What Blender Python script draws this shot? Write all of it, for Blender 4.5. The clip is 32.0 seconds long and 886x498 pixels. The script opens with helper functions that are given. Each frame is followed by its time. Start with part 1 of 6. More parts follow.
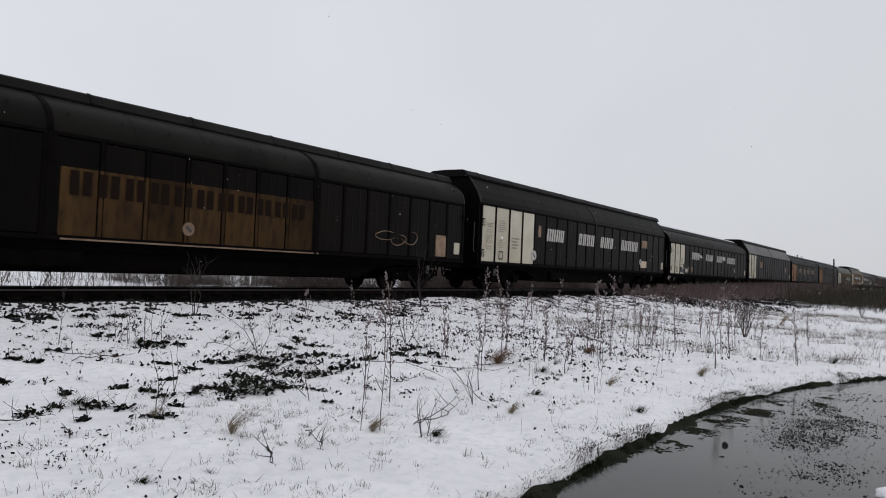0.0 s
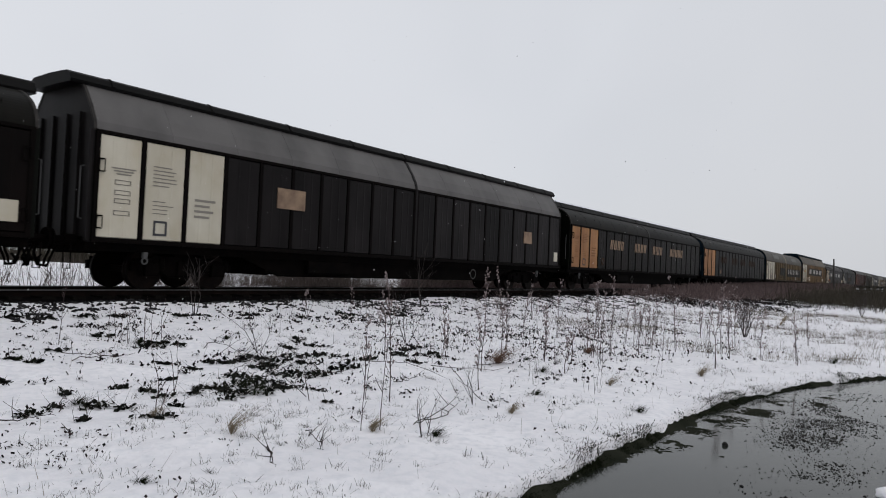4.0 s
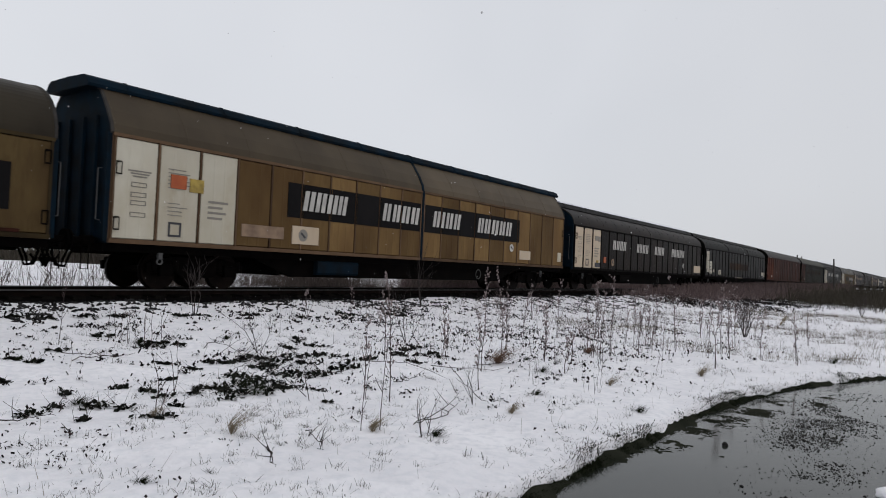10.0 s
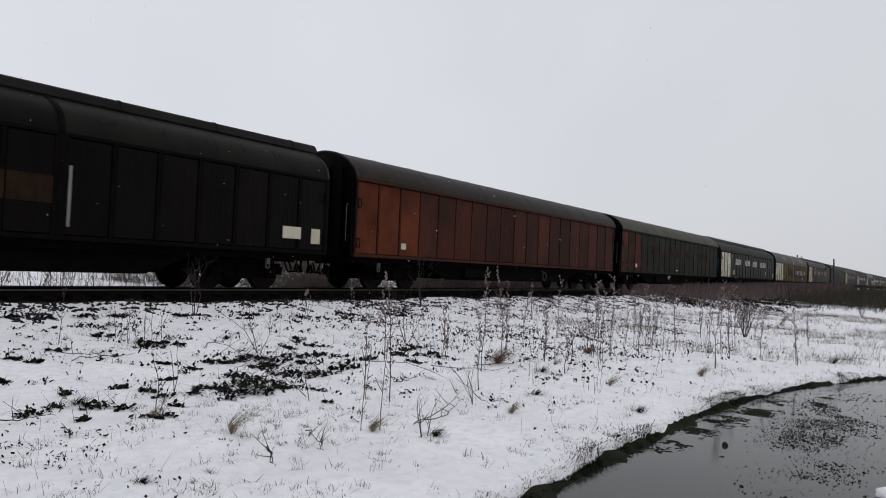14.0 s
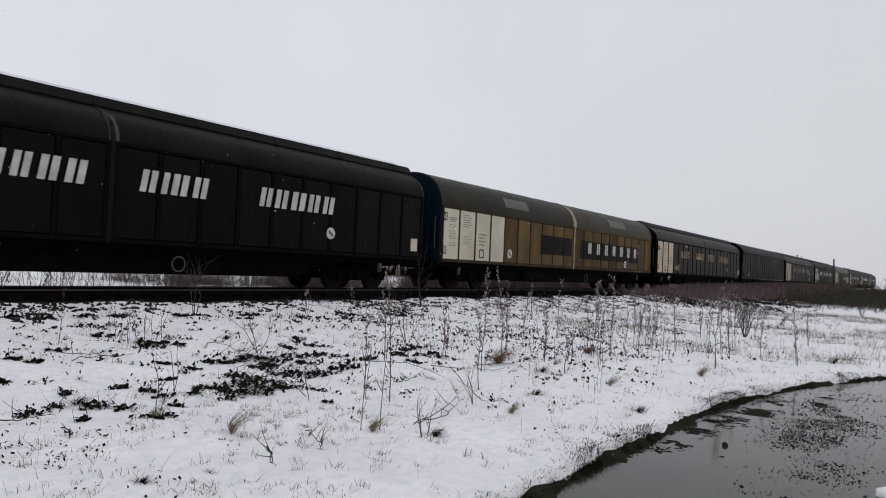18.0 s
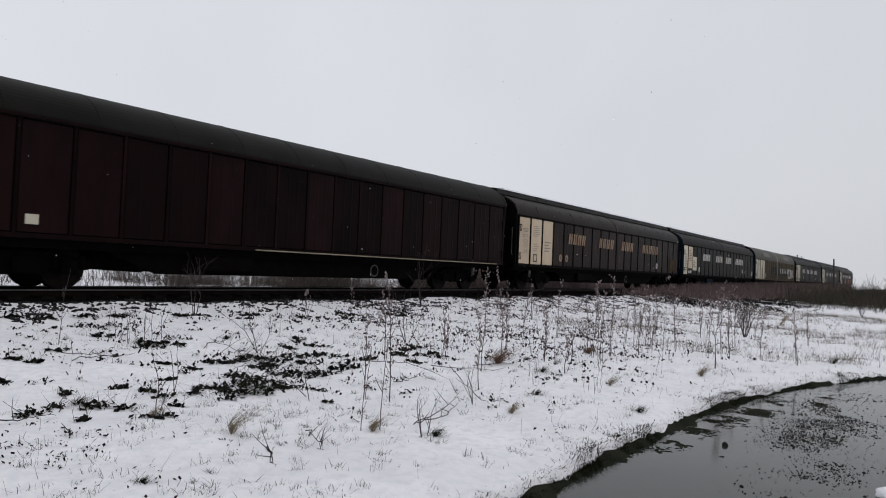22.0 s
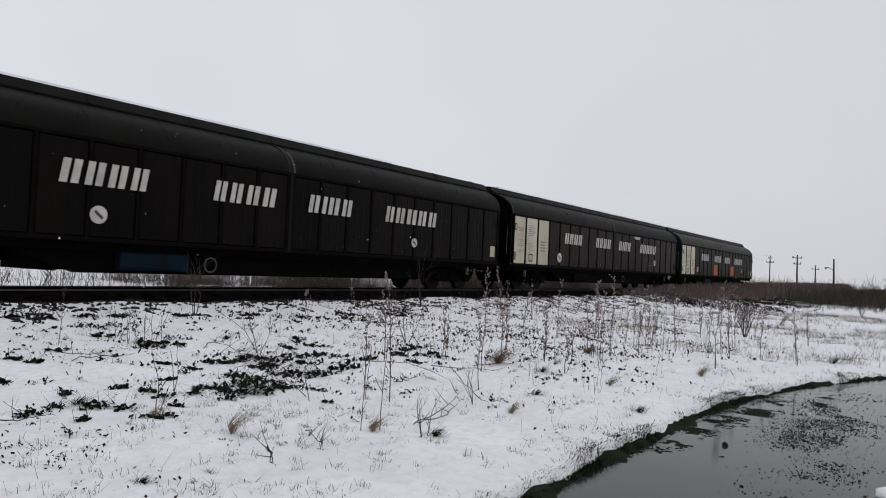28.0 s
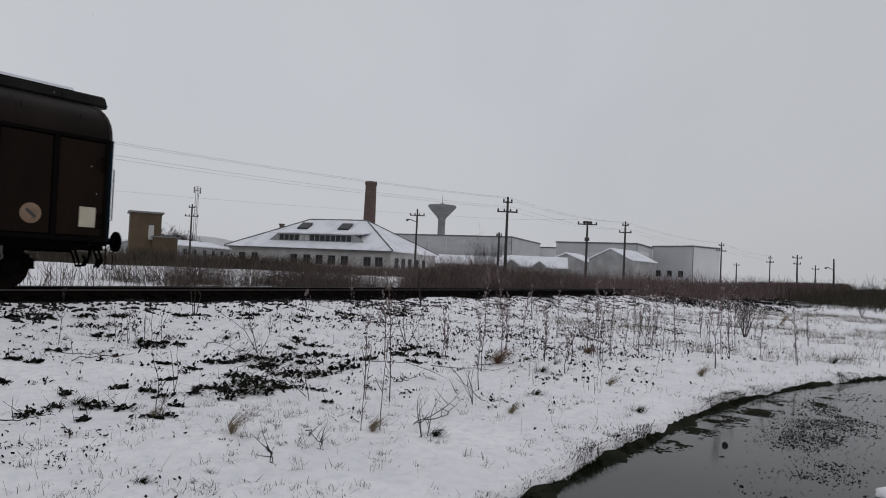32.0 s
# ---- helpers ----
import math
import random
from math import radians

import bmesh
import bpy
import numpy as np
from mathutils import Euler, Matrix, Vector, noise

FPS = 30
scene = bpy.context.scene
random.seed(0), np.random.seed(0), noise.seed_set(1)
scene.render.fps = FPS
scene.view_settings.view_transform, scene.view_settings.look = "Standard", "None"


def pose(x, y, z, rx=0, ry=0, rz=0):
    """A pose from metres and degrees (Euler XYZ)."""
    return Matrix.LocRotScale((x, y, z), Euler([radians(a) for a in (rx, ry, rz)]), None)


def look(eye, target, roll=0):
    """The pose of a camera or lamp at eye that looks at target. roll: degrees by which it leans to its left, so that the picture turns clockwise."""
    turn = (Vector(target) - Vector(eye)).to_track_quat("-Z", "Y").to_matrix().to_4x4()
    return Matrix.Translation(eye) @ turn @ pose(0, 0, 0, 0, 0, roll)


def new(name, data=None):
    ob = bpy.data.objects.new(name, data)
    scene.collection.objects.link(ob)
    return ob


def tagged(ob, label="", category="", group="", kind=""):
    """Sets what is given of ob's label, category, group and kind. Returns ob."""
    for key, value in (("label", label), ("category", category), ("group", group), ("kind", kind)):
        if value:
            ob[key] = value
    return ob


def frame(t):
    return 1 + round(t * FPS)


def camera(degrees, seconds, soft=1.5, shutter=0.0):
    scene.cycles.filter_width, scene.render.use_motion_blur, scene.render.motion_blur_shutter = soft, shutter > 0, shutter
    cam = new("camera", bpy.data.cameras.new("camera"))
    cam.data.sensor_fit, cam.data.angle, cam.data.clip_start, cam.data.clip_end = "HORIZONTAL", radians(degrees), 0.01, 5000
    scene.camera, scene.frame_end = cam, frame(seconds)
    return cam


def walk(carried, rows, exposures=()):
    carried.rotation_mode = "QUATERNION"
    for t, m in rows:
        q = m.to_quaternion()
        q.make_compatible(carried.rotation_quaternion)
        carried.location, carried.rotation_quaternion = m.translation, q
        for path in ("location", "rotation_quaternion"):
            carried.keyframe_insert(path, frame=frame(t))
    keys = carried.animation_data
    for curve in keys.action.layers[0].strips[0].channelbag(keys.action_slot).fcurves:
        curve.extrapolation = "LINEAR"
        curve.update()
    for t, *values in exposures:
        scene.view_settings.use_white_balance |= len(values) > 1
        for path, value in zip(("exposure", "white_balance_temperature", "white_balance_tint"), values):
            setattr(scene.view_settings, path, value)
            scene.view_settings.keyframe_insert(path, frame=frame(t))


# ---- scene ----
cam = camera(64.6, 32.0, soft=1.0, shutter=0.06)
EYE = (0.0, 0.0, 1.6)
GAZE = (8.14626, 5.78999, 1.93823)
walk(cam, [(0.0, look(EYE, GAZE, 2.69)), (32.0, look(EYE, GAZE, 2.69))],
     exposures=[(0.0, 0.0), (30.5, 0.0), (31.0, 0.0), (31.5, -0.15), (32.0, -0.38)])

# ---- light: a closed overcast sky with a faint broad sun behind it ----
SUN_UP, SUN_TURN = 38.0, 205.0
world = bpy.data.worlds.new("overcast_sky")
scene.world = world
world.use_nodes = True
wn, wl = world.node_tree.nodes, world.node_tree.links
wn.clear()
w_out = wn.new("ShaderNodeOutputWorld")
w_back = wn.new("ShaderNodeBackground")
w_sky = wn.new("ShaderNodeTexSky")
w_sky.sky_type = "NISHITA"
w_sky.sun_disc = False
w_sky.sun_elevation = radians(SUN_UP)
w_sky.sun_rotation = radians(SUN_TURN)
w_sky.dust_density = 4.0
w_scale = wn.new("ShaderNodeVectorMath")
w_scale.operation = "SCALE"
w_scale.inputs["Scale"].default_value = 0.08
w_mix = wn.new("ShaderNodeMix")
w_mix.data_type = "RGBA"
w_mix.inputs["Factor"].default_value = 0.9
w_cloud = wn.new("ShaderNodeTexNoise")
w_cloud.inputs["Scale"].default_value = 1.6
w_cloud.inputs["Detail"].default_value = 3.0
w_ramp = wn.new("ShaderNodeValToRGB")
w_ramp.color_ramp.elements[0].position = 0.3
w_ramp.color_ramp.elements[0].color = (0.695, 0.715, 0.76, 1)
w_ramp.color_ramp.elements[1].position = 0.7
w_ramp.color_ramp.elements[1].color = (0.785, 0.80, 0.84, 1)
w_geo = wn.new("ShaderNodeTexCoord")
wl.new(w_geo.outputs["Generated"], w_cloud.inputs["Vector"])
wl.new(w_cloud.outputs["Fac"], w_ramp.inputs["Fac"])
wl.new(w_sky.outputs["Color"], w_scale.inputs[0])
wl.new(w_scale.outputs["Vector"], w_mix.inputs["A"])
w_dot = wn.new("ShaderNodeVectorMath")
w_dot.operation = "DOT_PRODUCT"
w_dot.inputs[1].default_value = (0.995, -0.02, 0.0)
w_low = wn.new("ShaderNodeMapRange")
w_low.inputs["From Min"].default_value, w_low.inputs["From Max"].default_value = 0.86, 1.0
w_low.inputs["To Min"].default_value, w_low.inputs["To Max"].default_value = 1.0, 0.86
w_dim = wn.new("ShaderNodeVectorMath")
w_dim.operation = "SCALE"
wl.new(w_geo.outputs["Generated"], w_dot.inputs[0])
wl.new(w_dot.outputs["Value"], w_low.inputs["Value"])
wl.new(w_ramp.outputs["Color"], w_dim.inputs[0])
wl.new(w_low.outputs["Result"], w_dim.inputs["Scale"])
wl.new(w_dim.outputs["Vector"], w_mix.inputs["B"])
wl.new(w_mix.outputs["Result"], w_back.inputs["Color"])
wl.new(w_back.outputs["Background"], w_out.inputs["Surface"])
w_back.inputs["Strength"].default_value = 1.0

sun_data = bpy.data.lights.new("sun", "SUN")
sun_data.energy = 0.2
sun_data.angle = radians(40)
sun_data.color = (1.0, 0.97, 0.93)
sun = new("sun", sun_data)
sun.matrix_world = look((0, 0, 60), (-0.55 * 30, 0.45 * 30, 60 - 0.75 * 30))

# ---- plan: rails run along x, away from the eye; road level is z = 0 ----
TRACK_Y, RAIL_Z, GRADE = 15.9, 0.822, 0.0072
GRADE_TURN = -math.degrees(math.atan(GRADE))
LONG, SHORT = 23.24, 21.74
rnd = random.Random(7)
arr = np.random.default_rng(11)


# ---- materials ----
def material(name, base, rough=0.7, metal=0.0, second=None, scale=3.0, low=0.35, high=0.65, fine=None, fine_scale=40.0,
             bump=0.0, bump_scale=60.0, spread=0.0, spec=0.2, islands=0.0, stretch=(1, 1, 1), ior=1.5):
    """Base colour with stains of a second colour, a fine grain, relief, and some spread from object to object."""
    m = bpy.data.materials.new(name)
    m.use_nodes = True
    n, l = m.node_tree.nodes, m.node_tree.links
    b = n["Principled BSDF"]
    b.inputs["Roughness"].default_value = rough
    b.inputs["Metallic"].default_value = metal
    b.inputs["Specular IOR Level"].default_value = spec
    b.inputs["IOR"].default_value = ior
    co = n.new("ShaderNodeTexCoord")
    info = n.new("ShaderNodeObjectInfo")
    shift = n.new("ShaderNodeVectorMath")
    shift.operation = "MULTIPLY_ADD"
    shift.inputs[1].default_value = stretch
    mul = n.new("ShaderNodeMath")
    mul.operation = "MULTIPLY"
    mul.inputs[1].default_value = 57.0
    l.new(info.outputs["Random"], mul.inputs[0])
    l.new(co.outputs["Object"], shift.inputs[0])
    l.new(mul.outputs[0], shift.inputs[2])
    vec = shift.outputs[0]
    rgb = n.new("ShaderNodeRGB")
    rgb.outputs[0].default_value = (*base, 1)
    colour = rgb.outputs[0]

    def blend(fac, other, kind="MIX"):
        mix = n.new("ShaderNodeMix")
        mix.data_type, mix.blend_type = "RGBA", kind
        l.new(fac, mix.inputs["Factor"])
        l.new(colour, mix.inputs["A"])
        mix.inputs["B"].default_value = (*other, 1)
        return mix.outputs["Result"]

    def noisy(size, detail, a, c):
        t = n.new("ShaderNodeTexNoise")
        t.inputs["Scale"].default_value = size
        t.inputs["Detail"].default_value = detail
        l.new(vec, t.inputs["Vector"])
        r = n.new("ShaderNodeMapRange")
        r.inputs["From Min"].default_value, r.inputs["From Max"].default_value = a, c
        l.new(t.outputs["Fac"], r.inputs["Value"])
        return r.outputs["Result"]

    if second:
        colour = blend(noisy(scale, 6.0, low, high), second)
    if fine:
        colour = blend(noisy(fine_scale, 4.0, 0.45, 0.75), fine)
    if spread or islands:
        h = n.new("ShaderNodeHueSaturation")
        r = n.new("ShaderNodeMapRange")
        amount = spread or islands
        r.inputs["To Min"].default_value, r.inputs["To Max"].default_value = 1 - amount, 1 + amount
        if islands:
            g = n.new("ShaderNodeNewGeometry")
            l.new(g.outputs["Random Per Island"], r.inputs["Value"])
        else:
            l.new(info.outputs["Random"], r.inputs["Value"])
        l.new(r.outputs["Result"], h.inputs["Value"])
        l.new(colour, h.inputs["Color"])
        colour = h.outputs["Color"]
    l.new(colour, b.inputs["Base Color"])
    if bump:
        t = n.new("ShaderNodeTexNoise")
        t.inputs["Scale"].default_value = bump_scale
        t.inputs["Detail"].default_value = 5.0
        l.new(vec, t.inputs["Vector"])
        bn = n.new("ShaderNodeBump")
        bn.inputs["Strength"].default_value = min(1.0, bump)
        bn.inputs["Distance"].default_value = 0.02
        l.new(t.outputs["Fac"], bn.inputs["Height"])
        l.new(bn.outputs["Normal"], b.inputs["Normal"])
    return m


# the ground and what grows
M_SNOW = material("snow", (0.905, 0.895, 0.92), 0.75, second=(0.82, 0.81, 0.84), scale=1.3, fine=(0.73, 0.735, 0.77), fine_scale=9.0, bump=1.0, bump_scale=16.0, spec=0.2)
M_FLAKE = material("snowflake", (0.97, 0.97, 0.98), 0.9, spec=0.0)
M_ROOF_SNOW = material("roof_snow", (0.80, 0.81, 0.86), 0.8, second=(0.62, 0.63, 0.68), scale=0.35, low=0.45, high=0.75)
M_MUD = material("wet_mud", (0.016, 0.018, 0.013), 0.8, second=(0.028, 0.029, 0.022), scale=2.0, bump=1.0, bump_scale=22.0, spec=0.0)
M_WATER = material("muddy_water", (0.022, 0.026, 0.022), 0.09, second=(0.032, 0.035, 0.03), scale=0.7, bump=0.03, bump_scale=5.0, spec=0.5, ior=1.235)
M_BALLAST = material("ballast", (0.0065, 0.006, 0.006), 0.9, spec=0.0, second=(0.005, 0.0048, 0.0048), scale=9.0, bump=1.0, bump_scale=22.0)
M_STONE = material("stone", (0.018, 0.0175, 0.018), 0.9, islands=0.5)
M_GRAVEL = material("gravel", (0.016, 0.016, 0.015), 0.8, islands=0.5)
M_RAIL = material("rail_rust", (0.012, 0.0085, 0.0075), 0.7, 0.1, second=(0.007, 0.0055, 0.005), scale=4.0, spec=0.0)
M_RAILTOP = material("rail_head", (0.10, 0.098, 0.098), 0.5, 0.3)
M_SLEEPER = material("sleeper", (0.011, 0.010, 0.009), 0.9, second=(0.006, 0.0055, 0.005), scale=5.0, spec=0.0)
M_LEAF = material("dark_leaf", (0.0085, 0.0095, 0.0072), 0.8, spec=0.05, islands=0.8)
M_LITTER = material("litter", (0.0115, 0.0098, 0.0096), 0.9, spec=0.05, islands=0.8)
M_STALK = material("dry_stalk", (0.088, 0.064, 0.062), 0.9, second=(0.035, 0.025, 0.025), scale=30.0)
M_SEED = material("seed_head", (0.27, 0.22, 0.218), 0.95, islands=0.4)
M_GRASS = material("dry_grass", (0.13, 0.108, 0.075), 0.9, islands=0.5)
M_GRASS_DARK = material("dark_grass", (0.045, 0.042, 0.03), 0.9, islands=0.6)
M_STRAW = material("straw", (0.20, 0.165, 0.115), 0.9, islands=0.5)
M_GRASS_RED = material("red_grass", (0.135, 0.08, 0.055), 0.9, islands=0.4)
M_GRASS_GREEN = material("green_grass", (0.018, 0.022, 0.013), 0.9, spec=0.0, islands=0.5)
M_BRUSH = material("brush_twig", (0.150, 0.113, 0.109), 0.95, islands=0.5, spec=0.0)
M_BRUSH_GREEN = material("brush_twig_green", (0.048, 0.043, 0.034), 0.95, islands=0.5, spec=0.0)
M_REED = material("reed", (0.085, 0.068, 0.060), 0.95, islands=0.5)
M_BARK = material("bark", (0.055, 0.045, 0.042), 0.95, second=(0.03, 0.025, 0.024), scale=12.0)

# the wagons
# running gear coloured near black, with the deep shade below the floor included
M_UNDER = material("underframe_shade_black", (0.0018, 0.00162, 0.00162), 0.8, second=(0.0036, 0.00288, 0.00252), scale=3.0, spec=0.02)
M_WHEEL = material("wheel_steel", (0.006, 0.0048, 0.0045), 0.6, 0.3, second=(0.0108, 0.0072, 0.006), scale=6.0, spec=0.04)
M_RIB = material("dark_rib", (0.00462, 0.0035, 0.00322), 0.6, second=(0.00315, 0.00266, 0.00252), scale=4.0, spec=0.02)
M_WHITE = material("white_panel", (0.51, 0.48, 0.395), 0.5, second=(0.40, 0.355, 0.265), scale=0.9, fine=(0.46, 0.425, 0.345), fine_scale=3.0, stretch=(1.2, 1, 0.7), spread=0.06)
M_CREAM = material("cream_panel", (0.50, 0.41, 0.305), 0.5, second=(0.43, 0.34, 0.245), scale=1.1, fine=(0.46, 0.37, 0.265), fine_scale=3.0, stretch=(1.2, 1, 0.7), spread=0.06)
M_ORANGE = material("rusty_orange_panel", (0.31, 0.155, 0.062), 0.55, second=(0.19, 0.078, 0.028), scale=1.0, low=0.4, high=0.7, fine=(0.25, 0.115, 0.05), fine_scale=3.0, stretch=(1.2, 1, 0.7), spread=0.1)
M_RUST = material("faded_rust_panel", (0.060, 0.018, 0.010), 0.6, second=(0.016, 0.008, 0.006), scale=1.2, low=0.4, high=0.6, spread=0.25, spec=0.04)
M_RUST_PALE = material("rust_red_panel", (0.105, 0.028, 0.012), 0.6, second=(0.052, 0.015, 0.008), scale=1.0, low=0.35, high=0.65, spread=0.12, spec=0.04)
M_BLUE = material("blue_steel", (0.004, 0.013, 0.023), 0.6, second=(0.006, 0.009, 0.012), scale=2.0, spec=0.02)
M_STEEL_GREY = material("grey_rod", (0.07, 0.07, 0.07), 0.6, 0.2)
M_PRINT = material("dark_print", (0.05, 0.05, 0.055), 0.7)
M_PRINT_RUST = material("rust_print", (0.16, 0.075, 0.032), 0.7)
M_PRINT_PALE = material("pale_print", (0.21, 0.195, 0.17), 0.7)
M_SCRAWL = material("worn_scrawl", (0.075, 0.078, 0.068), 0.7, second=(0.030, 0.027, 0.022), scale=2.5)
M_HOOP = material("dull_hoop", (0.05, 0.049, 0.047), 0.7)
M_ROOF_HOOP = material("roof_edge_hoop", (0.04, 0.037, 0.034), 0.6, second=(0.02, 0.018, 0.017), scale=4.0, spec=0.1)
M_STRAP_DARK = material("dull_strap", (0.05, 0.046, 0.042), 0.7)
M_LETTER = material("white_lettering", (0.50, 0.48, 0.45), 0.6, second=(0.36, 0.345, 0.325), scale=3.0)
M_LETTER_TAN = material("tan_lettering", (0.26, 0.18, 0.12), 0.65, second=(0.15, 0.10, 0.07), scale=3.0)
M_LETTER_DIM = material("dim_lettering", (0.052, 0.033, 0.023), 0.7, second=(0.018, 0.013, 0.010), scale=3.0, spec=0.02)
M_LETTER_DARK = material("dark_lettering", (0.012, 0.008, 0.006), 0.7, spec=0.02)
M_SIGNAL_ORANGE = material("orange_paint", (0.36, 0.095, 0.035), 0.6, second=(0.3, 0.07, 0.03), scale=3.0)
M_YELLOW = material("yellow_paint", (0.40, 0.29, 0.07), 0.6, second=(0.2, 0.14, 0.04), scale=4.0)
M_HAZARD = material("worn_hazard_mark", (0.17, 0.115, 0.035), 0.7, second=(0.05, 0.04, 0.02), scale=6.0)
M_STRAP = material("pale_strap", (0.30, 0.26, 0.19), 0.6, second=(0.18, 0.15, 0.11), scale=3.0)
M_ROOF_PATCH = material("dull_roof_patch", (0.088, 0.088, 0.078), 0.5, second=(0.065, 0.064, 0.055), scale=2.0)
M_PATCH = material("grey_roof_patch", (0.17, 0.17, 0.165), 0.5, second=(0.13, 0.13, 0.125), scale=2.0)


def livery(name, base, second, rough=0.42, scale=1.3, fine=None, spec=0.05):
    return material(name, base, rough, second=second, scale=scale, low=0.38, high=0.68, fine=fine, fine_scale=6.0, spread=0.38, bump=0.12,
                    bump_scale=5.0, stretch=(1, 1, 0.35), spec=spec)


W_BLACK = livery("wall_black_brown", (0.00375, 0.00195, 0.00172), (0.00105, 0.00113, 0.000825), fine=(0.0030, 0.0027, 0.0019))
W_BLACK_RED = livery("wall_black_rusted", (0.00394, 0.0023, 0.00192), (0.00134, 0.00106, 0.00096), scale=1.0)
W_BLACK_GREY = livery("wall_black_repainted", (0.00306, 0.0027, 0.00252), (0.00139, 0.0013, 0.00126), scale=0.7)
W_BROWN = livery("wall_dark_brown", (0.0165, 0.0100, 0.0090), (0.0085, 0.0056, 0.0050))
W_UMBER = livery("wall_umber", (0.0095, 0.0054, 0.0036), (0.0036, 0.0025, 0.0019), scale=0.8)
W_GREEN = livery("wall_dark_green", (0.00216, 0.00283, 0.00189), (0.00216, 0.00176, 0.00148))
W_GREY = livery("wall_dark_grey", (0.01162, 0.01013, 0.01035), (0.005625, 0.0051, 0.0051))
W_MAROON = livery("wall_dark_maroon", (0.0088, 0.0034, 0.0036), (0.0040, 0.0020, 0.0021), spec=0.03)
W_TAN = livery("wall_tan", (0.138, 0.086, 0.035), (0.088, 0.050, 0.021), 0.6, 1.0, (0.106, 0.064, 0.027))
W_OCHRE = livery("wall_ochre", (0.098, 0.066, 0.028), (0.050, 0.030, 0.013), 0.6, 1.0, (0.068, 0.043, 0.019))
W_TAN_DARK = livery("wall_tan_dark", (0.105, 0.066, 0.04), (0.075, 0.046, 0.028), 0.6, 1.5)
W_OCHRE_DARK = livery("wall_ochre_dark", (0.050, 0.035, 0.016), (0.030, 0.021, 0.011), 0.55, 1.5)
W_RUSTY = livery("wall_rusty_brown", (0.042, 0.0120, 0.0075), (0.021, 0.0085, 0.0052), 0.55, 1.4)
W_OLIVE = livery("wall_olive_brown", (0.0098, 0.0098, 0.0055), (0.0062, 0.0056, 0.0042), 0.55, 1.4)
W_SIGN = livery("wall_sign_ochre", (0.050, 0.028, 0.0105), (0.027, 0.0145, 0.0068), 0.6, 1.2, (0.015, 0.009, 0.006))
W_SIGN_DIM = livery("wall_sign_faded", (0.035, 0.018, 0.008), (0.016, 0.009, 0.005), 0.6, 1.2, (0.009, 0.006, 0.004))
W_BAND = livery("wall_band_black", (0.005915, 0.005232, 0.00546), (0.00364, 0.003412, 0.00364), 0.55)
R_DARK = livery("roof_dark", (0.0068, 0.0064, 0.0052), (0.0036, 0.0035, 0.0029), 0.52, 0.9, spec=0.05)
R_UMBER = livery("roof_umber", (0.0200, 0.0140, 0.0110), (0.0105, 0.0080, 0.0068), 0.45, 0.9)
R_GREY = livery("roof_grey", (0.105, 0.10, 0.098), (0.07, 0.067, 0.066), 0.45, 0.9, spec=0.10)
R_BROWN = livery("roof_brown", (0.030, 0.0250, 0.0175), (0.020, 0.0165, 0.0120), 0.42, 0.9)
R_TAN = livery("roof_tan", (0.082, 0.064, 0.043), (0.060, 0.047, 0.033), 0.45, 0.9)
R_PALE = livery("roof_pale_grey", (0.082, 0.078, 0.056), (0.052, 0.049, 0.037), 0.5, 0.9)
R_CAP = livery("roof_cap_black", (0.0045, 0.0043, 0.0042), (0.009, 0.0083, 0.0082), 0.5, 1.2)


# ---- geometry helpers ----
class Geo:
    """A growing list of corners and faces."""

    def __init__(self):
        self.v, self.f = [], []

    def add(self, vs, fs):
        o = len(self.v)
        self.v += [tuple(p) for p in vs]
        self.f += [tuple(i + o for i in f) for f in fs]
        return self

    def box(self, x0, x1, y0, y1, z0, z1):
        return self.add([(x0, y0, z0), (x1, y0, z0), (x1, y1, z0), (x0, y1, z0), (x0, y0, z1), (x1, y0, z1), (x1, y1, z1), (x0, y1, z1)],
                        [(0, 3, 2, 1), (4, 5, 6, 7), (0, 1, 5, 4), (1, 2, 6, 5), (2, 3, 7, 6), (3, 0, 4, 7)])

    def slab(self, x0, x1, yb, yf, z0, z1, c=0.015):
        """A plate against a wall that faces -y, with its front edges chamfered."""
        return self.add([(x0, yb, z0), (x1, yb, z0), (x1, yb, z1), (x0, yb, z1),
                         (x0 + c, yf, z0 + c), (x1 - c, yf, z0 + c), (x1 - c, yf, z1 - c), (x0 + c, yf, z1 - c)],
                        [(4, 5, 6, 7), (0, 1, 5, 4), (1, 2, 6, 5), (2, 3, 7, 6), (3, 0, 4, 7), (3, 2, 1, 0)])

    def prism(self, profile, x0, x1, caps=True):
        """A closed (y, z) outline drawn along x."""
        n = len(profile)
        fs = [(i, (i + 1) % n, n + (i + 1) % n, n + i) for i in range(n)]
        if caps:
            fs += [tuple(range(n - 1, -1, -1)), tuple(range(n, 2 * n))]
        return self.add([(x0, y, z) for y, z in profile] + [(x1, y, z) for y, z in profile], fs)

    def tube(self, pts, radii, sides=6, cap=True):
        """A round bar along a line of points."""
        rings, base = [], []
        pts = [Vector(p) for p in pts]
        for i, p in enumerate(pts):
            d = (pts[min(i + 1, len(pts) - 1)] - pts[max(i - 1, 0)]).normalized()
            a = d.cross(Vector((0.3, 0.9, 0.2) if abs(d.y) < 0.9 else (1, 0, 0))).normalized()
            b = d.cross(a)
            r = radii[i] if isinstance(radii, (list, tuple)) else radii
            base += [p + (a * math.cos(2 * math.pi * k / sides) + b * math.sin(2 * math.pi * k / sides)) * r for k in range(sides)]
        fs = [(i * sides + k, i * sides + (k + 1) % sides, (i + 1) * sides + (k + 1) % sides, (i + 1) * sides + k)
              for i in range(len(pts) - 1) for k in range(sides)]
        if cap:
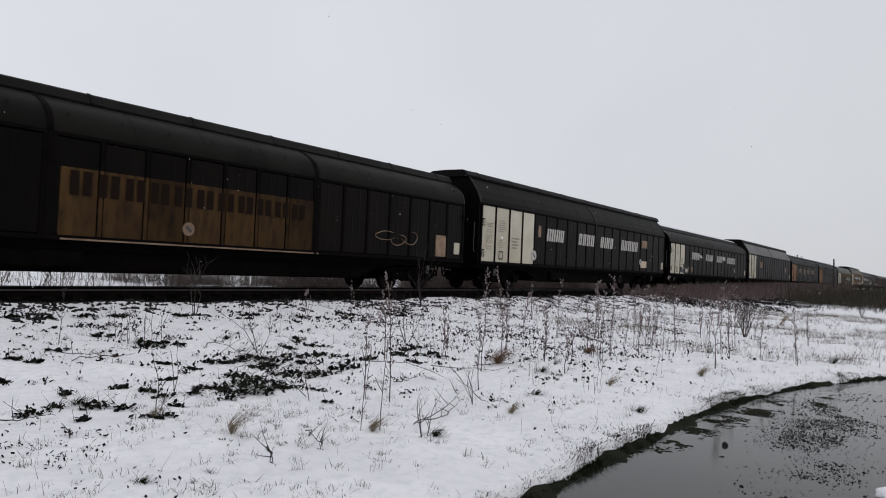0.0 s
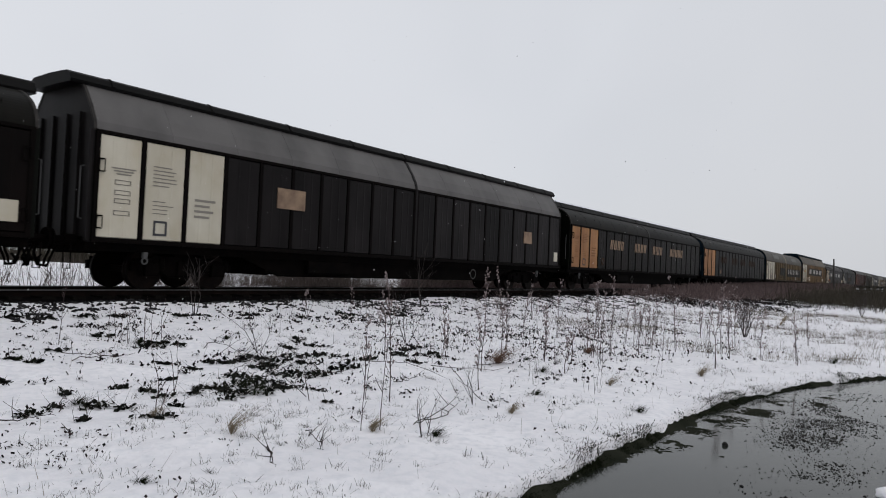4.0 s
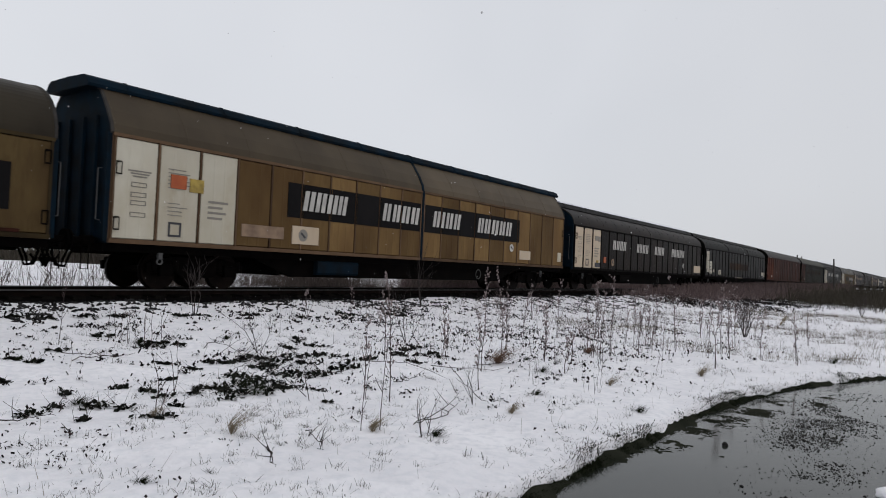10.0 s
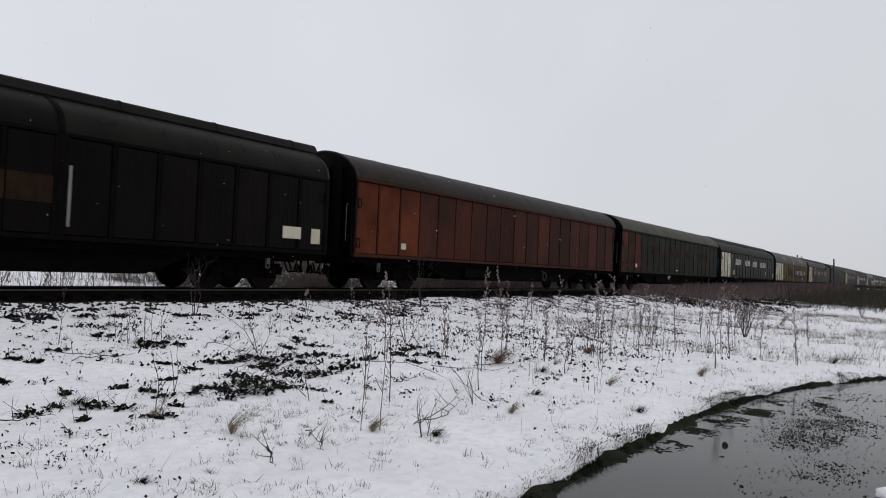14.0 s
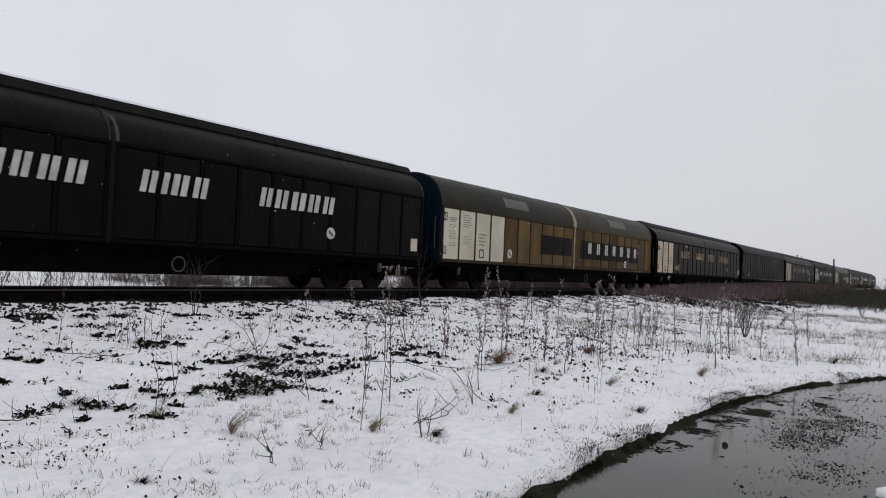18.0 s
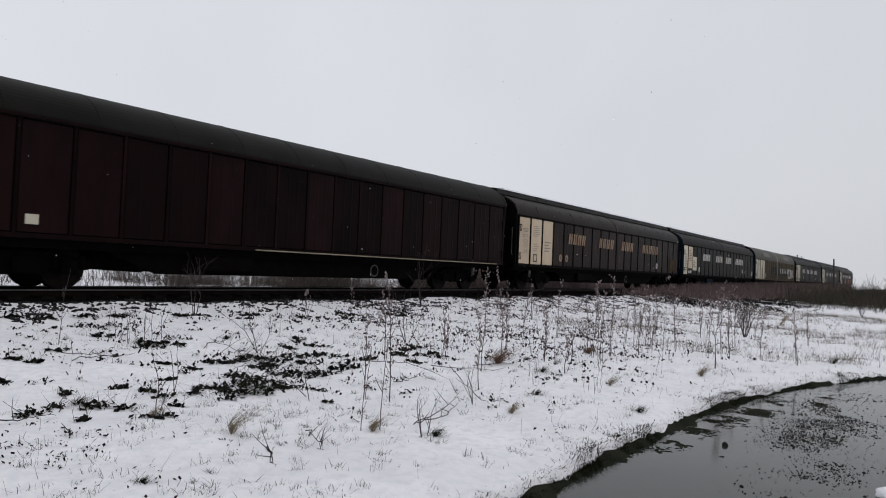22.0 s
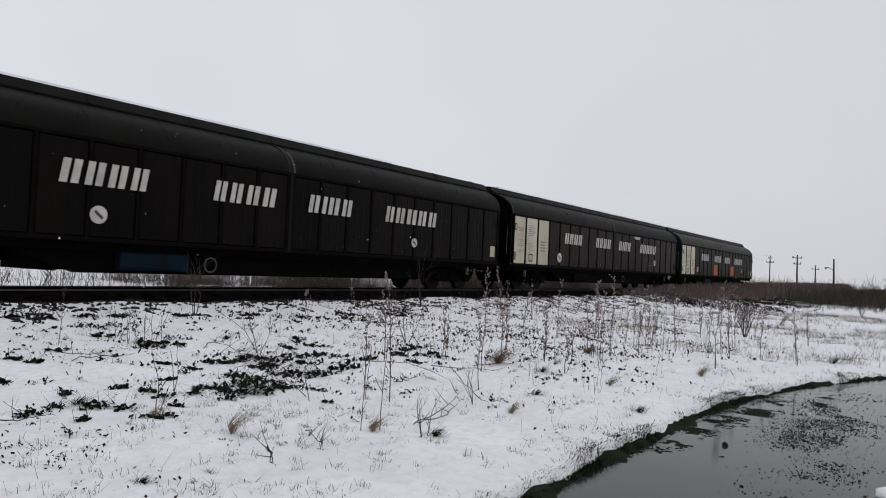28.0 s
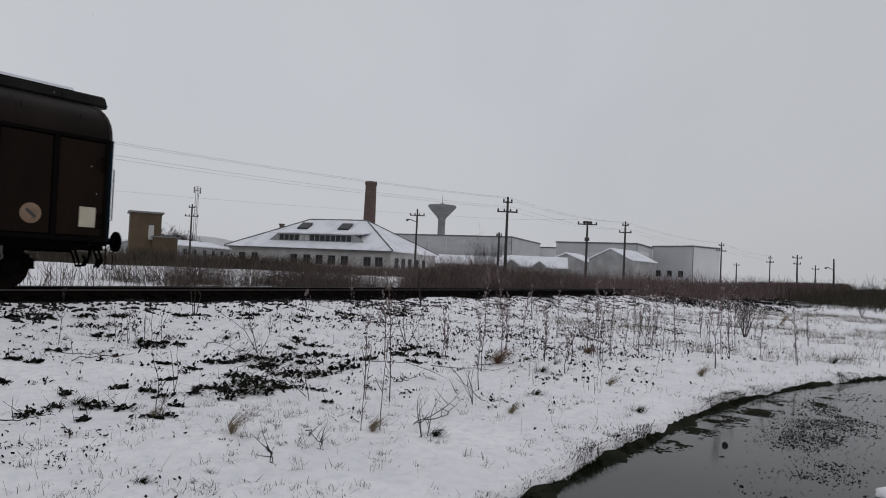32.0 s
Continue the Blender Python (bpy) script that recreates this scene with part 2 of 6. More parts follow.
            fs += [tuple(range(sides - 1, -1, -1)), tuple(range((len(pts) - 1) * sides, len(pts) * sides))]
        return self.add(base, fs)

    def disc(self, x, y0, y1, z, r, sides=20, inner=0.0):
        """A wheel-like disc with its axle along y; a ring where inner is given."""
        ring = [(math.cos(2 * math.pi * k / sides), math.sin(2 * math.pi * k / sides)) for k in range(sides)]
        vs = [(x + c * r, y, z + s * r) for y in (y0, y1) for c, s in ring]
        fs = [(k, (k + 1) % sides, sides + (k + 1) % sides, sides + k) for k in range(sides)]
        if inner:
            vs += [(x + c * inner, y, z + s * inner) for y in (y0, y1) for c, s in ring]
            fs += [(2 * sides + k, 3 * sides + k, 3 * sides + (k + 1) % sides, 2 * sides + (k + 1) % sides) for k in range(sides)]
            fs += [(k, 2 * sides + k, 2 * sides + (k + 1) % sides, (k + 1) % sides) for k in range(sides)]
            fs += [(sides + k, sides + (k + 1) % sides, 3 * sides + (k + 1) % sides, 3 * sides + k) for k in range(sides)]
        else:
            fs += [tuple(range(sides)), tuple(range(2 * sides - 1, sides - 1, -1))]
        return self.add(vs, fs)

    def mesh(self, name, mat, smooth=False):
        me = bpy.data.meshes.new(name)
        me.from_pydata(self.v, [], self.f)
        me.materials.append(mat)
        if smooth:
            me.shade_smooth()
        me.update()
        return me


def raw_mesh(name, verts, faces, mat):
    """A large mesh from number arrays, all faces with the same count of corners."""
    me = bpy.data.meshes.new(name)
    k = faces.shape[1]
    me.vertices.add(len(verts))
    me.vertices.foreach_set("co", np.ascontiguousarray(verts, dtype=np.float32).ravel())
    me.loops.add(faces.size)
    me.loops.foreach_set("vertex_index", np.ascontiguousarray(faces, dtype=np.int32).ravel())
    me.polygons.add(len(faces))
    me.polygons.foreach_set("loop_start", np.arange(0, faces.size, k, dtype=np.int32))
    me.materials.append(mat)
    me.update(calc_edges=True)
    me.validate()
    return me


def part(name, geo, mat, parent, label="", smooth=False):
    """One mesh object under a thing or a part. geo may be a mesh that is shared."""
    me = geo if isinstance(geo, bpy.types.Mesh) else geo.mesh(name, mat, smooth)
    ob = new(name, me)
    ob.parent = parent
    if label:
        tagged(ob, label)
    return ob


def thing(name, at, label, category, group="", kind=""):
    ob = new(name)
    ob.empty_display_size = 0.3
    ob.matrix_basis = at if isinstance(at, Matrix) else Matrix.Translation(at)
    return tagged(ob, label, category, group, kind)


def blob(x, y, cx, cy, sx, sy):
    return np.exp(-((x - cx) / sx) ** 2 - ((y - cy) / sy) ** 2)


# ---- the ground: one sheet from the road, up the bank, over the track and out to the horizon ----
def road_edge(x):
    """The snowy edge of the muddy road, as y over x."""
    x = np.asarray(x, dtype=float)
    return np.where(x < 8.5, 2.42, 2.42 - 0.0285 * (x - 8.5) ** 2 + 0.0004 * np.maximum(x - 14, 0) ** 3).clip(-60, 4)


def wave(x, y, s, seed=0.0):
    return (np.sin(x * s + 1.3 * np.sin(y * s * 0.7 + seed)) + np.sin(y * s * 1.27 + 1.7 * np.sin(x * s * 0.61 + seed * 2))) * 0.5


def lattice(x, y, s, seed=0):
    """Smooth random relief from -1 to 1, with bumps of about s metres."""
    x, y = np.asarray(x, dtype=float) / s, np.asarray(y, dtype=float) / s
    i, j = np.floor(x), np.floor(y)
    u, v = x - i, y - j
    u, v = u * u * (3 - 2 * u), v * v * (3 - 2 * v)

    def at(a, b):
        h = np.sin(a * 127.1 + b * 311.7 + seed * 74.7) * 43758.5453
        return 2 * (h - np.floor(h)) - 1

    return (at(i, j) * (1 - u) + at(i + 1, j) * u) * (1 - v) + (at(i, j + 1) * (1 - u) + at(i + 1, j + 1) * u) * v


def ground_z(x, y):
    x, y = np.asarray(x, dtype=float), np.asarray(y, dtype=float)
    edge = road_edge(x)
    d = y - edge
    bank = np.interp(y, [2.0, 6.0, 9.5, 11.5, 13.7, 14.25], [0.07, 0.14, 0.25, 0.40, 0.65, 0.66])
    bank = bank + 0.045 * lattice(x, y, 1.7) + 0.03 * lattice(x, y, 0.7, 1) + 0.018 * lattice(x, y, 0.3, 2) + 0.010 * lattice(x, y, 0.13, 3)
    rise = GRADE * np.clip(x, -60, 400) - 0.08
    bank = bank + rise * np.clip((y - 12.9) / 1.2, 0, 1)
    over = np.interp(y, [14.25, 14.5, 17.4, 17.9, 20.5, 24.0], [0.66, 0.58, 0.58, 0.55, 0.1, 0.0]) + rise * np.clip((26 - y) / 8, 0, 1)
    swell = np.interp(y, [18.0, 20.5, 27.0, 45.0, 66.0, 80.0], [0.0, 0.45, 0.85, 0.95, 0.95, 0.0]) * np.interp(x, [55, 95], [1, 0])
    over = over + swell
    field = over + np.where(y > 20, 0.04 * wave(x, y, 0.5), 0)
    up = np.where(y > 14.25, field, bank)
    d = d + 0.05 * lattice(x, y, 0.9, 5) + 0.024 * lattice(x, y, 0.33, 6) + 0.004 * lattice(x, y, 0.15, 7)
    lip = np.clip((d + 0.05) / 0.12, 0, 1)
    lip = lip * lip * (3 - 2 * lip)
    z = -0.06 + (up + 0.06) * lip
    far_side = np.clip((-d - 7.5) / 0.6, 0, 1)
    return np.where(d < -0.05, -0.06 + 0.14 * far_side, z)


def axis(*spans):
    out = []
    for a, b, step in spans:
        out += list(np.arange(a, b, step))
    return np.array(out + [spans[-1][1]])


gx = axis((-2600, -200, 300), (-200, -20, 12), (-20, 2, 0.5), (2, 13, 0.06), (13, 24, 0.12), (24, 60, 0.35), (60, 140, 2.0), (140, 400, 20), (400, 3200, 280))
gy = axis((-2600, -200, 300), (-200, -20, 12), (-20, -1, 0.5), (-1, 2.1, 0.1), (2.1, 3.1, 0.025), (3.1, 9, 0.06), (9, 15, 0.12), (15, 24, 0.4), (24, 60, 2.0), (60, 240, 12), (240, 3200, 280))
GX, GY = np.meshgrid(gx, gy, indexing="ij")
# the sheet's lines follow the bend of the road edge
GY = GY + (road_edge(np.clip(GX, 0, 26)) - 2.42) * np.interp(GY, [-20, -1, 3.2, 13.5], [0, 1, 1, 0])
GZ = ground_z(GX, GY)
nx, ny = len(gx), len(gy)
idx = np.arange(nx * ny).reshape(nx, ny)
faces = np.stack([idx[:-1, :-1], idx[1:, :-1], idx[1:, 1:], idx[:-1, 1:]], -1).reshape(-1, 4)
ground_mesh = raw_mesh("ground", np.stack([GX, GY, GZ], -1).reshape(-1, 3), faces, M_SNOW)
ground_mesh.shade_smooth()
ground = tagged(new("ground", ground_mesh), "snow-covered bank and flat field with thin patchy snow", "snow ground", kind="structure")

# the road: wet mud with a wide sheet of standing water
rx = axis((-40, 2, 1.0), (2, 16, 0.08), (16, 24, 0.15), (24, 70, 1.0))
strip = np.concatenate([np.linspace(-8.2, -0.9, 50), np.linspace(-0.86, 0.3, 42)])
RX, RD = np.meshgrid(rx, strip, indexing="ij")
RY = road_edge(RX) + RD
lump = 0.014 * lattice(RX, RY, 0.9, 1) + 0.010 * lattice(RX, RY, 0.35, 2) + 0.006 * lattice(RX, RY, 0.15, 3)
RZ = -0.042 + lump + (0.045 + 0.018 * lattice(RX, RY, 0.11, 5)) * np.clip((RD + 0.10) / 0.10, 0, 1) + np.clip(0.004 + 0.02 * lattice(RX, RY, 0.07, 8) + 0.014 * lattice(RX, RY, 0.3, 9), 0, 1) * np.clip((RD + 0.38) / 0.25, 0, 1)
k = np.arange(RX.size).reshape(RX.shape)
faces = np.stack([k[:-1, :-1], k[1:, :-1], k[1:, 1:], k[:-1, 1:]], -1).reshape(-1, 4)
road_mesh = raw_mesh("road", np.stack([RX, RY, RZ], -1).reshape(-1, 3), faces, M_MUD)
road_mesh.shade_smooth()
road = tagged(new("road", road_mesh), "muddy dirt road, soaked and dark", "road", kind="structure")
wx = axis((-12, 24, 0.5))
WX, WD = np.meshgrid(wx, np.linspace(-7.0, 0.15, 12), indexing="ij")
WY = road_edge(WX) + WD
k = np.arange(WX.size).reshape(WX.shape)
faces = np.stack([k[:-1, :-1], k[1:, :-1], k[1:, 1:], k[:-1, 1:]], -1).reshape(-1, 4)
puddle = tagged(new("water", raw_mesh("water", np.stack([WX, WY, np.full_like(WX, -0.021)], -1).reshape(-1, 3), faces, M_WATER)),
                "grey standing water over the muddy road", "puddle", kind="structure")

# ---- the railway ----
track = thing("railway_track", pose(0, TRACK_Y, RAIL_Z, 0, GRADE_TURN, 0), "single railway track with rusty rails on dark ballast", "railway track", kind="structure")
rail_profile = [(-0.07, -0.172), (0.07, -0.172), (0.07, -0.160), (0.012, -0.145), (0.012, -0.045), (0.036, -0.035), (0.036, -0.006),
                (0.028, 0.0), (-0.028, 0.0), (-0.036, -0.006), (-0.036, -0.035), (-0.012, -0.045), (-0.012, -0.145), (-0.07, -0.160)]
for side in (-0.755, 0.755):
    part("rail", Geo().prism([(y + side, z) for y, z in rail_profile], -600, 900), M_RAIL, track)
    part("rail_head", Geo().box(-600, 900, side - 0.0385, side - 0.0362, -0.028, -0.006), M_RAILTOP, track, "worn grey edge of the rail head")
bx = axis((-600, 0, 60), (0, 60, 0.25), (60, 120, 1.0), (120, 900, 60))
bw = np.array([-1.95, -1.65, -1.45, -1.25, -1.0, -0.5, 0, 0.5, 1.0, 1.3, 1.7, 2.1])
BX, BW = np.meshgrid(bx, bw, indexing="ij")
BZ = np.interp(BW, [-1.95, -1.6, -1.2, 1.3, 1.6, 2.1], [-0.30, -0.21, -0.165, -0.165, -0.19, -0.4]) + arr.normal(0, 0.012, BX.shape)
k = np.arange(BX.size).reshape(BX.shape)
faces = np.stack([k[:-1, :-1], k[1:, :-1], k[1:, 1:], k[:-1, 1:]], -1).reshape(-1, 4)
part("ballast", raw_mesh("ballast", np.stack([BX, BW, BZ], -1).reshape(-1, 3), faces, M_BALLAST), None, track)

# ---- the wagons ----
HALF = 1.43
GAP = 0.56
mesh_store = {}


def shared(key, make):
    if key not in mesh_store:
        mesh_store[key] = make()
    return mesh_store[key]


SHAPES = {
    # eave, roof line from eave to the middle, cap outline (half), roof seam spacing
    "low_cap": dict(length=LONG, eave=3.2, arc=[(1.43, 3.2), (1.40, 3.38), (1.30, 3.58), (1.12, 3.76), (0.85, 3.92), (0.5, 4.05), (0.0, 4.1)],
                    cap=[(0.60, 4.02), (0.62, 4.07), (0.50, 4.27), (0.42, 4.31), (0.0, 4.33)]),
    "high_cap": dict(length=LONG, eave=3.40, arc=[(1.43, 3.40), (1.39, 3.58), (1.22, 3.9), (1.0, 4.22), (0.85, 4.41), (0.5, 4.5), (0.0, 4.52)],
                     cap=[(0.90, 4.40), (0.93, 4.46), (0.84, 4.60), (0.72, 4.66), (0.0, 4.68)]),
    "round": dict(length=LONG, eave=3.05, arc=[(1.43, 3.05), (1.42, 3.25), (1.34, 3.52), (1.15, 3.82), (0.85, 4.06), (0.45, 4.22), (0.0, 4.28)], cap=None),
    "old": dict(length=SHORT, eave=3.42, arc=[(1.52, 3.40), (1.50, 3.5), (1.36, 3.74), (1.1, 3.98), (0.75, 4.17), (0.38, 4.28), (0.0, 4.32)], cap=None),
}


def rounded(pts, steps=3):
    """The same line with points between, on a smooth curve."""
    out = []
    for i in range(len(pts) - 1):
        p0, p1, p2, p3 = pts[max(i - 1, 0)], pts[i], pts[i + 1], pts[min(i + 2, len(pts) - 1)]
        for k in range(steps):
            t = k / steps
            out.append(tuple(0.5 * (2 * b + (c - a) * t + (2 * a - 5 * b + 4 * c - d) * t * t + (3 * b - a - 3 * c + d) * t ** 3) for a, b, c, d in zip(p0, p1, p2, p3)))
    return out + [pts[-1]]


for key in ("low_cap", "round", "old"):
    SHAPES[key]["arc"] = rounded(SHAPES[key]["arc"])
SHAPES["three"] = SHAPES["low_cap"]


def sliding_wall(name, a, width, z0, z1, count, side, mat, seam, parent):
    """A sliding wall: a sheet with a rail above and below and a rib between every two panels."""
    y0, y1, y2 = (-HALF + 0.06, -HALF + 0.02, -HALF - 0.035) if side < 0 else (HALF - 0.06, HALF - 0.02, HALF + 0.035)
    lo, hi = min(y1, y2), max(y1, y2)
    key = (round(width, 3), z1, side, mat.name)
    door = part(name, shared(("door", *key), lambda: Geo().box(0, width, min(y0, y1), max(y0, y1), z0, z1).mesh("sliding_door", mat)), None, parent)
    door.location.x = a
    part("door_rail", shared(("sill_rail", *key), lambda: Geo().box(0, width, lo - 0.004, hi + 0.004, z0, z0 + 0.09).mesh("door_rail", mat)), None, door)
    part("door_rail", shared(("eave_rail", *key), lambda: Geo().box(0, width, lo - 0.004, hi + 0.004, z1 - 0.07, z1).mesh("door_rail", mat)), None, door)
    rib = shared(("rib", z1, side, mat.name, seam), lambda: Geo().box(-seam, seam, lo, hi, z0 + 0.09, z1 - 0.07).mesh("rib", mat))
    for i in range(count + 1):
        part("rib", rib, None, door).location.x = min(max(i * width / count, 0.05), width - 0.05)
    return door


def panel_mesh(width, z0, z1, mat, seam):
    """One pressed panel: chamfered edges and two shallow upright folds."""
    y, a, b, c = -HALF, seam + 0.006, width - seam - 0.006, 0.02
    cols = [(a, y + 0.02), (a + c, y - 0.015)]
    for f in (0.36, 0.64):
        m = width * f
        cols += [(m - 0.035, y - 0.015), (m - 0.012, y - 0.0195), (m + 0.012, y - 0.0195), (m + 0.035, y - 0.015)]
    cols += [(b - c, y - 0.015), (b, y + 0.02)]
    n = len(cols)
    rows = [(z0 + 0.1, 0.0), (z0 + 0.1 + c, 1.0), (z1 - 0.08 - c, 1.0), (z1 - 0.08, 0.0)]
    vs = [(x, (y + 0.02) * (1 - k) + yy * k, z) for z, k in rows for x, yy in cols]
    fs = [(r * n + i, r * n + i + 1, (r + 1) * n + i + 1, (r + 1) * n + i) for r in range(3) for i in range(n - 1)]
    return Geo().add(vs, fs).mesh("panel", mat)


def roof_mesh(arc, x0, x1, mat):
    """One length of curved roof sheet, with raised seams across it."""
    line = [(-y, z) for y, z in arc] + [(y, z) for y, z in arc[-2::-1]]
    inner = [(y * 0.97, z - 0.05) for y, z in line][::-1]
    n = max(2, round((x1 - x0) / 1.85))
    stops = [(x0, 1)]
    for i in range(n + 1):
        x = min(max(x0 + (x1 - x0) * i / n, x0 + 0.03), x1 - 0.03)
        stops += [(x - 0.025, 0), (x - 0.02, 1), (x + 0.02, 1), (x + 0.025, 0)]
    stops.append((x1, 1))
    k, vs, fs = 2 * len(line), [], []
    for x, up in stops:
        vs += [(x, y * (1 + 0.002 * up), z + 0.006 * up) for y, z in line] + [(x, y, z) for y, z in inner]
    for j in range(len(stops) - 1):
        fs += [(j * k + i, j * k + (i + 1) % k, (j + 1) * k + (i + 1) % k, (j + 1) * k + i) for i in range(k)]
    fs += [tuple(range(k - 1, -1, -1)), tuple(range((len(stops) - 1) * k, len(stops) * k))]
    return Geo().add(vs, fs).mesh("roof_section", mat)


def cap_mesh(cap, length, mat):
    g = Geo()
    line = [(-y, z) for y, z in cap] + [(y, z) for y, z in cap[-2::-1]]
    g.prism(line, 0.26, length - 0.26)
    for i in range(9):
        x = 1.2 + (length - 2.4) * i / 8
        g.prism([(y * 1.012, z + 0.014) for y, z in line], x - 0.03, x + 0.03)
    return g.mesh("roof_cap", mat)


def end_mesh(arc, x, outward, mat):
    g = Geo()
    line = [(-y * 0.985, z - 0.01) for y, z in arc] + [(y * 0.985, z - 0.01) for y, z in arc[-2::-1]]
    g.prism([(-HALF * 0.985, 1.02)] + line + [(HALF * 0.985, 1.02)], x, x - 0.06 * outward)
    return g.mesh("end_wall", mat)


def frame_mesh(length):
    """Sole bars, headstocks, and the deeper truss between the bogies."""
    g = Geo()
    for s in (-1, 1):
        y0, y1 = sorted((s * 1.30, s * 1.22))
        g.box(0.6, length - 0.6, y0, y1, 0.86, 1.12)
        y0, y1 = sorted((s * 1.36, s * 1.20))
        g.box(0.6, length - 0.6, y0, y1, 1.095, 1.125)
        g.box(0.6, length - 0.6, y0, y1, 0.85, 0.872)
        prof = [(4.7, 0.86), (6.0, 0.37), (length - 6.0, 0.37), (length - 4.7, 0.86)]
        vs = [(x, y, z) for y in sorted((s * 1.17, s * 1.09)) for x, z in prof]
        g.add(vs, [(0, 1, 2, 3), (7, 6, 5, 4), (0, 4, 5, 1), (1, 5, 6, 2), (2, 6, 7, 3), (3, 7, 4, 0)])
    for x in (0.56, length - 0.72):
        g.box(x, x + 0.16, -1.3, 1.3, 0.84, 1.13)
    g.box(0.7, length - 0.7, -0.3, 0.3, 0.78, 1.1)
    for i in range(9):
        x = 5.6 + (length - 11.2) * i / 8
        g.box(x - 0.05, x + 0.05, -1.15, 1.15, 0.40, 0.86)
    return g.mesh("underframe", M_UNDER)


def bogie_mesh():
    g = Geo()
    for s in (-1, 1):
        y0, y1 = sorted((s * 1.02, s * 0.93))
        prof = [(-1.35, 0.42), (-1.35, 0.62), (-0.7, 0.78), (0.7, 0.78), (1.35, 0.62), (1.35, 0.42), (0.62, 0.42), (0.42, 0.3), (-0.42, 0.3), (-0.62, 0.42)]
        vs = [(x, y, z) for y in (y0, y1) for x, z in prof]
        n = len(prof)
        g.add(vs, [tuple(range(n)), tuple(range(2 * n - 1, n - 1, -1))] + [(i, n + i, n + (i + 1) % n, (i + 1) % n) for i in range(n)])
        for x in (-0.9, 0.9):
            g.box(x - 0.17, x + 0.17, *sorted((s * 1.0, s * 1.12)), 0.32, 0.6)
            for dx in (-0.28, 0.28):
                g.tube([(x + dx, s * 1.02, 0.44), (x + dx, s * 1.02, 0.72)], 0.07, 8)
        g.box(-0.22, 0.22, *sorted((s * 1.0, s * 1.10)), 0.34, 0.66)
    g.box(-0.25, 0.25, -0.98, 0.98, 0.5, 0.84)
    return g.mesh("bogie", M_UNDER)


def wheelset_mesh():
    g = Geo()
    for s in (-1, 1):
        g.disc(0, s * 0.70, s * 0.80, 0, 0.46, 24)
        g.disc(0, s * 0.665, s * 0.70, 0, 0.485, 24)
        for k in range(4):
            a = math.pi * k / 2
            g.box(0.26 * math.cos(a) - 0.03, 0.26 * math.cos(a) + 0.03, *sorted((s * 0.80, s * 0.806)), 0.26 * math.sin(a) - 0.03, 0.26 * math.sin(a) + 0.03)
    g.disc(0, -1.0, 1.0, 0, 0.08, 10)
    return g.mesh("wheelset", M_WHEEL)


def buffer_mesh(outward):
    g = Geo()
    o = outward
    g.tube([(0.6 * o, 0, 0), (0.30 * o, 0, 0)], 0.115, 12)
    g.tube([(0.30 * o, 0, 0), (0.06 * o, 0, 0)], 0.075, 12)
    g.tube([(0.06 * o, 0, 0), (0.03 * o, 0, 0), (0.012 * o, 0, 0)], [0.225, 0.23, 0.19], 16)
    return g.mesh("buffer", M_UNDER)


def coupling_mesh(outward):
    o = outward
    return Geo().tube([(0.56 * o, 0, 1.03), (0.2 * o, 0, 1.02), (0.14 * o, 0, 0.78), (0.2 * o, 0, 0.58), (0.3 * o, 0, 0.72)], [0.06, 0.05, 0.035, 0.035, 0.03], 6).mesh("coupling", M_UNDER)


def hose_mesh(outward, y):
    o = outward
    return Geo().tube([(0.56 * o, y, 0.95), (0.30 * o, y, 0.9), (0.18 * o, y, 0.62), (0.20 * o, y * 0.8, 0.48), (0.12 * o, y * 0.55, 0.5), (0.06 * o, y * 0.5, 0.66)], 0.028, 6).mesh("brake_hose", M_UNDER)


def step_mesh(outward):
    o = outward
    return Geo().tube([(0.3 * o, -1.25, 0.98), (0.3 * o, -1.25, 0.45), (0.3 * o, -0.95, 0.45), (0.3 * o, -0.95, 0.98)], 0.016, 5).mesh("step_iron", M_UNDER)


def handle_mesh():
    g = Geo()
    y = -HALF - 0.075
    for a, b in (((0, 0), (0.12, 0)), ((0.12, 0), (0.12, 0.27)), ((0.12, 0.27), (0, 0.27)), ((0, 0.27), (0, 0))):
        g.tube([(a[0], y, a[1]), (b[0], y, b[1])], 0.012, 5)
    g.box(0.03, 0.09, y, -HALF, 0.0, 0.02)
    g.box(0.03, 0.09, y, -HALF, 0.25, 0.27)
    return g.mesh("door_handle", M_RIB)


def bars(rows, y, mat, name):
    """Plain thin bars on the wall: rows of x0, x1, z0, z1 and a slant."""
    g = Geo()
    for x0, x1, z0, z1, lean in rows:
        vs = [(x0, y, z0), (x1, y, z0), (x1 + lean, y, z1), (x0 + lean, y, z1)]
        vs += [(x, y - 0.003, z) for x, _, z in vs]
        g.add(vs, [(4, 5, 6, 7), (0, 1, 5, 4), (1, 2, 6, 5), (2, 3, 7, 6), (3, 0, 4, 7)])
    return g.mesh(name, mat)


def letter_mesh(wide, high, lean, mat):
    """A letter-sized mark of plain slanted bars, side by side."""
    if wide < 0.25:
        return bars([(0, wide, 0, high, lean)], -HALF - 0.042, mat, "letter_block")

    def bar(x0, x1, f0, f1):
        return (x0 + lean * f0, x1 + lean * f0, high * f0, high * f1, lean * (f1 - f0))

    return bars([bar(0, wide * 0.40, 0, 1), bar(wide * 0.58, wide * 0.98, 0, 1)], -HALF - 0.042, mat, "letter_block")


# four words of letter-sized blocks: places along the wall and widths
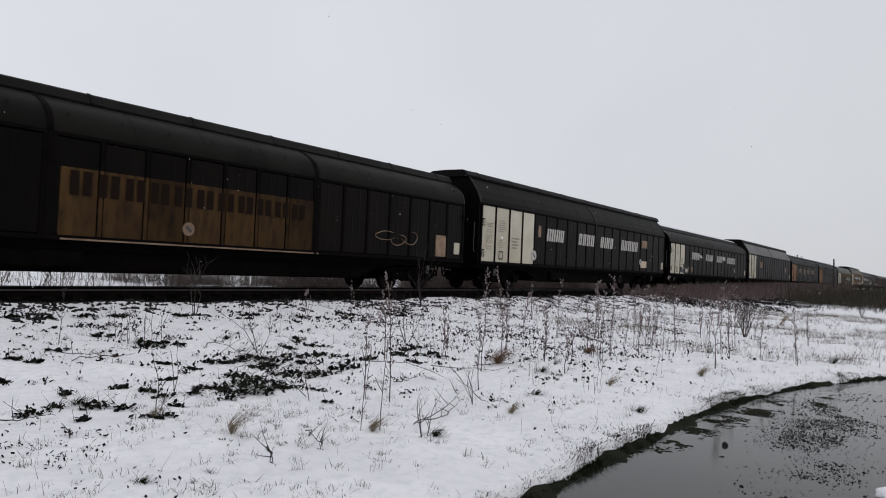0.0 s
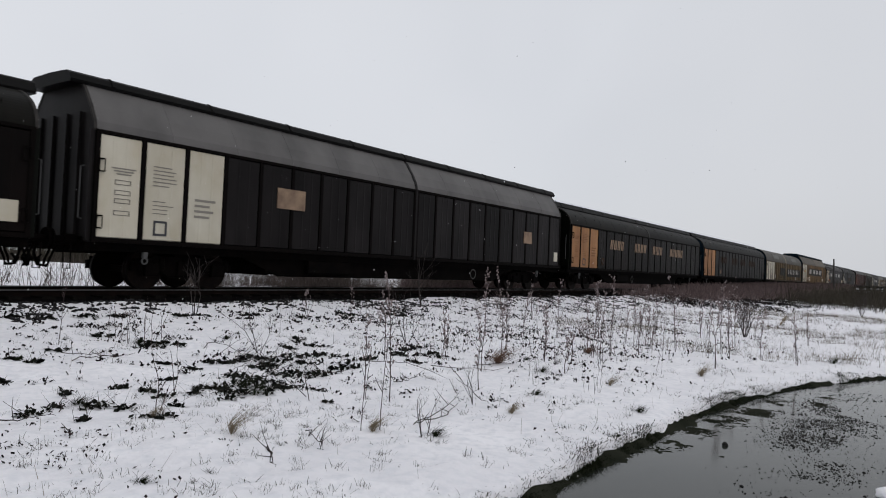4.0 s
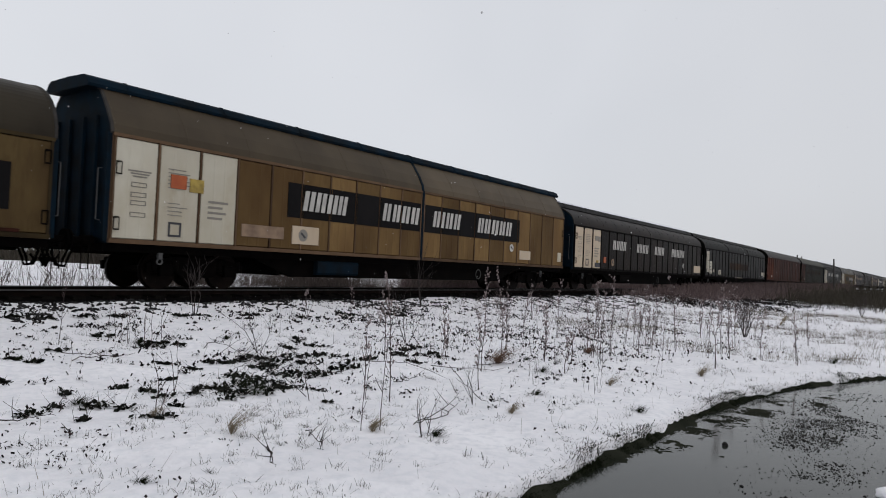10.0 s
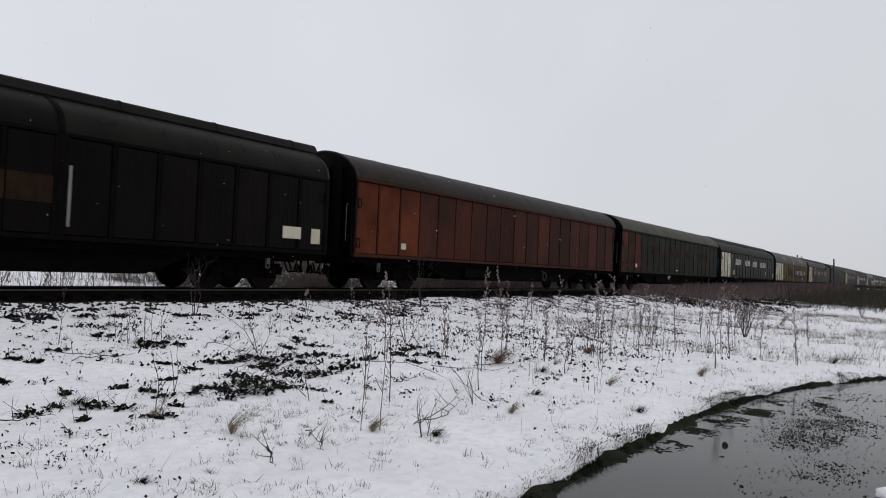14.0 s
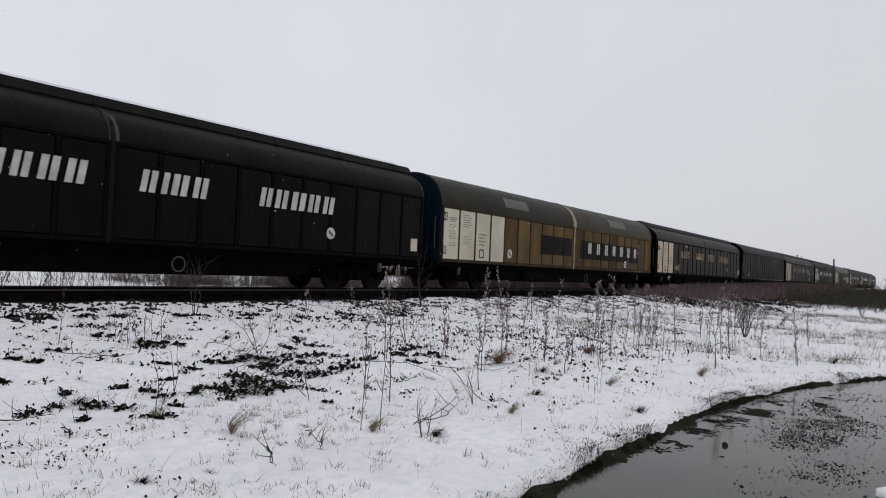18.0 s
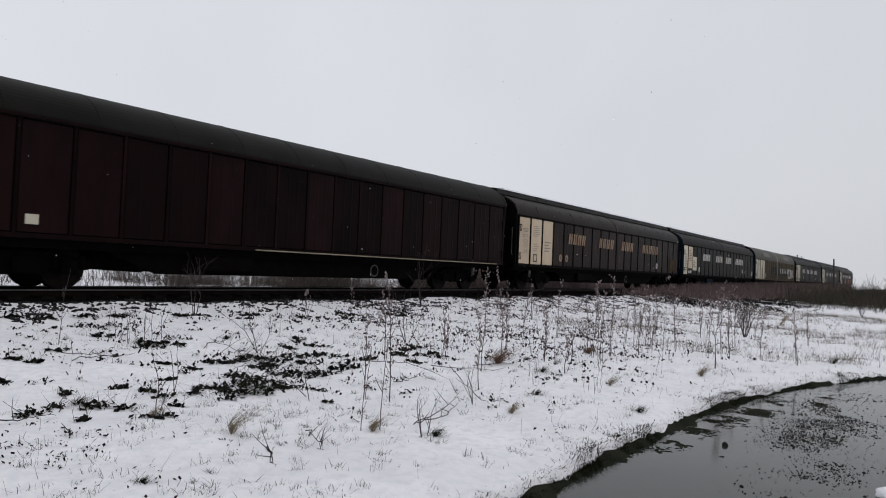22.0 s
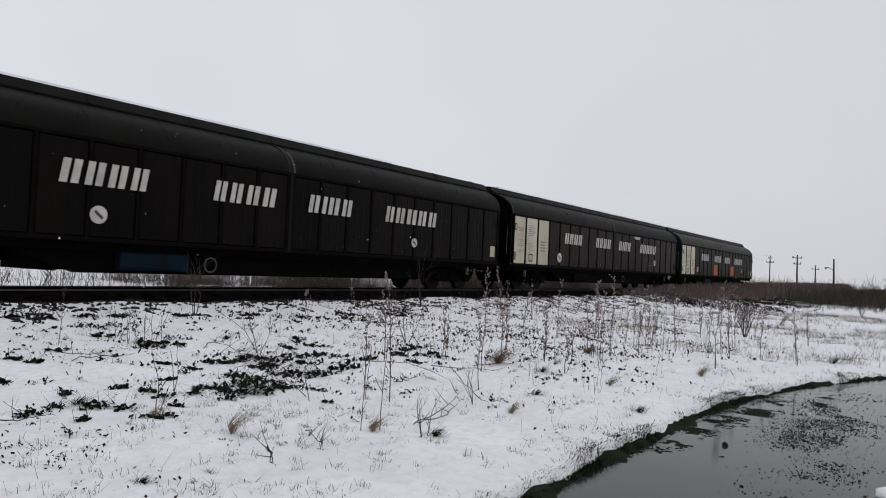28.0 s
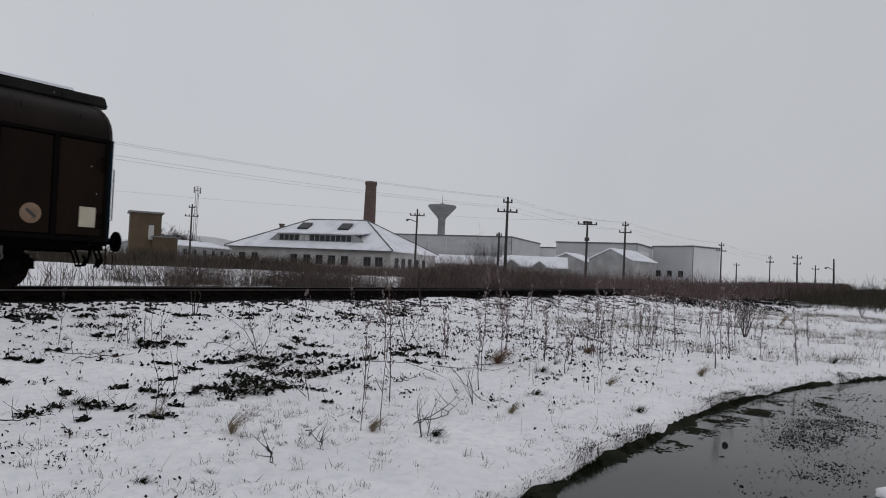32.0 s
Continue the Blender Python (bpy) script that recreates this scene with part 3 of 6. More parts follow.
WORDS = [(5.45, 0.40), (5.97, 0.38), (6.47, 0.38), (6.98, 0.36), (9.12, 0.34), (9.60, 0.34), (10.10, 0.38), (10.63, 0.40), (12.26, 0.38), (12.78, 0.15), (13.03, 0.42), (13.60, 0.38),
         (15.60, 0.38), (16.11, 0.42), (16.68, 0.50), (17.30, 0.42), (17.88, 0.42)]
WORDS_BOLD = [(6.1, 0.40), (6.57, 0.38), (7.03, 0.38), (7.47, 0.34), (9.5, 0.36), (9.98, 0.36), (10.46, 0.38), (10.95, 0.40), (12.2, 0.38), (12.7, 0.16), (12.97, 0.40), (13.48, 0.38),
              (15.1, 0.38), (15.58, 0.40), (16.12, 0.48), (16.72, 0.40), (17.24, 0.40)]


def letter_spots(key):
    """Places and sizes of the letter-sized blocks: x, width, z0, z1, slant."""
    if key == "slanted":
        return [(x, wide, 2.20, 2.70, 0.08) for x, wide in WORDS]
    if key == "bold":
        return [(x, wide, 2.16, 2.72, 0.09) for x, wide in WORDS_BOLD]
    if key == "spaced":
        return [(13.26 + i * 1.07, 0.38, 1.84, 2.38, 0.0) for i in range(7)]
    return [(8.2 + i * 0.60, 0.46, 1.96, 2.46 - 0.01 * i, 0.0) for i in range(11)]


def stencil_mesh(mat, step):
    """Bars of small print on the pale panels."""
    r = random.Random(3)
    rows = []
    for i, z in enumerate((2.62, 2.56, 2.50)):
        rows.append((0.36 + 0.06 * i, 0.92 - 0.05 * i, z, z + 0.03, 0))
    for z in (2.28, 2.06, 1.88, 1.62):
        rows += [(0.45, 0.82, z, z + 0.018, 0), (0.45, 0.82, z + 0.09, z + 0.108, 0), (0.45, 0.468, z, z + 0.1, 0), (0.8, 0.82, z, z + 0.1, 0)]
    x = 0.12 + step
    for i in range(6):
        rows.append((x + 0.12, x + 0.5 + 0.35 * r.random(), 2.78 - 0.085 * i, 2.805 - 0.085 * i, 0))
    for i in range(4):
        rows.append((x + 0.14, x + 0.45 + 0.25 * r.random(), 2.0 - 0.09 * i, 2.02 - 0.09 * i, 0))
    x += step
    for i in range(4):
        rows.append((x + 0.12, x + 0.4 + 0.3 * r.random(), 2.12 - 0.13 * i, 2.175 - 0.13 * i, 0))
    return bars(rows, -HALF - 0.0245, mat, "stencil_text")


def ring_mesh(r, inner, mat, name, y=-HALF - 0.036):
    return Geo().disc(0, y - 0.006, y, 0, r, 24, inner).mesh(name, mat)


def make_wagon(spec, at):
    """One covered wagon, its front end at x = 0, the near side towards -y, z = 0 on the rail head."""
    sh = SHAPES[spec["shape"]]
    length, eave, arc = sh["length"], sh["eave"], sh["arc"]
    w = thing("freight_wagon", at, spec["label"], "freight wagon", "wagons of the goods train")
    wall, roof, floor_z = spec["wall"], spec["roof"], 1.03
    shape = spec["shape"]
    mid = length / 2
    seam = spec.get("seam", 0.045)
    if shape == "three":
        cuts = [GAP, 7.78, 15.12, length - GAP]
    elif shape == "old":
        cuts = [GAP, length - GAP]
    else:
        cuts = [GAP, mid, length - GAP]
    index, worn = 0, random.Random(spec["label"])
    pale, pale_count = spec.get("pale", (None, 0))
    doors = []
    for a, b in zip(cuts[:-1], cuts[1:]):
        a, b = a + 0.04, b - 0.04
        count = round((b - a) / 1.085)
        step = (b - a) / count
        name = "side_wall" if shape == "old" else "sliding_door"
        door = sliding_wall(name, a, b - a, floor_z, eave, count, -1, spec["rib"], seam, w)
        doors.append((door, a, step, count))
        for i in range(count):
            mat = pale if index < pale_count else wall
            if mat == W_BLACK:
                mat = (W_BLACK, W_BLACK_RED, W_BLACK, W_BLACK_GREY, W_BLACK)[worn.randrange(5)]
            if "pick" in spec and index in spec["pick"]:
                mat = spec["pick"][index]
            p = part("panel", shared(("panel", round(step, 3), eave, mat.name, seam), lambda: panel_mesh(step, floor_z, eave, mat, seam)), None, door,
                     "pale painted panel" if index < pale_count else "")
            p.location.x = i * step
            index += 1
        sliding_wall(name, a, b - a, floor_z, eave, count, 1, spec["rib"], seam, w)
        part("roof_section", shared(("roof", shape, round(a, 2), roof.name), lambda: roof_mesh(arc, a, b, roof)), None, w)
    for x in cuts[1:-1]:
        g = Geo()
        g.box(x - 0.05, x + 0.05, -HALF - 0.045, -HALF + 0.06, floor_z, eave)
        line = [(-y * 1.012, z + 0.018) for y, z in arc] + [(y * 1.012, z + 0.018) for y, z in arc[-2::-1]]
        g.prism(line + [(y * 0.95, z - 0.05) for y, z in line][::-1], x - 0.06, x + 0.06)
        part("door_post", shared(("post", shape, x, spec["post"].name), lambda: g.mesh("door_post", spec["post"])), None, w)
    if shape in ("low_cap", "three"):
        g = Geo()
        for i in range(19):
            x = 1.2 + (length - 2.4) * i / 18
            g.tube([(x, -1.36, 3.57), (x - 0.01, -1.34, 3.63), (x + 0.03, -1.30, 3.66)], 0.010, 4)
        tagged(part("roof_hooks", shared(("hooks", length), lambda: g.mesh("roof_hooks", M_RIB)), None, w), kind="stuff")
    if sh["cap"]:
        part("roof_cap", shared(("cap", shape, spec["cap"].name), lambda: cap_mesh(sh["cap"], length, spec["cap"])), None, w)
    if shape == "old":
        part("eave_trim", shared(("trim", spec["rib"].name), lambda: Geo().box(GAP, length - GAP, -1.535, -1.48, 3.36, 3.42).box(GAP, length - GAP, 1.48, 1.535, 3.36, 3.42).mesh("eave_trim", spec["rib"])), None, w)
    for x, o in ((GAP, -1), (length - GAP, 1)):
        line = [(-y * 1.008, z + 0.012) for y, z in arc] + [(y * 1.008, z + 0.012) for y, z in arc[-2::-1]]
        part("roof_hoop", shared(("hoop", shape, o), lambda: Geo().prism(line + [(y * 0.975, z - 0.045) for y, z in line][::-1], x - 0.05 * o, x + 0.012 * o).mesh("roof_hoop", M_ROOF_HOOP)), None, w)
        part("end_wall", shared(("end", shape, o, spec["end"].name), lambda: end_mesh(arc, x, o, spec["end"])), None, w)
        for y in (-1.36, -0.85, -0.3, 0.3, 0.85, 1.36):
            tall = eave if abs(y) > 1.2 else 3.8
            part("end_post", shared(("end_post", tall, spec["end"].name), lambda: Geo().box(-0.03, 0.03, -0.05, 0.05, 1.05, tall).mesh("end_post", spec["end"])), None, w).location = (x + 0.03 * o, y, 0)
        hr = part("handrail", shared(("rail", o), lambda: Geo().tube([(0.04 * o, -1.28, 1.5), (0.12 * o, -1.28, 1.52), (0.12 * o, -1.28, 2.6), (0.04 * o, -1.28, 2.62)], 0.014, 6).mesh("handrail", M_STEEL_GREY)), None, w)
        hr.location.x = x + 0.05 * o
    part("underframe", shared(("frame", length), lambda: frame_mesh(length)), None, w)
    for x in (3.15, length - 3.15):
        bogie = part("bogie", shared("bogie", bogie_mesh), None, w)
        bogie.location.x = x
        for dx in (-0.9, 0.9):
            wheel = part("wheelset", shared("wheelset", wheelset_mesh), None, bogie)
            wheel.location = (dx, 0, 0.46)
            wheelsets[dx].append(wheel)
    for x, o in ((0, 1), (length, -1)):
        for y in (-0.875, 0.875):
            bu = part("buffer", shared(("buffer", o), lambda: buffer_mesh(o)), None, w)
            bu.location = (x, y, 1.06)
        co = part("coupling", shared(("coupling", o), lambda: coupling_mesh(o)), None, w)
        co.location.x = x
        for y in (-0.62, -0.42, 0.42, 0.62):
            part("brake_hose", shared(("hose", o, y), lambda: hose_mesh(o, y)), None, w).location.x = x
        part("step_iron", shared(("step", o), lambda: step_mesh(o)), None, w).location.x = x
    # fittings under the floor
    tank_mat = M_BLUE if spec.get("tank") else M_UNDER
    part("air_tank", shared(("tank", tank_mat.name), lambda: Geo().prism([(-1.36, 0.5), (-1.36, 0.8), (-1.31, 0.86), (-1.12, 0.86), (-1.12, 0.44), (-1.31, 0.44)], 0, 1.7).mesh("air_tank", tank_mat)), None, w).location.x = spec.get("tank") or 6.9
    part("brake_wheel", shared("brake_wheel", lambda: ring_mesh(0.19, 0.155, M_HOOP, "brake_wheel", -1.33)), None, w).location = (spec.get("wheel", 13.43), 0, 0.62)
    for x in (1.9, length - 2.6):
        part("tie_ring", shared("tie_ring", lambda: Geo().box(-0.05, 0.05, -1.38, -1.3, 0.72, 0.86).disc(0, -1.36, -1.33, 0.66, 0.08, 12, 0.05).mesh("tie_ring", M_STEEL_GREY)), None, w).location.x = x
    tail = spec.get("tail", M_WHITE)
    if shape not in ("round", "old") and tail:
        part("label_plate", shared(("label_plate", tail.name), lambda: Geo().slab(0, 0.34, -HALF - 0.016, -HALF - 0.031, 0, 0.42, 0.004).mesh("label_plate", tail)), None, w, "small data plate").location = (length - 1.18, 0, 1.32)
    first, a, step, count = doors[0]
    for z in (1.32, 2.52):
        part("door_handle", shared("handle", handle_mesh), None, first).location = (0.07, 0, z)
    last, _, lstep, lcount = doors[-1]
    for z in (1.32, 2.52):
        part("door_handle", shared("handle", handle_mesh), None, last).location = (lstep * lcount - 0.2, 0, z)
    if pale_count >= 3 and shape != "old":
        tagged(part("stencil_text", shared(("stencil", step, spec["print"].name), lambda: stencil_mesh(spec["print"], step)), None, w, "bars of small print"), kind="stuff").location.x = a
        icon = Geo()
        y = -HALF - 0.0245
        for x0, x1, z0, z1 in ((0, 0.34, 0, 0.05), (0, 0.34, 0.29, 0.34), (0, 0.05, 0.05, 0.29), (0.29, 0.34, 0.05, 0.29)):
            icon.box(x0, x1, y - 0.004, y, z0, z1)
        part("stencil_icon", shared("icon", lambda: icon.mesh("stencil_icon", M_PRINT)), None, w).location = (a + step * (spec.get("icon", 1)) + 0.3, 0, 1.24)
    if spec.get("words"):
        mat, key = spec["words"]
        for x, wide, z0, z1, lean in letter_spots(key):
            block = part("letter_block", shared(("letter", wide, z1 - z0, lean, mat.name), lambda: letter_mesh(wide, z1 - z0, lean, mat)), None, w)
            block.location = (x, 0, z0 + (0.06 if shape == "high_cap" else 0.0))
    for x, z, r, mat in spec.get("rings", ()):
        x += GAP
        part("round_mark", shared(("ring", r, mat.name), lambda: ring_mesh(r, 0.0, mat, "round_mark")), None, w).location = (x, 0, z)
        part("round_mark", shared(("bar", r), lambda: Geo().box(-r * 0.6, r * 0.6, -HALF - 0.047, -HALF - 0.042, -0.03, 0.03).mesh("round_mark", M_PRINT)), None, w).matrix_basis = pose(x, 0, z, 0, 40, 0)
    for name, x0, x1, z0, z1, mat in spec.get("plates", ()):
        x0, x1 = x0 + GAP, x1 + GAP
        out = 0.06 if name == "pale_sill" else 0.0
        part(name, Geo().slab(x0, x1, -HALF - 0.012, -HALF - 0.0405 - out, z0, z1, 0.003), mat, w)
    for x0, x1, z0, z1, n in spec.get("lines", ()):
        r = random.Random(int(x0 * 100))
        rows = [(x0 + GAP, x0 + GAP + (x1 - x0) * r.uniform(0.5, 1.0), z0 + (z1 - z0) * i / n, z0 + (z1 - z0) * (i + 0.35) / n, 0) for i in range(n)]
        tagged(part("print_lines", bars(rows, -HALF - 0.0415, M_PRINT, "print_lines"), None, w, "bars of small print"), kind="stuff")
    # painted bands, cut at the ribs
    for x0, x1, z0, z1, mat in spec.get("bands", ()):
        x0, x1 = x0 + GAP, x1 + GAP
        for _, a2, st, cn in doors:
            for i in range(cn):
                p0, p1 = max(x0, a2 + i * st + seam + 0.03), min(x1, a2 + (i + 1) * st - seam - 0.03)
                if p1 - p0 > 0.05:
                    part("painted_band", Geo().slab(p0, p1, -HALF - 0.010, -HALF - 0.0265, z0, z1, 0.002), mat, w)
                r0, r1 = a2 + (i + 1) * st - seam, a2 + (i + 1) * st + seam
                if i < cn - 1 and r0 > x0 and r1 < x1:
                    part("painted_rib", Geo().slab(r0, r1, -HALF - 0.030, -HALF - 0.0395, z0, z1, 0.002), mat, w)
    # patches laid on the curved roof
    for x0, x1, f0, f1, mat in spec.get("patches", ()):
        x0, x1 = x0 + GAP, x1 + GAP
        g = Geo()
        pts = [(-(arc[i][0] + (arc[i + 1][0] - arc[i][0]) * t), arc[i][1] + (arc[i + 1][1] - arc[i][1]) * t) for i in range(len(arc) - 1) for t in (0, 0.5)]
        n = len(pts)
        seg = pts[int(f0 * n):max(int(f1 * n), int(f0 * n) + 2)]
        line = [(y * 1.004 - 0.006, z + 0.014) for y, z in seg]
        g.prism(line + [(y + 0.03, z - 0.03) for y, z in line][::-1], x0, x1)
        part("roof_patch", g, mat, w, "pale mended patch on the roof")
    if spec.get("snowy"):
        a0, b0 = spec["snowy"]
        part("roof_snow", Geo().prism([(-0.475, 4.30), (-0.46, 4.345), (-0.40, 4.375), (-0.1, 4.385), (0.3, 4.37), (0.42, 4.32)], a0, b0), M_ROOF_SNOW, w, "thin strip of snow on the roof")
    for seed, (x0, x1, z0, z1), paint, blots, thick in spec.get("scrawls", ()):
        r = random.Random(seed)
        g = Geo()
        n = max(1, round((x1 - x0) / 0.55))
        for i in range(n):
            cx, cz = x0 + (x1 - x0) * (i + 0.5) / n, (z0 + z1) / 2 + r.uniform(-0.08, 0.08)
            a, b, ph, turn = (x1 - x0) / n * r.uniform(0.4, 0.75), (z1 - z0) * r.uniform(0.3, 0.5), r.uniform(0, 6.28), r.uniform(3.4, 5.6)
            u, v = r.uniform(0.1, 0.3), r.uniform(1.6, 2.6)
            path = [ph + turn * k / 28 for k in range(29)]
            pts = [(cx + a * (math.cos(q) + u * math.cos(v * q)), -HALF - 0.046, cz + b * (math.sin(q) + u * math.sin(v * q + i))) for q in path]
            g.tube(pts, [thick * (0.35 + 0.65 * math.sin(math.pi * (k + 0.5) / 29)) for k in range(29)], 4)
        for i in range(blots):
            cx, cz, q = x0 + (x1 - x0) * r.uniform(0.1, 0.6), z1 - (z1 - z0) * r.uniform(0.0, 0.3), r.uniform(0.08, 0.16)
            ring = [(cx + q * (1 + 0.35 * math.sin(3 * k + i)) * math.cos(k * 0.63), cz + q * 0.7 * (1 + 0.3 * math.cos(2 * k)) * math.sin(k * 0.63)) for k in range(10)]
            g.add([(x, -HALF - 0.040, z) for x, z in ring] + [(x, -HALF - 0.046, z) for x, z in ring], [tuple(range(10, 20))] + [(k, (k + 1) % 10, 10 + (k + 1) % 10, 10 + k) for k in range(10)])
        tagged(part("scrawl", g, paint, w, "loose painted scribble"), kind="stuff")
    return w


def small_marks(mat):
    return ((4.4, 1.52, 0.22, mat), (17.7, 1.66, 0.17, mat))


def word_wagon(label, wall=W_BLACK, roof=R_DARK, pale=(M_WHITE, 3), letters=M_LETTER, end=W_GREEN, shape="low_cap", cap=R_CAP, marks=True, **more):
    d = dict(shape=shape, label=label, wall=wall, roof=roof, pale=pale, words=(letters, "bold" if shape == "high_cap" else "slanted"), end=end, rib=M_RIB, post=W_GREY, cap=cap, print=M_PRINT_PALE)
    if shape == "high_cap":
        d["wheel"] = 15.5
    else:
        d["patches"] = ((10.98, 11.2, 0.0, 0.6, M_STRAP_DARK),)
    if shape == "low_cap":
        d["snowy"] = (0.9, 22.3)
    if marks:
        d["rings"] = small_marks(letters)
    d.update(more)
    return d


def band_wagon(label, **more):
    d = dict(shape="round", label=label, wall=W_OCHRE, roof=R_BROWN, pale=(M_WHITE, 4), words=(M_LETTER, "spaced"), end=M_BLUE, rib=W_OCHRE_DARK, seam=0.028, post=M_STRAP, cap=R_CAP,
             print=M_PRINT_PALE, bands=((7.6, 10.8, 1.62, 2.47, W_BAND), (11.8, 21.3, 1.55, 2.46, W_BAND)),
             patches=((4.2, 7.2, 0.25, 0.5, M_ROOF_PATCH), (15.2, 18.5, 0.25, 0.5, M_ROOF_PATCH), (10.95, 11.3, 0.0, 0.7, M_STRAP)), rings=((4.85, 1.5, 0.19, M_LETTER), (17.8, 1.45, 0.2, M_LETTER)),
             plates=(("lower_stripe", 11.9, 21.5, 1.13, 1.2, W_RUSTY),), scrawls=((5, (7.9, 12.3, 1.2, 1.85), M_SCRAWL, 4, 0.016),), icon=2)
    d.update(more)
    return d


def old_wagon(label, wall, pale, roof, **more):
    d = dict(shape="old", label=label, wall=wall, roof=roof, pale=pale, end=W_BLACK, rib=wall, seam=0.035, post=M_RIB, cap=R_CAP, print=M_PRINT_PALE)
    d.update(more)
    return d


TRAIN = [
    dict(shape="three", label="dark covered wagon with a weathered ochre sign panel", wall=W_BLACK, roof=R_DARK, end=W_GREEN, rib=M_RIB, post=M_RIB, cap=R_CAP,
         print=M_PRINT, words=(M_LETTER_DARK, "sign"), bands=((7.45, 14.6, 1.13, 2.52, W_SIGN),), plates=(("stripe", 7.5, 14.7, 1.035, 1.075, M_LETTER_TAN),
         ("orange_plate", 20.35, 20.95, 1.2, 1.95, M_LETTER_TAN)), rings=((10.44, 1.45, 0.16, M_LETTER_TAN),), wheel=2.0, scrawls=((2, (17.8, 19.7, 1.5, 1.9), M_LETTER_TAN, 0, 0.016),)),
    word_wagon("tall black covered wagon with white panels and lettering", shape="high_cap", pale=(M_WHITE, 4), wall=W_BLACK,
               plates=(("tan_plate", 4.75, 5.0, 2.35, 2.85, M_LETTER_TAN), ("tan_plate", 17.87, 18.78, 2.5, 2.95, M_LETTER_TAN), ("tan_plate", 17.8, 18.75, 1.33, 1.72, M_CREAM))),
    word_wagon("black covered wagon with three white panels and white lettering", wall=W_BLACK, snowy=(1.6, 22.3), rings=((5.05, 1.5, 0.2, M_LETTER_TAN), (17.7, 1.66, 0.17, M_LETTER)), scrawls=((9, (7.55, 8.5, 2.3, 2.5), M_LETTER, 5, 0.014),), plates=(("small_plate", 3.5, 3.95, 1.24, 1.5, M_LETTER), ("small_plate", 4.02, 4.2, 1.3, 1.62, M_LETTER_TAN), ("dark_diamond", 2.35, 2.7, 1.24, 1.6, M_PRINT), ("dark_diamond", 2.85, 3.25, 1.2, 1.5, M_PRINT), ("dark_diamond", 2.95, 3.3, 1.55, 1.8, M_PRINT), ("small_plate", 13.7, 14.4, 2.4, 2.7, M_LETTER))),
    word_wagon("tall grey covered wagon with white panels and no lettering", shape="high_cap", wall=W_GREY, roof=R_GREY, end=W_GREY,
               marks=False, words=None, plates=(("tan_plate", 5.0, 6.0, 2.2, 2.75, M_LETTER_TAN), ("tan_plate", 18.6, 19.3, 2.0, 2.5, M_LETTER_TAN))),
    word_wagon("black covered wagon with rusty orange panels and faded lettering", pale=(M_ORANGE, 3), letters=M_LETTER_TAN, print=M_PRINT_RUST, wheel=9.24, tail=None, rings=((3.95, 1.5, 0.2, M_LETTER_DIM),)),
    word_wagon("black covered wagon with orange panels and worn-off lettering", pale=(M_ORANGE, 3), letters=M_LETTER_DIM, print=M_PRINT_RUST, end=M_BLUE, tail=W_SIGN, rings=((5.0, 1.5, 0.18, M_LETTER_TAN),)),
    band_wagon("ochre covered wagon with white panels and a black band"),
    word_wagon("tall tan covered wagon with white panels and a black name band", shape="high_cap", wall=W_TAN, roof=R_TAN, end=M_BLUE, cap=M_BLUE, tank=6.9, rib=W_TAN_DARK, seam=0.022, post=M_BLUE,
               bands=((5.0, 17.84, 2.0, 2.95, W_BAND),), plates=(("dull_plate", 3.5, 4.9, 1.38, 1.7, M_LETTER_TAN), ("pale_plate", 5.2, 6.2, 1.28, 1.78, M_CREAM), ("pale_plate", 17.9, 18.85, 1.3, 1.68, M_CREAM),
               ("sticker", 1.45, 1.86, 2.36, 2.68, M_SIGNAL_ORANGE), ("sticker", 1.95, 2.33, 2.32, 2.64, M_YELLOW)), rings=((5.6, 1.53, 0.17, M_PRINT_PALE), (17.2, 1.75, 0.16, M_LETTER))),
    word_wagon("brown-black covered wagon with cream panels and white lettering", wall=W_UMBER, roof=R_UMBER, pale=(M_CREAM, 3), rings=((4.95, 1.5, 0.2, M_LETTER_TAN), (17.7, 1.66, 0.17, M_LETTER)), plates=(("orange_plate", 3.72, 4.02, 1.45, 1.75, M_SIGNAL_ORANGE), ("label_frame", 2.55, 2.9, 2.55, 2.8, M_PRINT_PALE), ("label_frame", 2.98, 3.2, 2.5, 2.78, M_PRINT_PALE), ("dark_blot", 2.6, 3.2, 1.2, 1.42, M_PRINT), ("yellow_blot", 2.8, 3.0, 1.42, 1.55, M_YELLOW), ("cream_plate", 20.3, 21.9, 1.25, 1.75, M_CREAM)), tail=None, end=M_BLUE),
    dict(shape="three", label="dark three-door covered wagon with white placards", wall=W_BLACK, roof=R_DARK, end=W_GREEN, rib=M_RIB, post=M_RIB, cap=R_CAP, print=M_PRINT,
         bands=((7.6, 14.5, 1.75, 2.3, W_SIGN_DIM),), plates=(("placard", 0.39, 1.07, 1.40, 2.97, M_WHITE), ("placard", 1.26, 1.92, 1.29, 2.23, M_WHITE), ("placard", 2.35, 2.62, 1.4, 1.62, M_WHITE),
         ("placard", 3.94, 4.7, 1.26, 1.62, M_WHITE), ("strip_plate", 10.2, 12.2, 1.05, 1.12, M_STRAP), ("placard", 20.45, 21.1, 1.42, 1.75, M_WHITE), ("latch_bar", 7.2, 7.26, 1.3, 2.2, M_STRAP), ("latch_bar", 14.72, 14.79, 1.3, 2.55, M_PATCH)), lines=((0.5, 0.9, 1.5, 2.85, 9), (1.33, 1.85, 1.35, 2.15, 7), (4.0, 4.6, 1.32, 1.56, 3))),
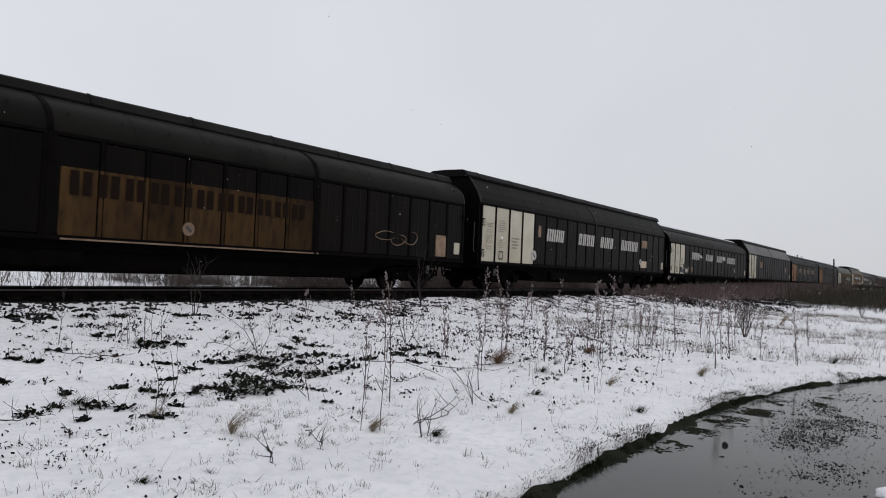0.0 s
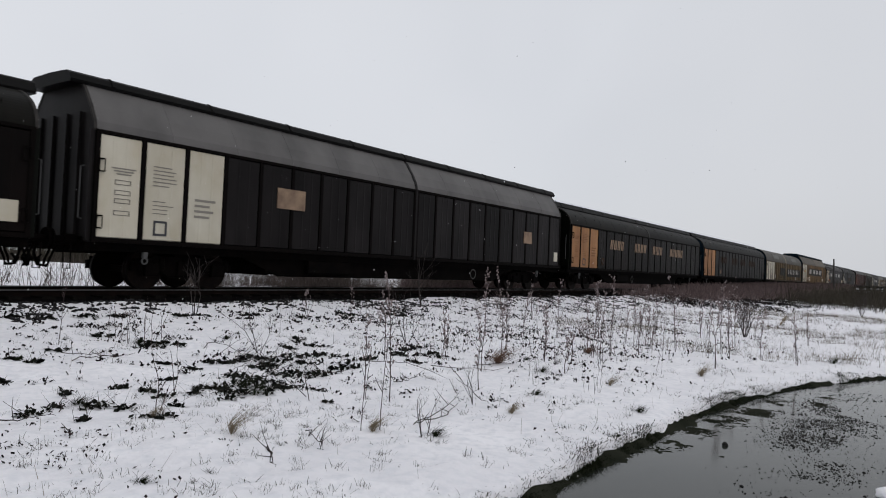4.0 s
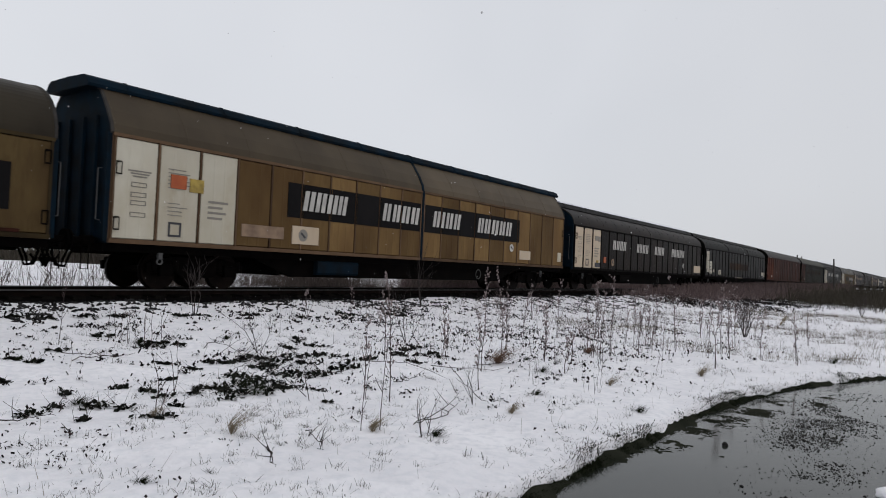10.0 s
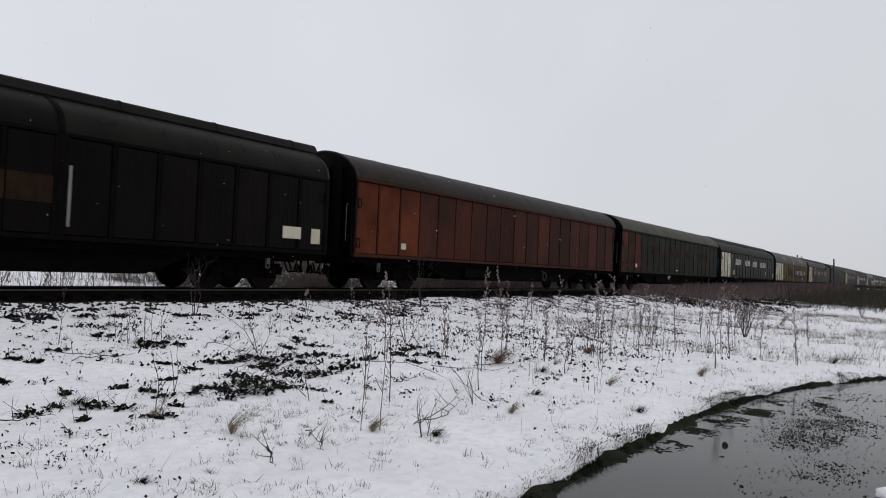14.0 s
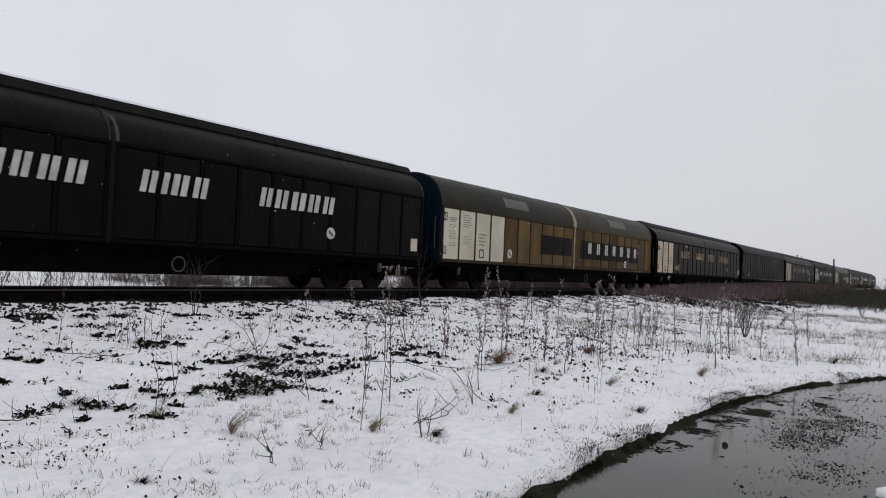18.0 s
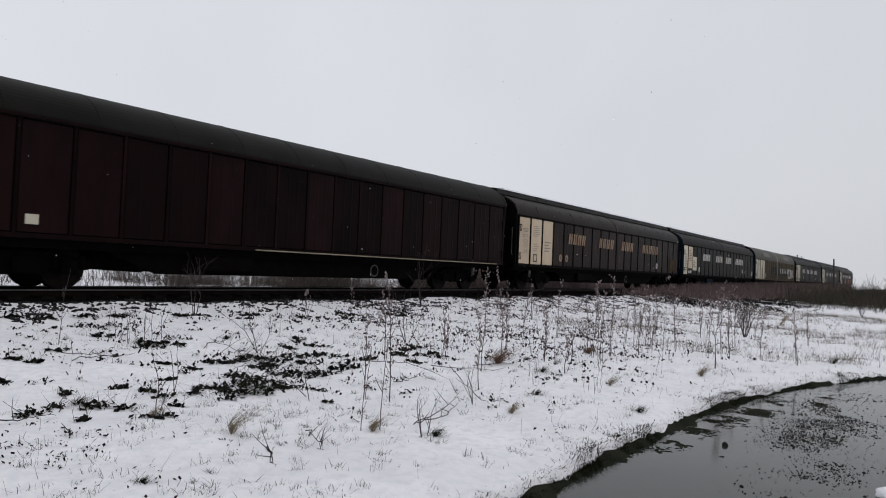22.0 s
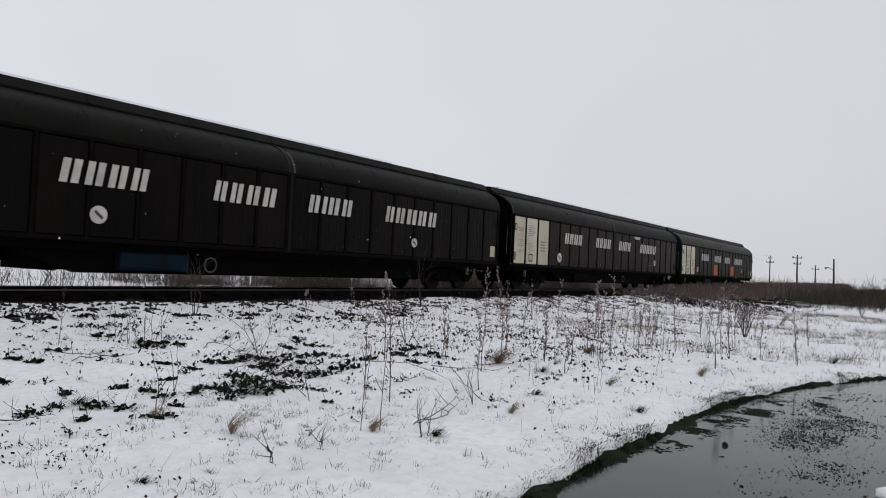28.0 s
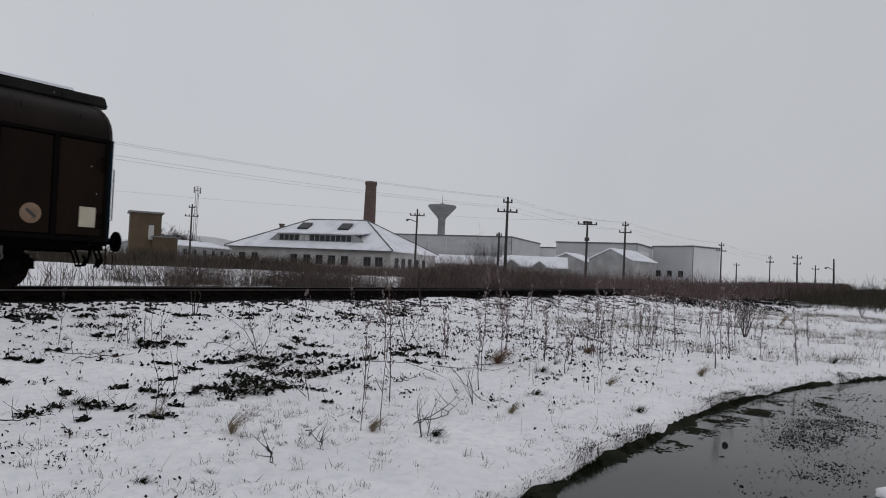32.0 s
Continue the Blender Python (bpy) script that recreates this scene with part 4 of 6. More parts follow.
    old_wagon("old rust-red covered wagon with brighter red panels", W_RUSTY, (M_RUST_PALE, 3), R_UMBER, plates=(("placard", 2.3, 2.55, 1.35, 1.55, M_WHITE),)),
    old_wagon("old olive brown covered wagon with faded lettering", W_OLIVE, (M_RUST, 3), R_PALE, words=(M_LETTER_DIM, "slanted"), plates=(("placard", 2.3, 2.55, 1.35, 1.55, M_WHITE),)),
    word_wagon("black covered wagon with white panels and bold lettering", end=M_BLUE, tank=6.9, plates=(("placard", 3.0, 3.3, 2.75, 3.0, M_PRINT), ("placard", 3.5, 3.75, 2.75, 3.0, M_LETTER_TAN), ("placard", 2.95, 3.3, 1.25, 1.5, M_YELLOW))),
    band_wagon("brown covered wagon with white panels and a dark band", bands=((7.6, 10.8, 1.62, 2.47, W_BAND), (11.8, 19.9, 1.55, 2.46, W_BAND)), patches=((4.5, 6.5, 0.25, 0.5, M_ROOF_PATCH), (15.6, 17.9, 0.25, 0.5, M_ROOF_PATCH), (10.95, 11.3, 0.0, 0.7, M_STRAP)),
               plates=(("lower_stripe", 11.9, 21.5, 1.13, 1.2, W_RUSTY), ("hazard_plate", 19.75, 20.0, 2.42, 2.64, M_HAZARD), ("hazard_plate", 19.72, 19.97, 2.06, 2.28, M_HAZARD), ("dark_plate", 20.4, 20.62, 2.0, 2.3, M_PRINT), ("hazard_plate", 21.1, 21.35, 2.1, 2.3, M_HAZARD), ("worn_patch", 18.15, 18.32, 1.27, 1.72, M_SCRAWL), ("worn_patch", 18.36, 18.72, 1.25, 1.42, M_SCRAWL), ("worn_patch", 18.78, 19.2, 1.3, 1.46, M_SCRAWL), ("worn_patch", 19.3, 19.42, 1.27, 1.56, M_SCRAWL), ("worn_patch", 17.3, 18.35, 1.085, 1.125, M_SCRAWL), ("worn_patch", 18.5, 20.9, 1.075, 1.12, M_SCRAWL)), scrawls=((6, (15.9, 17.4, 1.24, 1.5), M_SCRAWL, 0, 0.012),)),
    word_wagon("black-brown covered wagon with cream panels and patchy lettering", wall=W_BROWN, roof=R_UMBER, pale=(M_CREAM, 3), letters=M_LETTER_TAN,
               plates=(("placard", 3.7, 4.1, 1.4, 1.62, M_PATCH), ("placard", 6.0, 6.3, 2.98, 3.08, M_LETTER), ("placard", 9.0, 9.8, 2.25, 2.4, M_LETTER))),
    old_wagon("old dark maroon covered wagon with a pale sill line", W_MAROON, (None, 0), R_DARK, plates=(("placard", 2.4, 2.65, 1.3, 1.5, M_WHITE), ("pale_sill", 8.0, 20.0, 1.035, 1.07, M_STRAP))),
    word_wagon("dark brown covered wagon with cream panels and tan-white lettering", wall=W_BROWN, roof=R_UMBER, pale=(M_CREAM, 3), letters=M_LETTER_TAN, tail=None, rings=((4.1, 1.5, 0.17, M_LETTER_TAN), (4.75, 1.5, 0.17, M_LETTER_TAN), (17.7, 1.5, 0.17, M_LETTER)), plates=(("tan_plate", 20.2, 21.6, 1.25, 2.0, W_SIGN),)),
    word_wagon("black covered wagon with one white, one tan panel", pale=(None, 0), end=M_BLUE, tank=7.1, pick={0: M_WHITE},
               rings=((3.95, 1.5, 0.19, M_LETTER), (17.7, 1.66, 0.17, M_LETTER)), plates=(("placard", 1.2, 2.17, 1.55, 3.08, M_CREAM), ("placard", 2.28, 3.25, 1.42, 2.4, M_WHITE), ("small_plate", 1.3, 1.55, 1.2, 1.38, M_LETTER), ("small_plate", 1.75, 1.98, 1.22, 1.4, M_LETTER), ("yellow_smear", 10.2, 10.6, 2.25, 2.5, M_YELLOW)), lines=((0.4, 0.95, 1.4, 2.6, 8), (1.35, 2.05, 2.1, 2.9, 7), (2.4, 3.0, 1.7, 2.2, 4))),
    band_wagon("dull ochre covered wagon with white panels and dark band", wall=W_OCHRE_DARK, scrawls=((5, (7.9, 12.3, 1.2, 1.85), M_SCRAWL, 2, 0.016), (12, (18.2, 21.6, 1.2, 2.5), M_LETTER, 3, 0.04)), plates=(("lower_stripe", 11.9, 21.5, 1.13, 1.2, W_RUSTY), ("grey_patch", 19.9, 20.6, 1.75, 2.4, M_PATCH))),
    word_wagon("black covered wagon with clean white panels and lettering", snowy=(2.0, 17.0), wheel=9.24, end=M_BLUE, tank=6.9, rings=((5.75, 1.6, 0.19, M_LETTER), (16.6, 1.6, 0.15, M_LETTER)), plates=(("placard", 2.5, 2.78, 1.25, 1.5, M_SIGNAL_ORANGE), ("dark_blot", 2.85, 3.15, 1.25, 1.45, M_PRINT))),
    word_wagon("black-brown covered wagon with white panels and patched lettering", wall=W_BROWN, tail=M_LETTER_DIM, plates=(("placard", 14.2, 15.0, 2.95, 3.1, M_LETTER),)),
    word_wagon("last brown-black covered wagon with white panels and orange squares", wall=W_UMBER, roof=R_UMBER, rings=((3.95, 1.5, 0.2, M_LETTER), (17.7, 1.66, 0.17, M_LETTER), (20.55, 1.52, 0.2, M_LETTER_TAN)), end=M_BLUE, tank=6.9, plates=(("orange_plate", 8.43, 9.54, 1.16, 1.98, M_SIGNAL_ORANGE), ("orange_plate", 13.79, 14.86, 1.19, 1.99, M_SIGNAL_ORANGE),
               ("placard", 3.0, 3.3, 1.35, 1.6, M_SIGNAL_ORANGE))),
]
# how far the front of the train has come, in metres along x, second by second (0 = abreast of the eye)
RUN = [(0.0, -0.025), (1.0, -0.018), (2.0, -0.007), (3.5, 0.014), (5.5, 0.042), (7.0, 0.057), (9.0, 0.078), (11.0, 0.090), (13.0, 0.105), (15.0, 0.120), (17.0, 0.136), (18.5, 0.134),
       (20.0, 0.133), (21.5, 0.132), (23.0, 0.136), (24.0, 0.135), (25.0, 0.147), (26.5, 0.155), (28.0, 0.163), (29.5, 0.169), (31.0, 0.175), (32.0, 0.166)]
wheelsets = {-0.9: [], 0.9: []}
wagons, front = [], 0.0
for spec in TRAIN:
    wagons.append((make_wagon(spec, pose(front, TRACK_Y, RAIL_Z + GRADE * front, 0, GRADE_TURN, 0)), front))
    front += SHAPES[spec["shape"]]["length"]


def train_x(t):
    ts = [r[0] for r in RUN]
    return LONG * (float(np.interp(t, ts, [r[1] for r in RUN])) - 0.6745 * t) - 0.46


def motions():
    for ob, start in wagons:
        walk(ob, [(t, pose(start + train_x(t), TRACK_Y, RAIL_Z + GRADE * (start + train_x(t)), 0, GRADE_TURN, 0)) for t in [r[0] for r in RUN]])
    walk(falling_snow, [(t, pose(0, 0, -1.15 * t)) for t in range(0, 33, 2)])
    # the wheels roll: one turn of 2.89 m of rail; all front axles share one action, all rear axles another
    for dx, group in wheelsets.items():
        rows = []
        for i in range(0, 32 * FPS + 1):
            t = i / FPS
            rows.append((t, pose(dx, 0, 0.46, 0, math.degrees(train_x(t) / 0.46), 0)))
        walk(group[0], rows)
        data = group[0].animation_data
        for ob in group[1:]:
            ob.rotation_mode = "QUATERNION"
            keys = ob.animation_data_create()
            keys.action = data.action
            keys.action_slot = data.action_slot

# ---- the far side of the line ----
M_PLASTER = material("pale_plaster", (0.50, 0.49, 0.48), 0.9, second=(0.36, 0.35, 0.34), scale=0.5, low=0.4, high=0.7)
M_GREY_WALL = material("grey_wall", (0.36, 0.36, 0.36), 0.9, second=(0.25, 0.25, 0.25), scale=0.4)
# hall greys lifted to paint in haze; their steps set lit and shaded faces
M_HALL_HAZED = material("hall_hazed", (0.42, 0.425, 0.435), 0.7, second=(0.37, 0.375, 0.385), scale=0.15, stretch=(1, 1, 6))
M_HALL_HAZED_MID = material("hall_hazed_mid", (0.47, 0.475, 0.49), 0.7, second=(0.42, 0.425, 0.435), scale=0.15)
M_HALL_HAZED_PALE = material("hall_hazed_pale", (0.60, 0.605, 0.62), 0.7, second=(0.55, 0.555, 0.57), scale=0.15)
M_TRIM = material("hall_trim", (0.13, 0.13, 0.135), 0.7)
M_BRICK = material("red_brick", (0.14, 0.098, 0.09), 0.9, second=(0.10, 0.08, 0.075), scale=1.0, fine=(0.09, 0.06, 0.05), fine_scale=6.0)
M_BRICK_TAN = material("tan_brick", (0.13, 0.098, 0.062), 0.9, second=(0.095, 0.072, 0.05), scale=0.8, fine=(0.1, 0.07, 0.05), fine_scale=7.0)
M_CONCRETE = material("concrete", (0.24, 0.245, 0.25), 0.9, second=(0.18, 0.18, 0.185), scale=0.5)
M_GLASS_DARK = material("dark_glass", (0.03, 0.032, 0.036), 0.15)
M_POLE = material("pole_wood", (0.075, 0.07, 0.068), 0.9, second=(0.05, 0.046, 0.045), scale=4.0)
M_WIRE = material("wire", (0.16, 0.16, 0.17), 0.6)
M_INSULATOR = material("insulator", (0.06, 0.05, 0.05), 0.4)


def spot(angle, x, y, z=0.0):
    """A pose whose x axis runs along a front at that bearing."""
    return pose(x, y, z, 0, 0, angle)


def window(parent, x0, x1, z0, z1, y=0.0):
    f = Geo()
    for a, b, c, d in ((x0, x1, z0, z0 + 0.12), (x0, x1, z1 - 0.12, z1), (x0, x0 + 0.1, z0 + 0.12, z1 - 0.12), (x1 - 0.1, x1, z0 + 0.12, z1 - 0.12), ((x0 + x1) / 2 - 0.04, (x0 + x1) / 2 + 0.04, z0 + 0.12, z1 - 0.12)):
        f.box(a, b, y - 0.07, y, c, d)
    win = part("window", f, M_TRIM, parent)
    part("pane", Geo().box(x0 + 0.1, x1 - 0.1, y - 0.04, y - 0.006, z0 + 0.12, z1 - 0.12), M_GLASS_DARK, win)


# the villa-like works building with a hipped, snowy roof
house_len, house_deep = 42.3, 25.2
A = radians(-76)
hx, hy = 115.53 - house_len * math.cos(A), 95.67 - house_len * math.sin(A)
house = thing("works_house", spot(-76, hx, hy), "pale house with a hipped snow-covered roof and dormer", "house")
part("wall", Geo().box(0, house_len, 0, house_deep, 0, 5.7), M_PLASTER, house)
e, top, r0, r1, ry = 0.7, 13.1, 14.0, 29.5, house_deep * 0.5
g = Geo().add([(-e, -e, 5.5), (house_len + e, -e, 5.5), (house_len + e, house_deep + e, 5.5), (-e, house_deep + e, 5.5), (r0, ry, top), (r1, ry, top),
               (-e, -e, 5.75), (house_len + e, -e, 5.75), (house_len + e, house_deep + e, 5.75), (-e, house_deep + e, 5.75)],
              [(6, 7, 5, 4), (7, 8, 5), (8, 9, 4, 5), (9, 6, 4), (3, 2, 1, 0), (0, 1, 7, 6), (1, 2, 8, 7), (2, 3, 9, 8), (3, 0, 6, 9)])
part("roof", g, M_ROOF_SNOW, house, "snow-covered hipped roof")
part("gutter", Geo().box(-e, house_len + e, -e - 0.12, -e, 5.4, 5.65), M_TRIM, house)
g = Geo()
for a, b in (((-e, -e, 5.8), (r0, ry, top + 0.05)), ((house_len + e, -e, 5.8), (r1, ry, top + 0.05)), ((r0, ry, top + 0.05), (r1, ry, top + 0.05)), ((house_len + e, house_deep + e, 5.8), (r1, ry, top + 0.05))):
    g.tube([a, b], 0.16, 5)
part("hip_tiles", g, M_TRIM, house)
# long shed dormer: its roof carries on from above, its front is a strip of windows
d0, d1, yf = 9.0, 35.0, 2.2
dz = 5.7 + (yf + e) / (ry + e) * (top - 5.7)
dormer = part("dormer", Geo().add([(d0 + 3, yf, dz - 0.3), (d1 - 3, yf, dz - 0.3), (d1 - 3, yf, dz + 1.75), (d0 + 3, yf, dz + 1.75), (d0 + 3, 6.9, dz + 1.6), (d1 - 3, 6.9, dz + 1.6), (d0, yf + 0.1, dz - 0.3), (d1, yf + 0.1, dz - 0.3)],
                               [(0, 1, 2, 3), (6, 0, 3), (1, 7, 2), (6, 3, 4), (7, 5, 2)]), M_GREY_WALL, house)
part("dormer_roof", Geo().prism([(yf - 0.6, dz + 1.7), (7.6, dz + 2.55), (7.6, dz + 2.75), (yf - 0.6, dz + 1.95)], d0 + 1.0, d1 - 1.0), M_ROOF_SNOW, house)
for i in range(14):
    x = d0 + 3.5 + i * 1.36
    part("dormer_window", Geo().box(x, x + 1.1, yf - 0.06, yf - 0.004, dz + 0.2, dz + 1.45), M_GLASS_DARK if i not in (4, 5) else M_PLASTER, house)
for x in (13.6, 24.6):
    zz = 5.7 + (8.6 + e) / (ry + e) * (top - 5.7)
    sky = part("skylight", Geo().add([(x, 7.6, zz - 0.45), (x + 2.8, 7.6, zz - 0.45), (x + 2.8, 9.9, zz + 0.95), (x, 9.9, zz + 0.95), (x, 7.6, zz - 0.1), (x + 2.8, 7.6, zz - 0.1), (x + 2.8, 9.9, zz + 1.3), (x, 9.9, zz + 1.3)],
                                  [(4, 5, 6, 7), (0, 1, 5, 4), (1, 2, 6, 5), (2, 3, 7, 6), (3, 0, 4, 7)]), M_GLASS_DARK, house)
for x in (3.0, 6.6, 17.2, 20.6, 23.8, 27.0, 30.2, 35.8, 38.6):
    window(house, x, x + 1.8, 2.2, 4.3)
for y in (2.0, 5.5, 9.0, 13.0, 17.0):
    f = part("window", Geo().box(house_len + 0.004, house_len + 0.07, y, y + 1.9, 1.9, 4.3), M_TRIM, house)
    part("pane", Geo().box(house_len + 0.07, house_len + 0.09, y + 0.12, y + 1.78, 2.02, 4.18), M_GLASS_DARK, f)
part("flue", Geo().box(7.6, 8.4, 9.0, 9.8, 7.0, 11.4).box(7.45, 8.55, 8.85, 9.95, 11.4, 11.7), M_BRICK, house)

stack = thing("brick_chimney", (127.3, 112.7, 0), "tall tapered red-brick factory chimney", "chimney")
g = Geo().tube([(0, 0, 0), (0, 0, 11), (0, 0, 21.9)], [1.75, 1.5, 1.32], 16)
part("shaft", g, M_BRICK, stack)
part("rim", Geo().tube([(0, 0, 21.9), (0, 0, 22.2), (0, 0, 22.75)], [1.45, 1.5, 1.42], 16), M_BRICK, stack)

tower = thing("water_tower", (325.2, 233.0, 0), "grey concrete water tower with a conical bowl", "water tower")
part("stem", Geo().tube([(0, 0, 0), (0, 0, 28), (0, 0, 32)], [2.3, 2.1, 2.15], 20), M_CONCRETE, tower)
part("bowl", Geo().tube([(0, 0, 31.6), (0, 0, 32.4), (0, 0, 33.4), (0, 0, 38.9), (0, 0, 39.7), (0, 0, 40.1)], [2.2, 2.35, 3.0, 8.1, 8.1, 7.7], 32), M_CONCRETE, tower)
part("hatch", Geo().tube([(0, 0, 40.1), (0, 0, 41.2)], 1.1, 12), M_CONCRETE, tower)
part("mast", Geo().tube([(0, 0, 41.2), (0, 0, 46.0)], 0.12, 5), M_POLE, tower)


def hall(name, label, corner, angle, width, deep, height, front_mat, side_mat, base=0.0):
    a = radians(angle)
    ob = thing(name, spot(angle, corner[0] - width * math.cos(a), corner[1] - width * math.sin(a)), label, "factory hall")
    # front and side get separate greys that paint in how light falls
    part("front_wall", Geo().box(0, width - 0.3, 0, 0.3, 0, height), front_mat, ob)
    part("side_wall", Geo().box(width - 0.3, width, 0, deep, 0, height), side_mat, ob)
    part("back_wall", Geo().box(0, width - 0.3, deep - 0.3, deep, 0, height).box(0, 0.3, 0.3, deep - 0.3, 0, height), front_mat, ob)
    part("roof", Geo().box(0.3, width - 0.3, 0.3, deep - 0.3, height - 0.9, height - 0.5), M_ROOF_SNOW, ob)
    part("parapet", Geo().box(-0.2, width + 0.2, -0.25, 0.05, height, height + 0.55).box(width - 0.05, width + 0.25, 0.05, deep, height, height + 0.55), M_TRIM, ob)
    part("corner_trim", Geo().box(width - 0.1, width + 0.12, -0.12, 0.1, 0, height), M_TRIM, ob)
    return ob


h1 = hall("factory_hall", "long grey metal-clad factory hall", (242.9, 139.3), -76, 110.0, 48.0, 16.8, M_HALL_HAZED, M_HALL_HAZED_MID)
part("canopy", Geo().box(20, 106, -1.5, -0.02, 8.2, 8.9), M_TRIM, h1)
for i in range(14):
    part("pilaster", Geo().box(4 + i * 7.8, 4.25 + i * 7.8, -0.1, -0.01, 0, 16.7), M_HALL_HAZED_MID, h1)
h2 = hall("factory_hall", "grey factory hall with a dark roof edge", (235.0, 85.2), -82, 28.9, 27.2, 14.4, M_HALL_HAZED, M_HALL_HAZED_MID)
part("sign", Geo().box(28.91, 29.0, 6, 20, 9, 12.5), M_HALL_HAZED_PALE, h2)
window(h2, 5.0, 7.0, 6.2, 7.4)
window(h2, 12.0, 14.0, 6.2, 7.4)
h3 = hall("factory_hall", "pale warehouse with a darker side", (259.9, 73.3), -110, 18.1, 16.2, 15.2, M_HALL_HAZED_MID, M_HALL_HAZED_PALE)
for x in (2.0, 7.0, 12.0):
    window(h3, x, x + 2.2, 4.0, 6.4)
hall("factory_hall", "low grey link building between the halls", (300.0, 140.0), -76, 40.0, 20.0, 15.5, M_HALL_HAZED_PALE, M_HALL_HAZED)


def gabled(name, label, at, angle, width, deep, eave, ridge, wall, roof=M_ROOF_SNOW):
    """A shed whose ridge runs along its front."""
    ob = thing(name, spot(angle, *at), label, "shed")
    part("wall", Geo().prism([(0, 0), (deep, 0), (deep, eave), (deep / 2, ridge), (0, eave)], 0, width), wall, ob)
    t = 0.22
    part("roof", Geo().prism([(-0.4, eave - 0.15), (deep / 2, ridge + 0.03), (deep + 0.4, eave - 0.15), (deep + 0.4, eave - 0.15 + t), (deep / 2, ridge + t + 0.1), (-0.4, eave - 0.15 + t)], -0.4, width + 0.4), roof, ob)
    return ob


low = gabled("low_outbuilding", "long low grey outbuilding with a snowy roof", (71.0, 109.0), 25, 22.5, 9.0, 4.4, 5.2, M_GREY_WALL)
for i in range(6):
    window(low, 2.0 + i * 3.4, 3.1 + i * 3.4, 2.6, 3.8)
gabled("storage_shed", "long low shed with a thick white snow roof", (153.7, 111.7), -57, 18.6, 7.0, 4.2, 6.4, M_GREY_WALL)
shed = gabled("gabled_shed", "long low shed with two small snowy gables", (101.7, 59.8), -62, 10.4, 9.0, 3.3, 4.9, M_GREY_WALL)
for x, wide, top in ((0.2, 2.4, 4.3), (5.0, 2.0, 4.15)):
    part("gable", Geo().add([(x, -0.7, 0), (x + wide, -0.7, 0), (x + wide, -0.7, 3.4), (x + wide / 2, -0.7, top), (x, -0.7, 3.4), (x, 4, 0), (x + wide, 4, 0), (x + wide, 4, 3.4), (x + wide / 2, 4, top), (x, 4, 3.4)],
         [(0, 1, 2, 3, 4), (9, 8, 7, 6, 5), (0, 5, 6, 1), (1, 6, 7, 2), (2, 7, 8, 3), (3, 8, 9, 4), (4, 9, 5, 0)]), M_GREY_WALL, shed)
    for s in (0, 1):
        xa, xb = x + wide / 2, (x - 0.25, x + wide + 0.25)[s]
        part("gable_roof", Geo().add([(xa, -0.95, top + 0.04), (xa, 4, top + 0.04), (xb, 4, 3.3), (xb, -0.95, 3.3), (xa, -0.95, top + 0.22), (xa, 4, top + 0.22), (xb, 4, 3.48), (xb, -0.95, 3.48)],
             [(0, 1, 2, 3), (7, 6, 5, 4), (0, 4, 5, 1), (1, 5, 6, 2), (2, 6, 7, 3), (3, 7, 4, 0)]), M_ROOF_SNOW, shed)
gabled("storehouse", "grey storehouse with a snowy pitched roof", (164.4, 73.4), 2, 9.0, 9.4, 6.2, 8.0, M_GREY_WALL)
gabled("storehouse", "large grey storehouse with a snowy pitched roof", (154.7, 57.2), -3, 14.0, 10.6, 6.5, 8.9, M_GREY_WALL)

kiosk = thing("brick_tower", spot(-28, 45.6, 77.5), "tan brick transformer tower with a flat roof", "transformer tower")
part("wall", Geo().box(0, 3.4, 0, 3.6, 0, 7.0), M_BRICK_TAN, kiosk)
part("roof", Geo().box(-0.25, 3.65, -0.25, 3.85, 7.0, 7.2), M_CONCRETE, kiosk)
part("plinth", Geo().box(-0.06, 3.46, -0.06, 3.66, 0, 0.5), M_CONCRETE, kiosk)
part("louvre", Geo().box(2.0, 2.6, -0.05, -0.004, 3.9, 5.6), M_PLASTER, kiosk)
part("annex", Geo().box(2.5, 5.2, -1.2, -0.07, 0, 4.2), M_BRICK_TAN, kiosk)
part("annex_roof", Geo().box(2.35, 5.35, -1.35, -0.06, 4.2, 4.34), M_CONCRETE, kiosk)
part("door", Geo().box(0.6, 1.8, -0.12, -0.064, 0, 2.2), M_TRIM, kiosk)


def power_pole(at, height, arms, label, lean=0.0, lamp=False, group="poles along the line", turn=35):
    p = thing("power_pole", pose(at[0], at[1], -0.2, 0, lean, turn), label, "utility pole", group)
    part("post", Geo().tube([(0, 0, 0), (0, 0, height + 0.2)], [0.17, 0.10], 8), M_POLE, p)
    for z, half in arms:
        part("crossarm", Geo().box(-0.06, 0.06, -half, half, height - z - 0.06, height - z + 0.06), M_POLE, p)
        n = 2 if half < 0.9 else 4
        for i in range(n):
            y = -half + 0.08 + (2 * half - 0.16) * i / (n - 1)
            part("insulator", shared("insulator", lambda: Geo().tube([(0, 0, 0), (0, 0, 0.06), (0, 0, 0.12), (0, 0, 0.24)], [0.03, 0.09, 0.09, 0.04], 8).mesh("insulator", M_INSULATOR)), None, p).location = (0, y, height - z + 0.06)
    if lamp:
        part("street_lamp_head", Geo().tube([(0, 0, height - 1.4), (0, 0.9, height - 1.1), (0, 1.3, height - 1.25)], [0.04, 0.05, 0.16], 6), M_POLE, p)
    return p


POLES = [((56.5, 33.0), 8.95, ((0.3, 0.45), (1.2, 0.95)), "tall wooden pole with two crossarms"), ((86.5, 33.0), 9.25, ((0.3, 0.4), (1.2, 0.8)), "wooden pole with crossarms"),
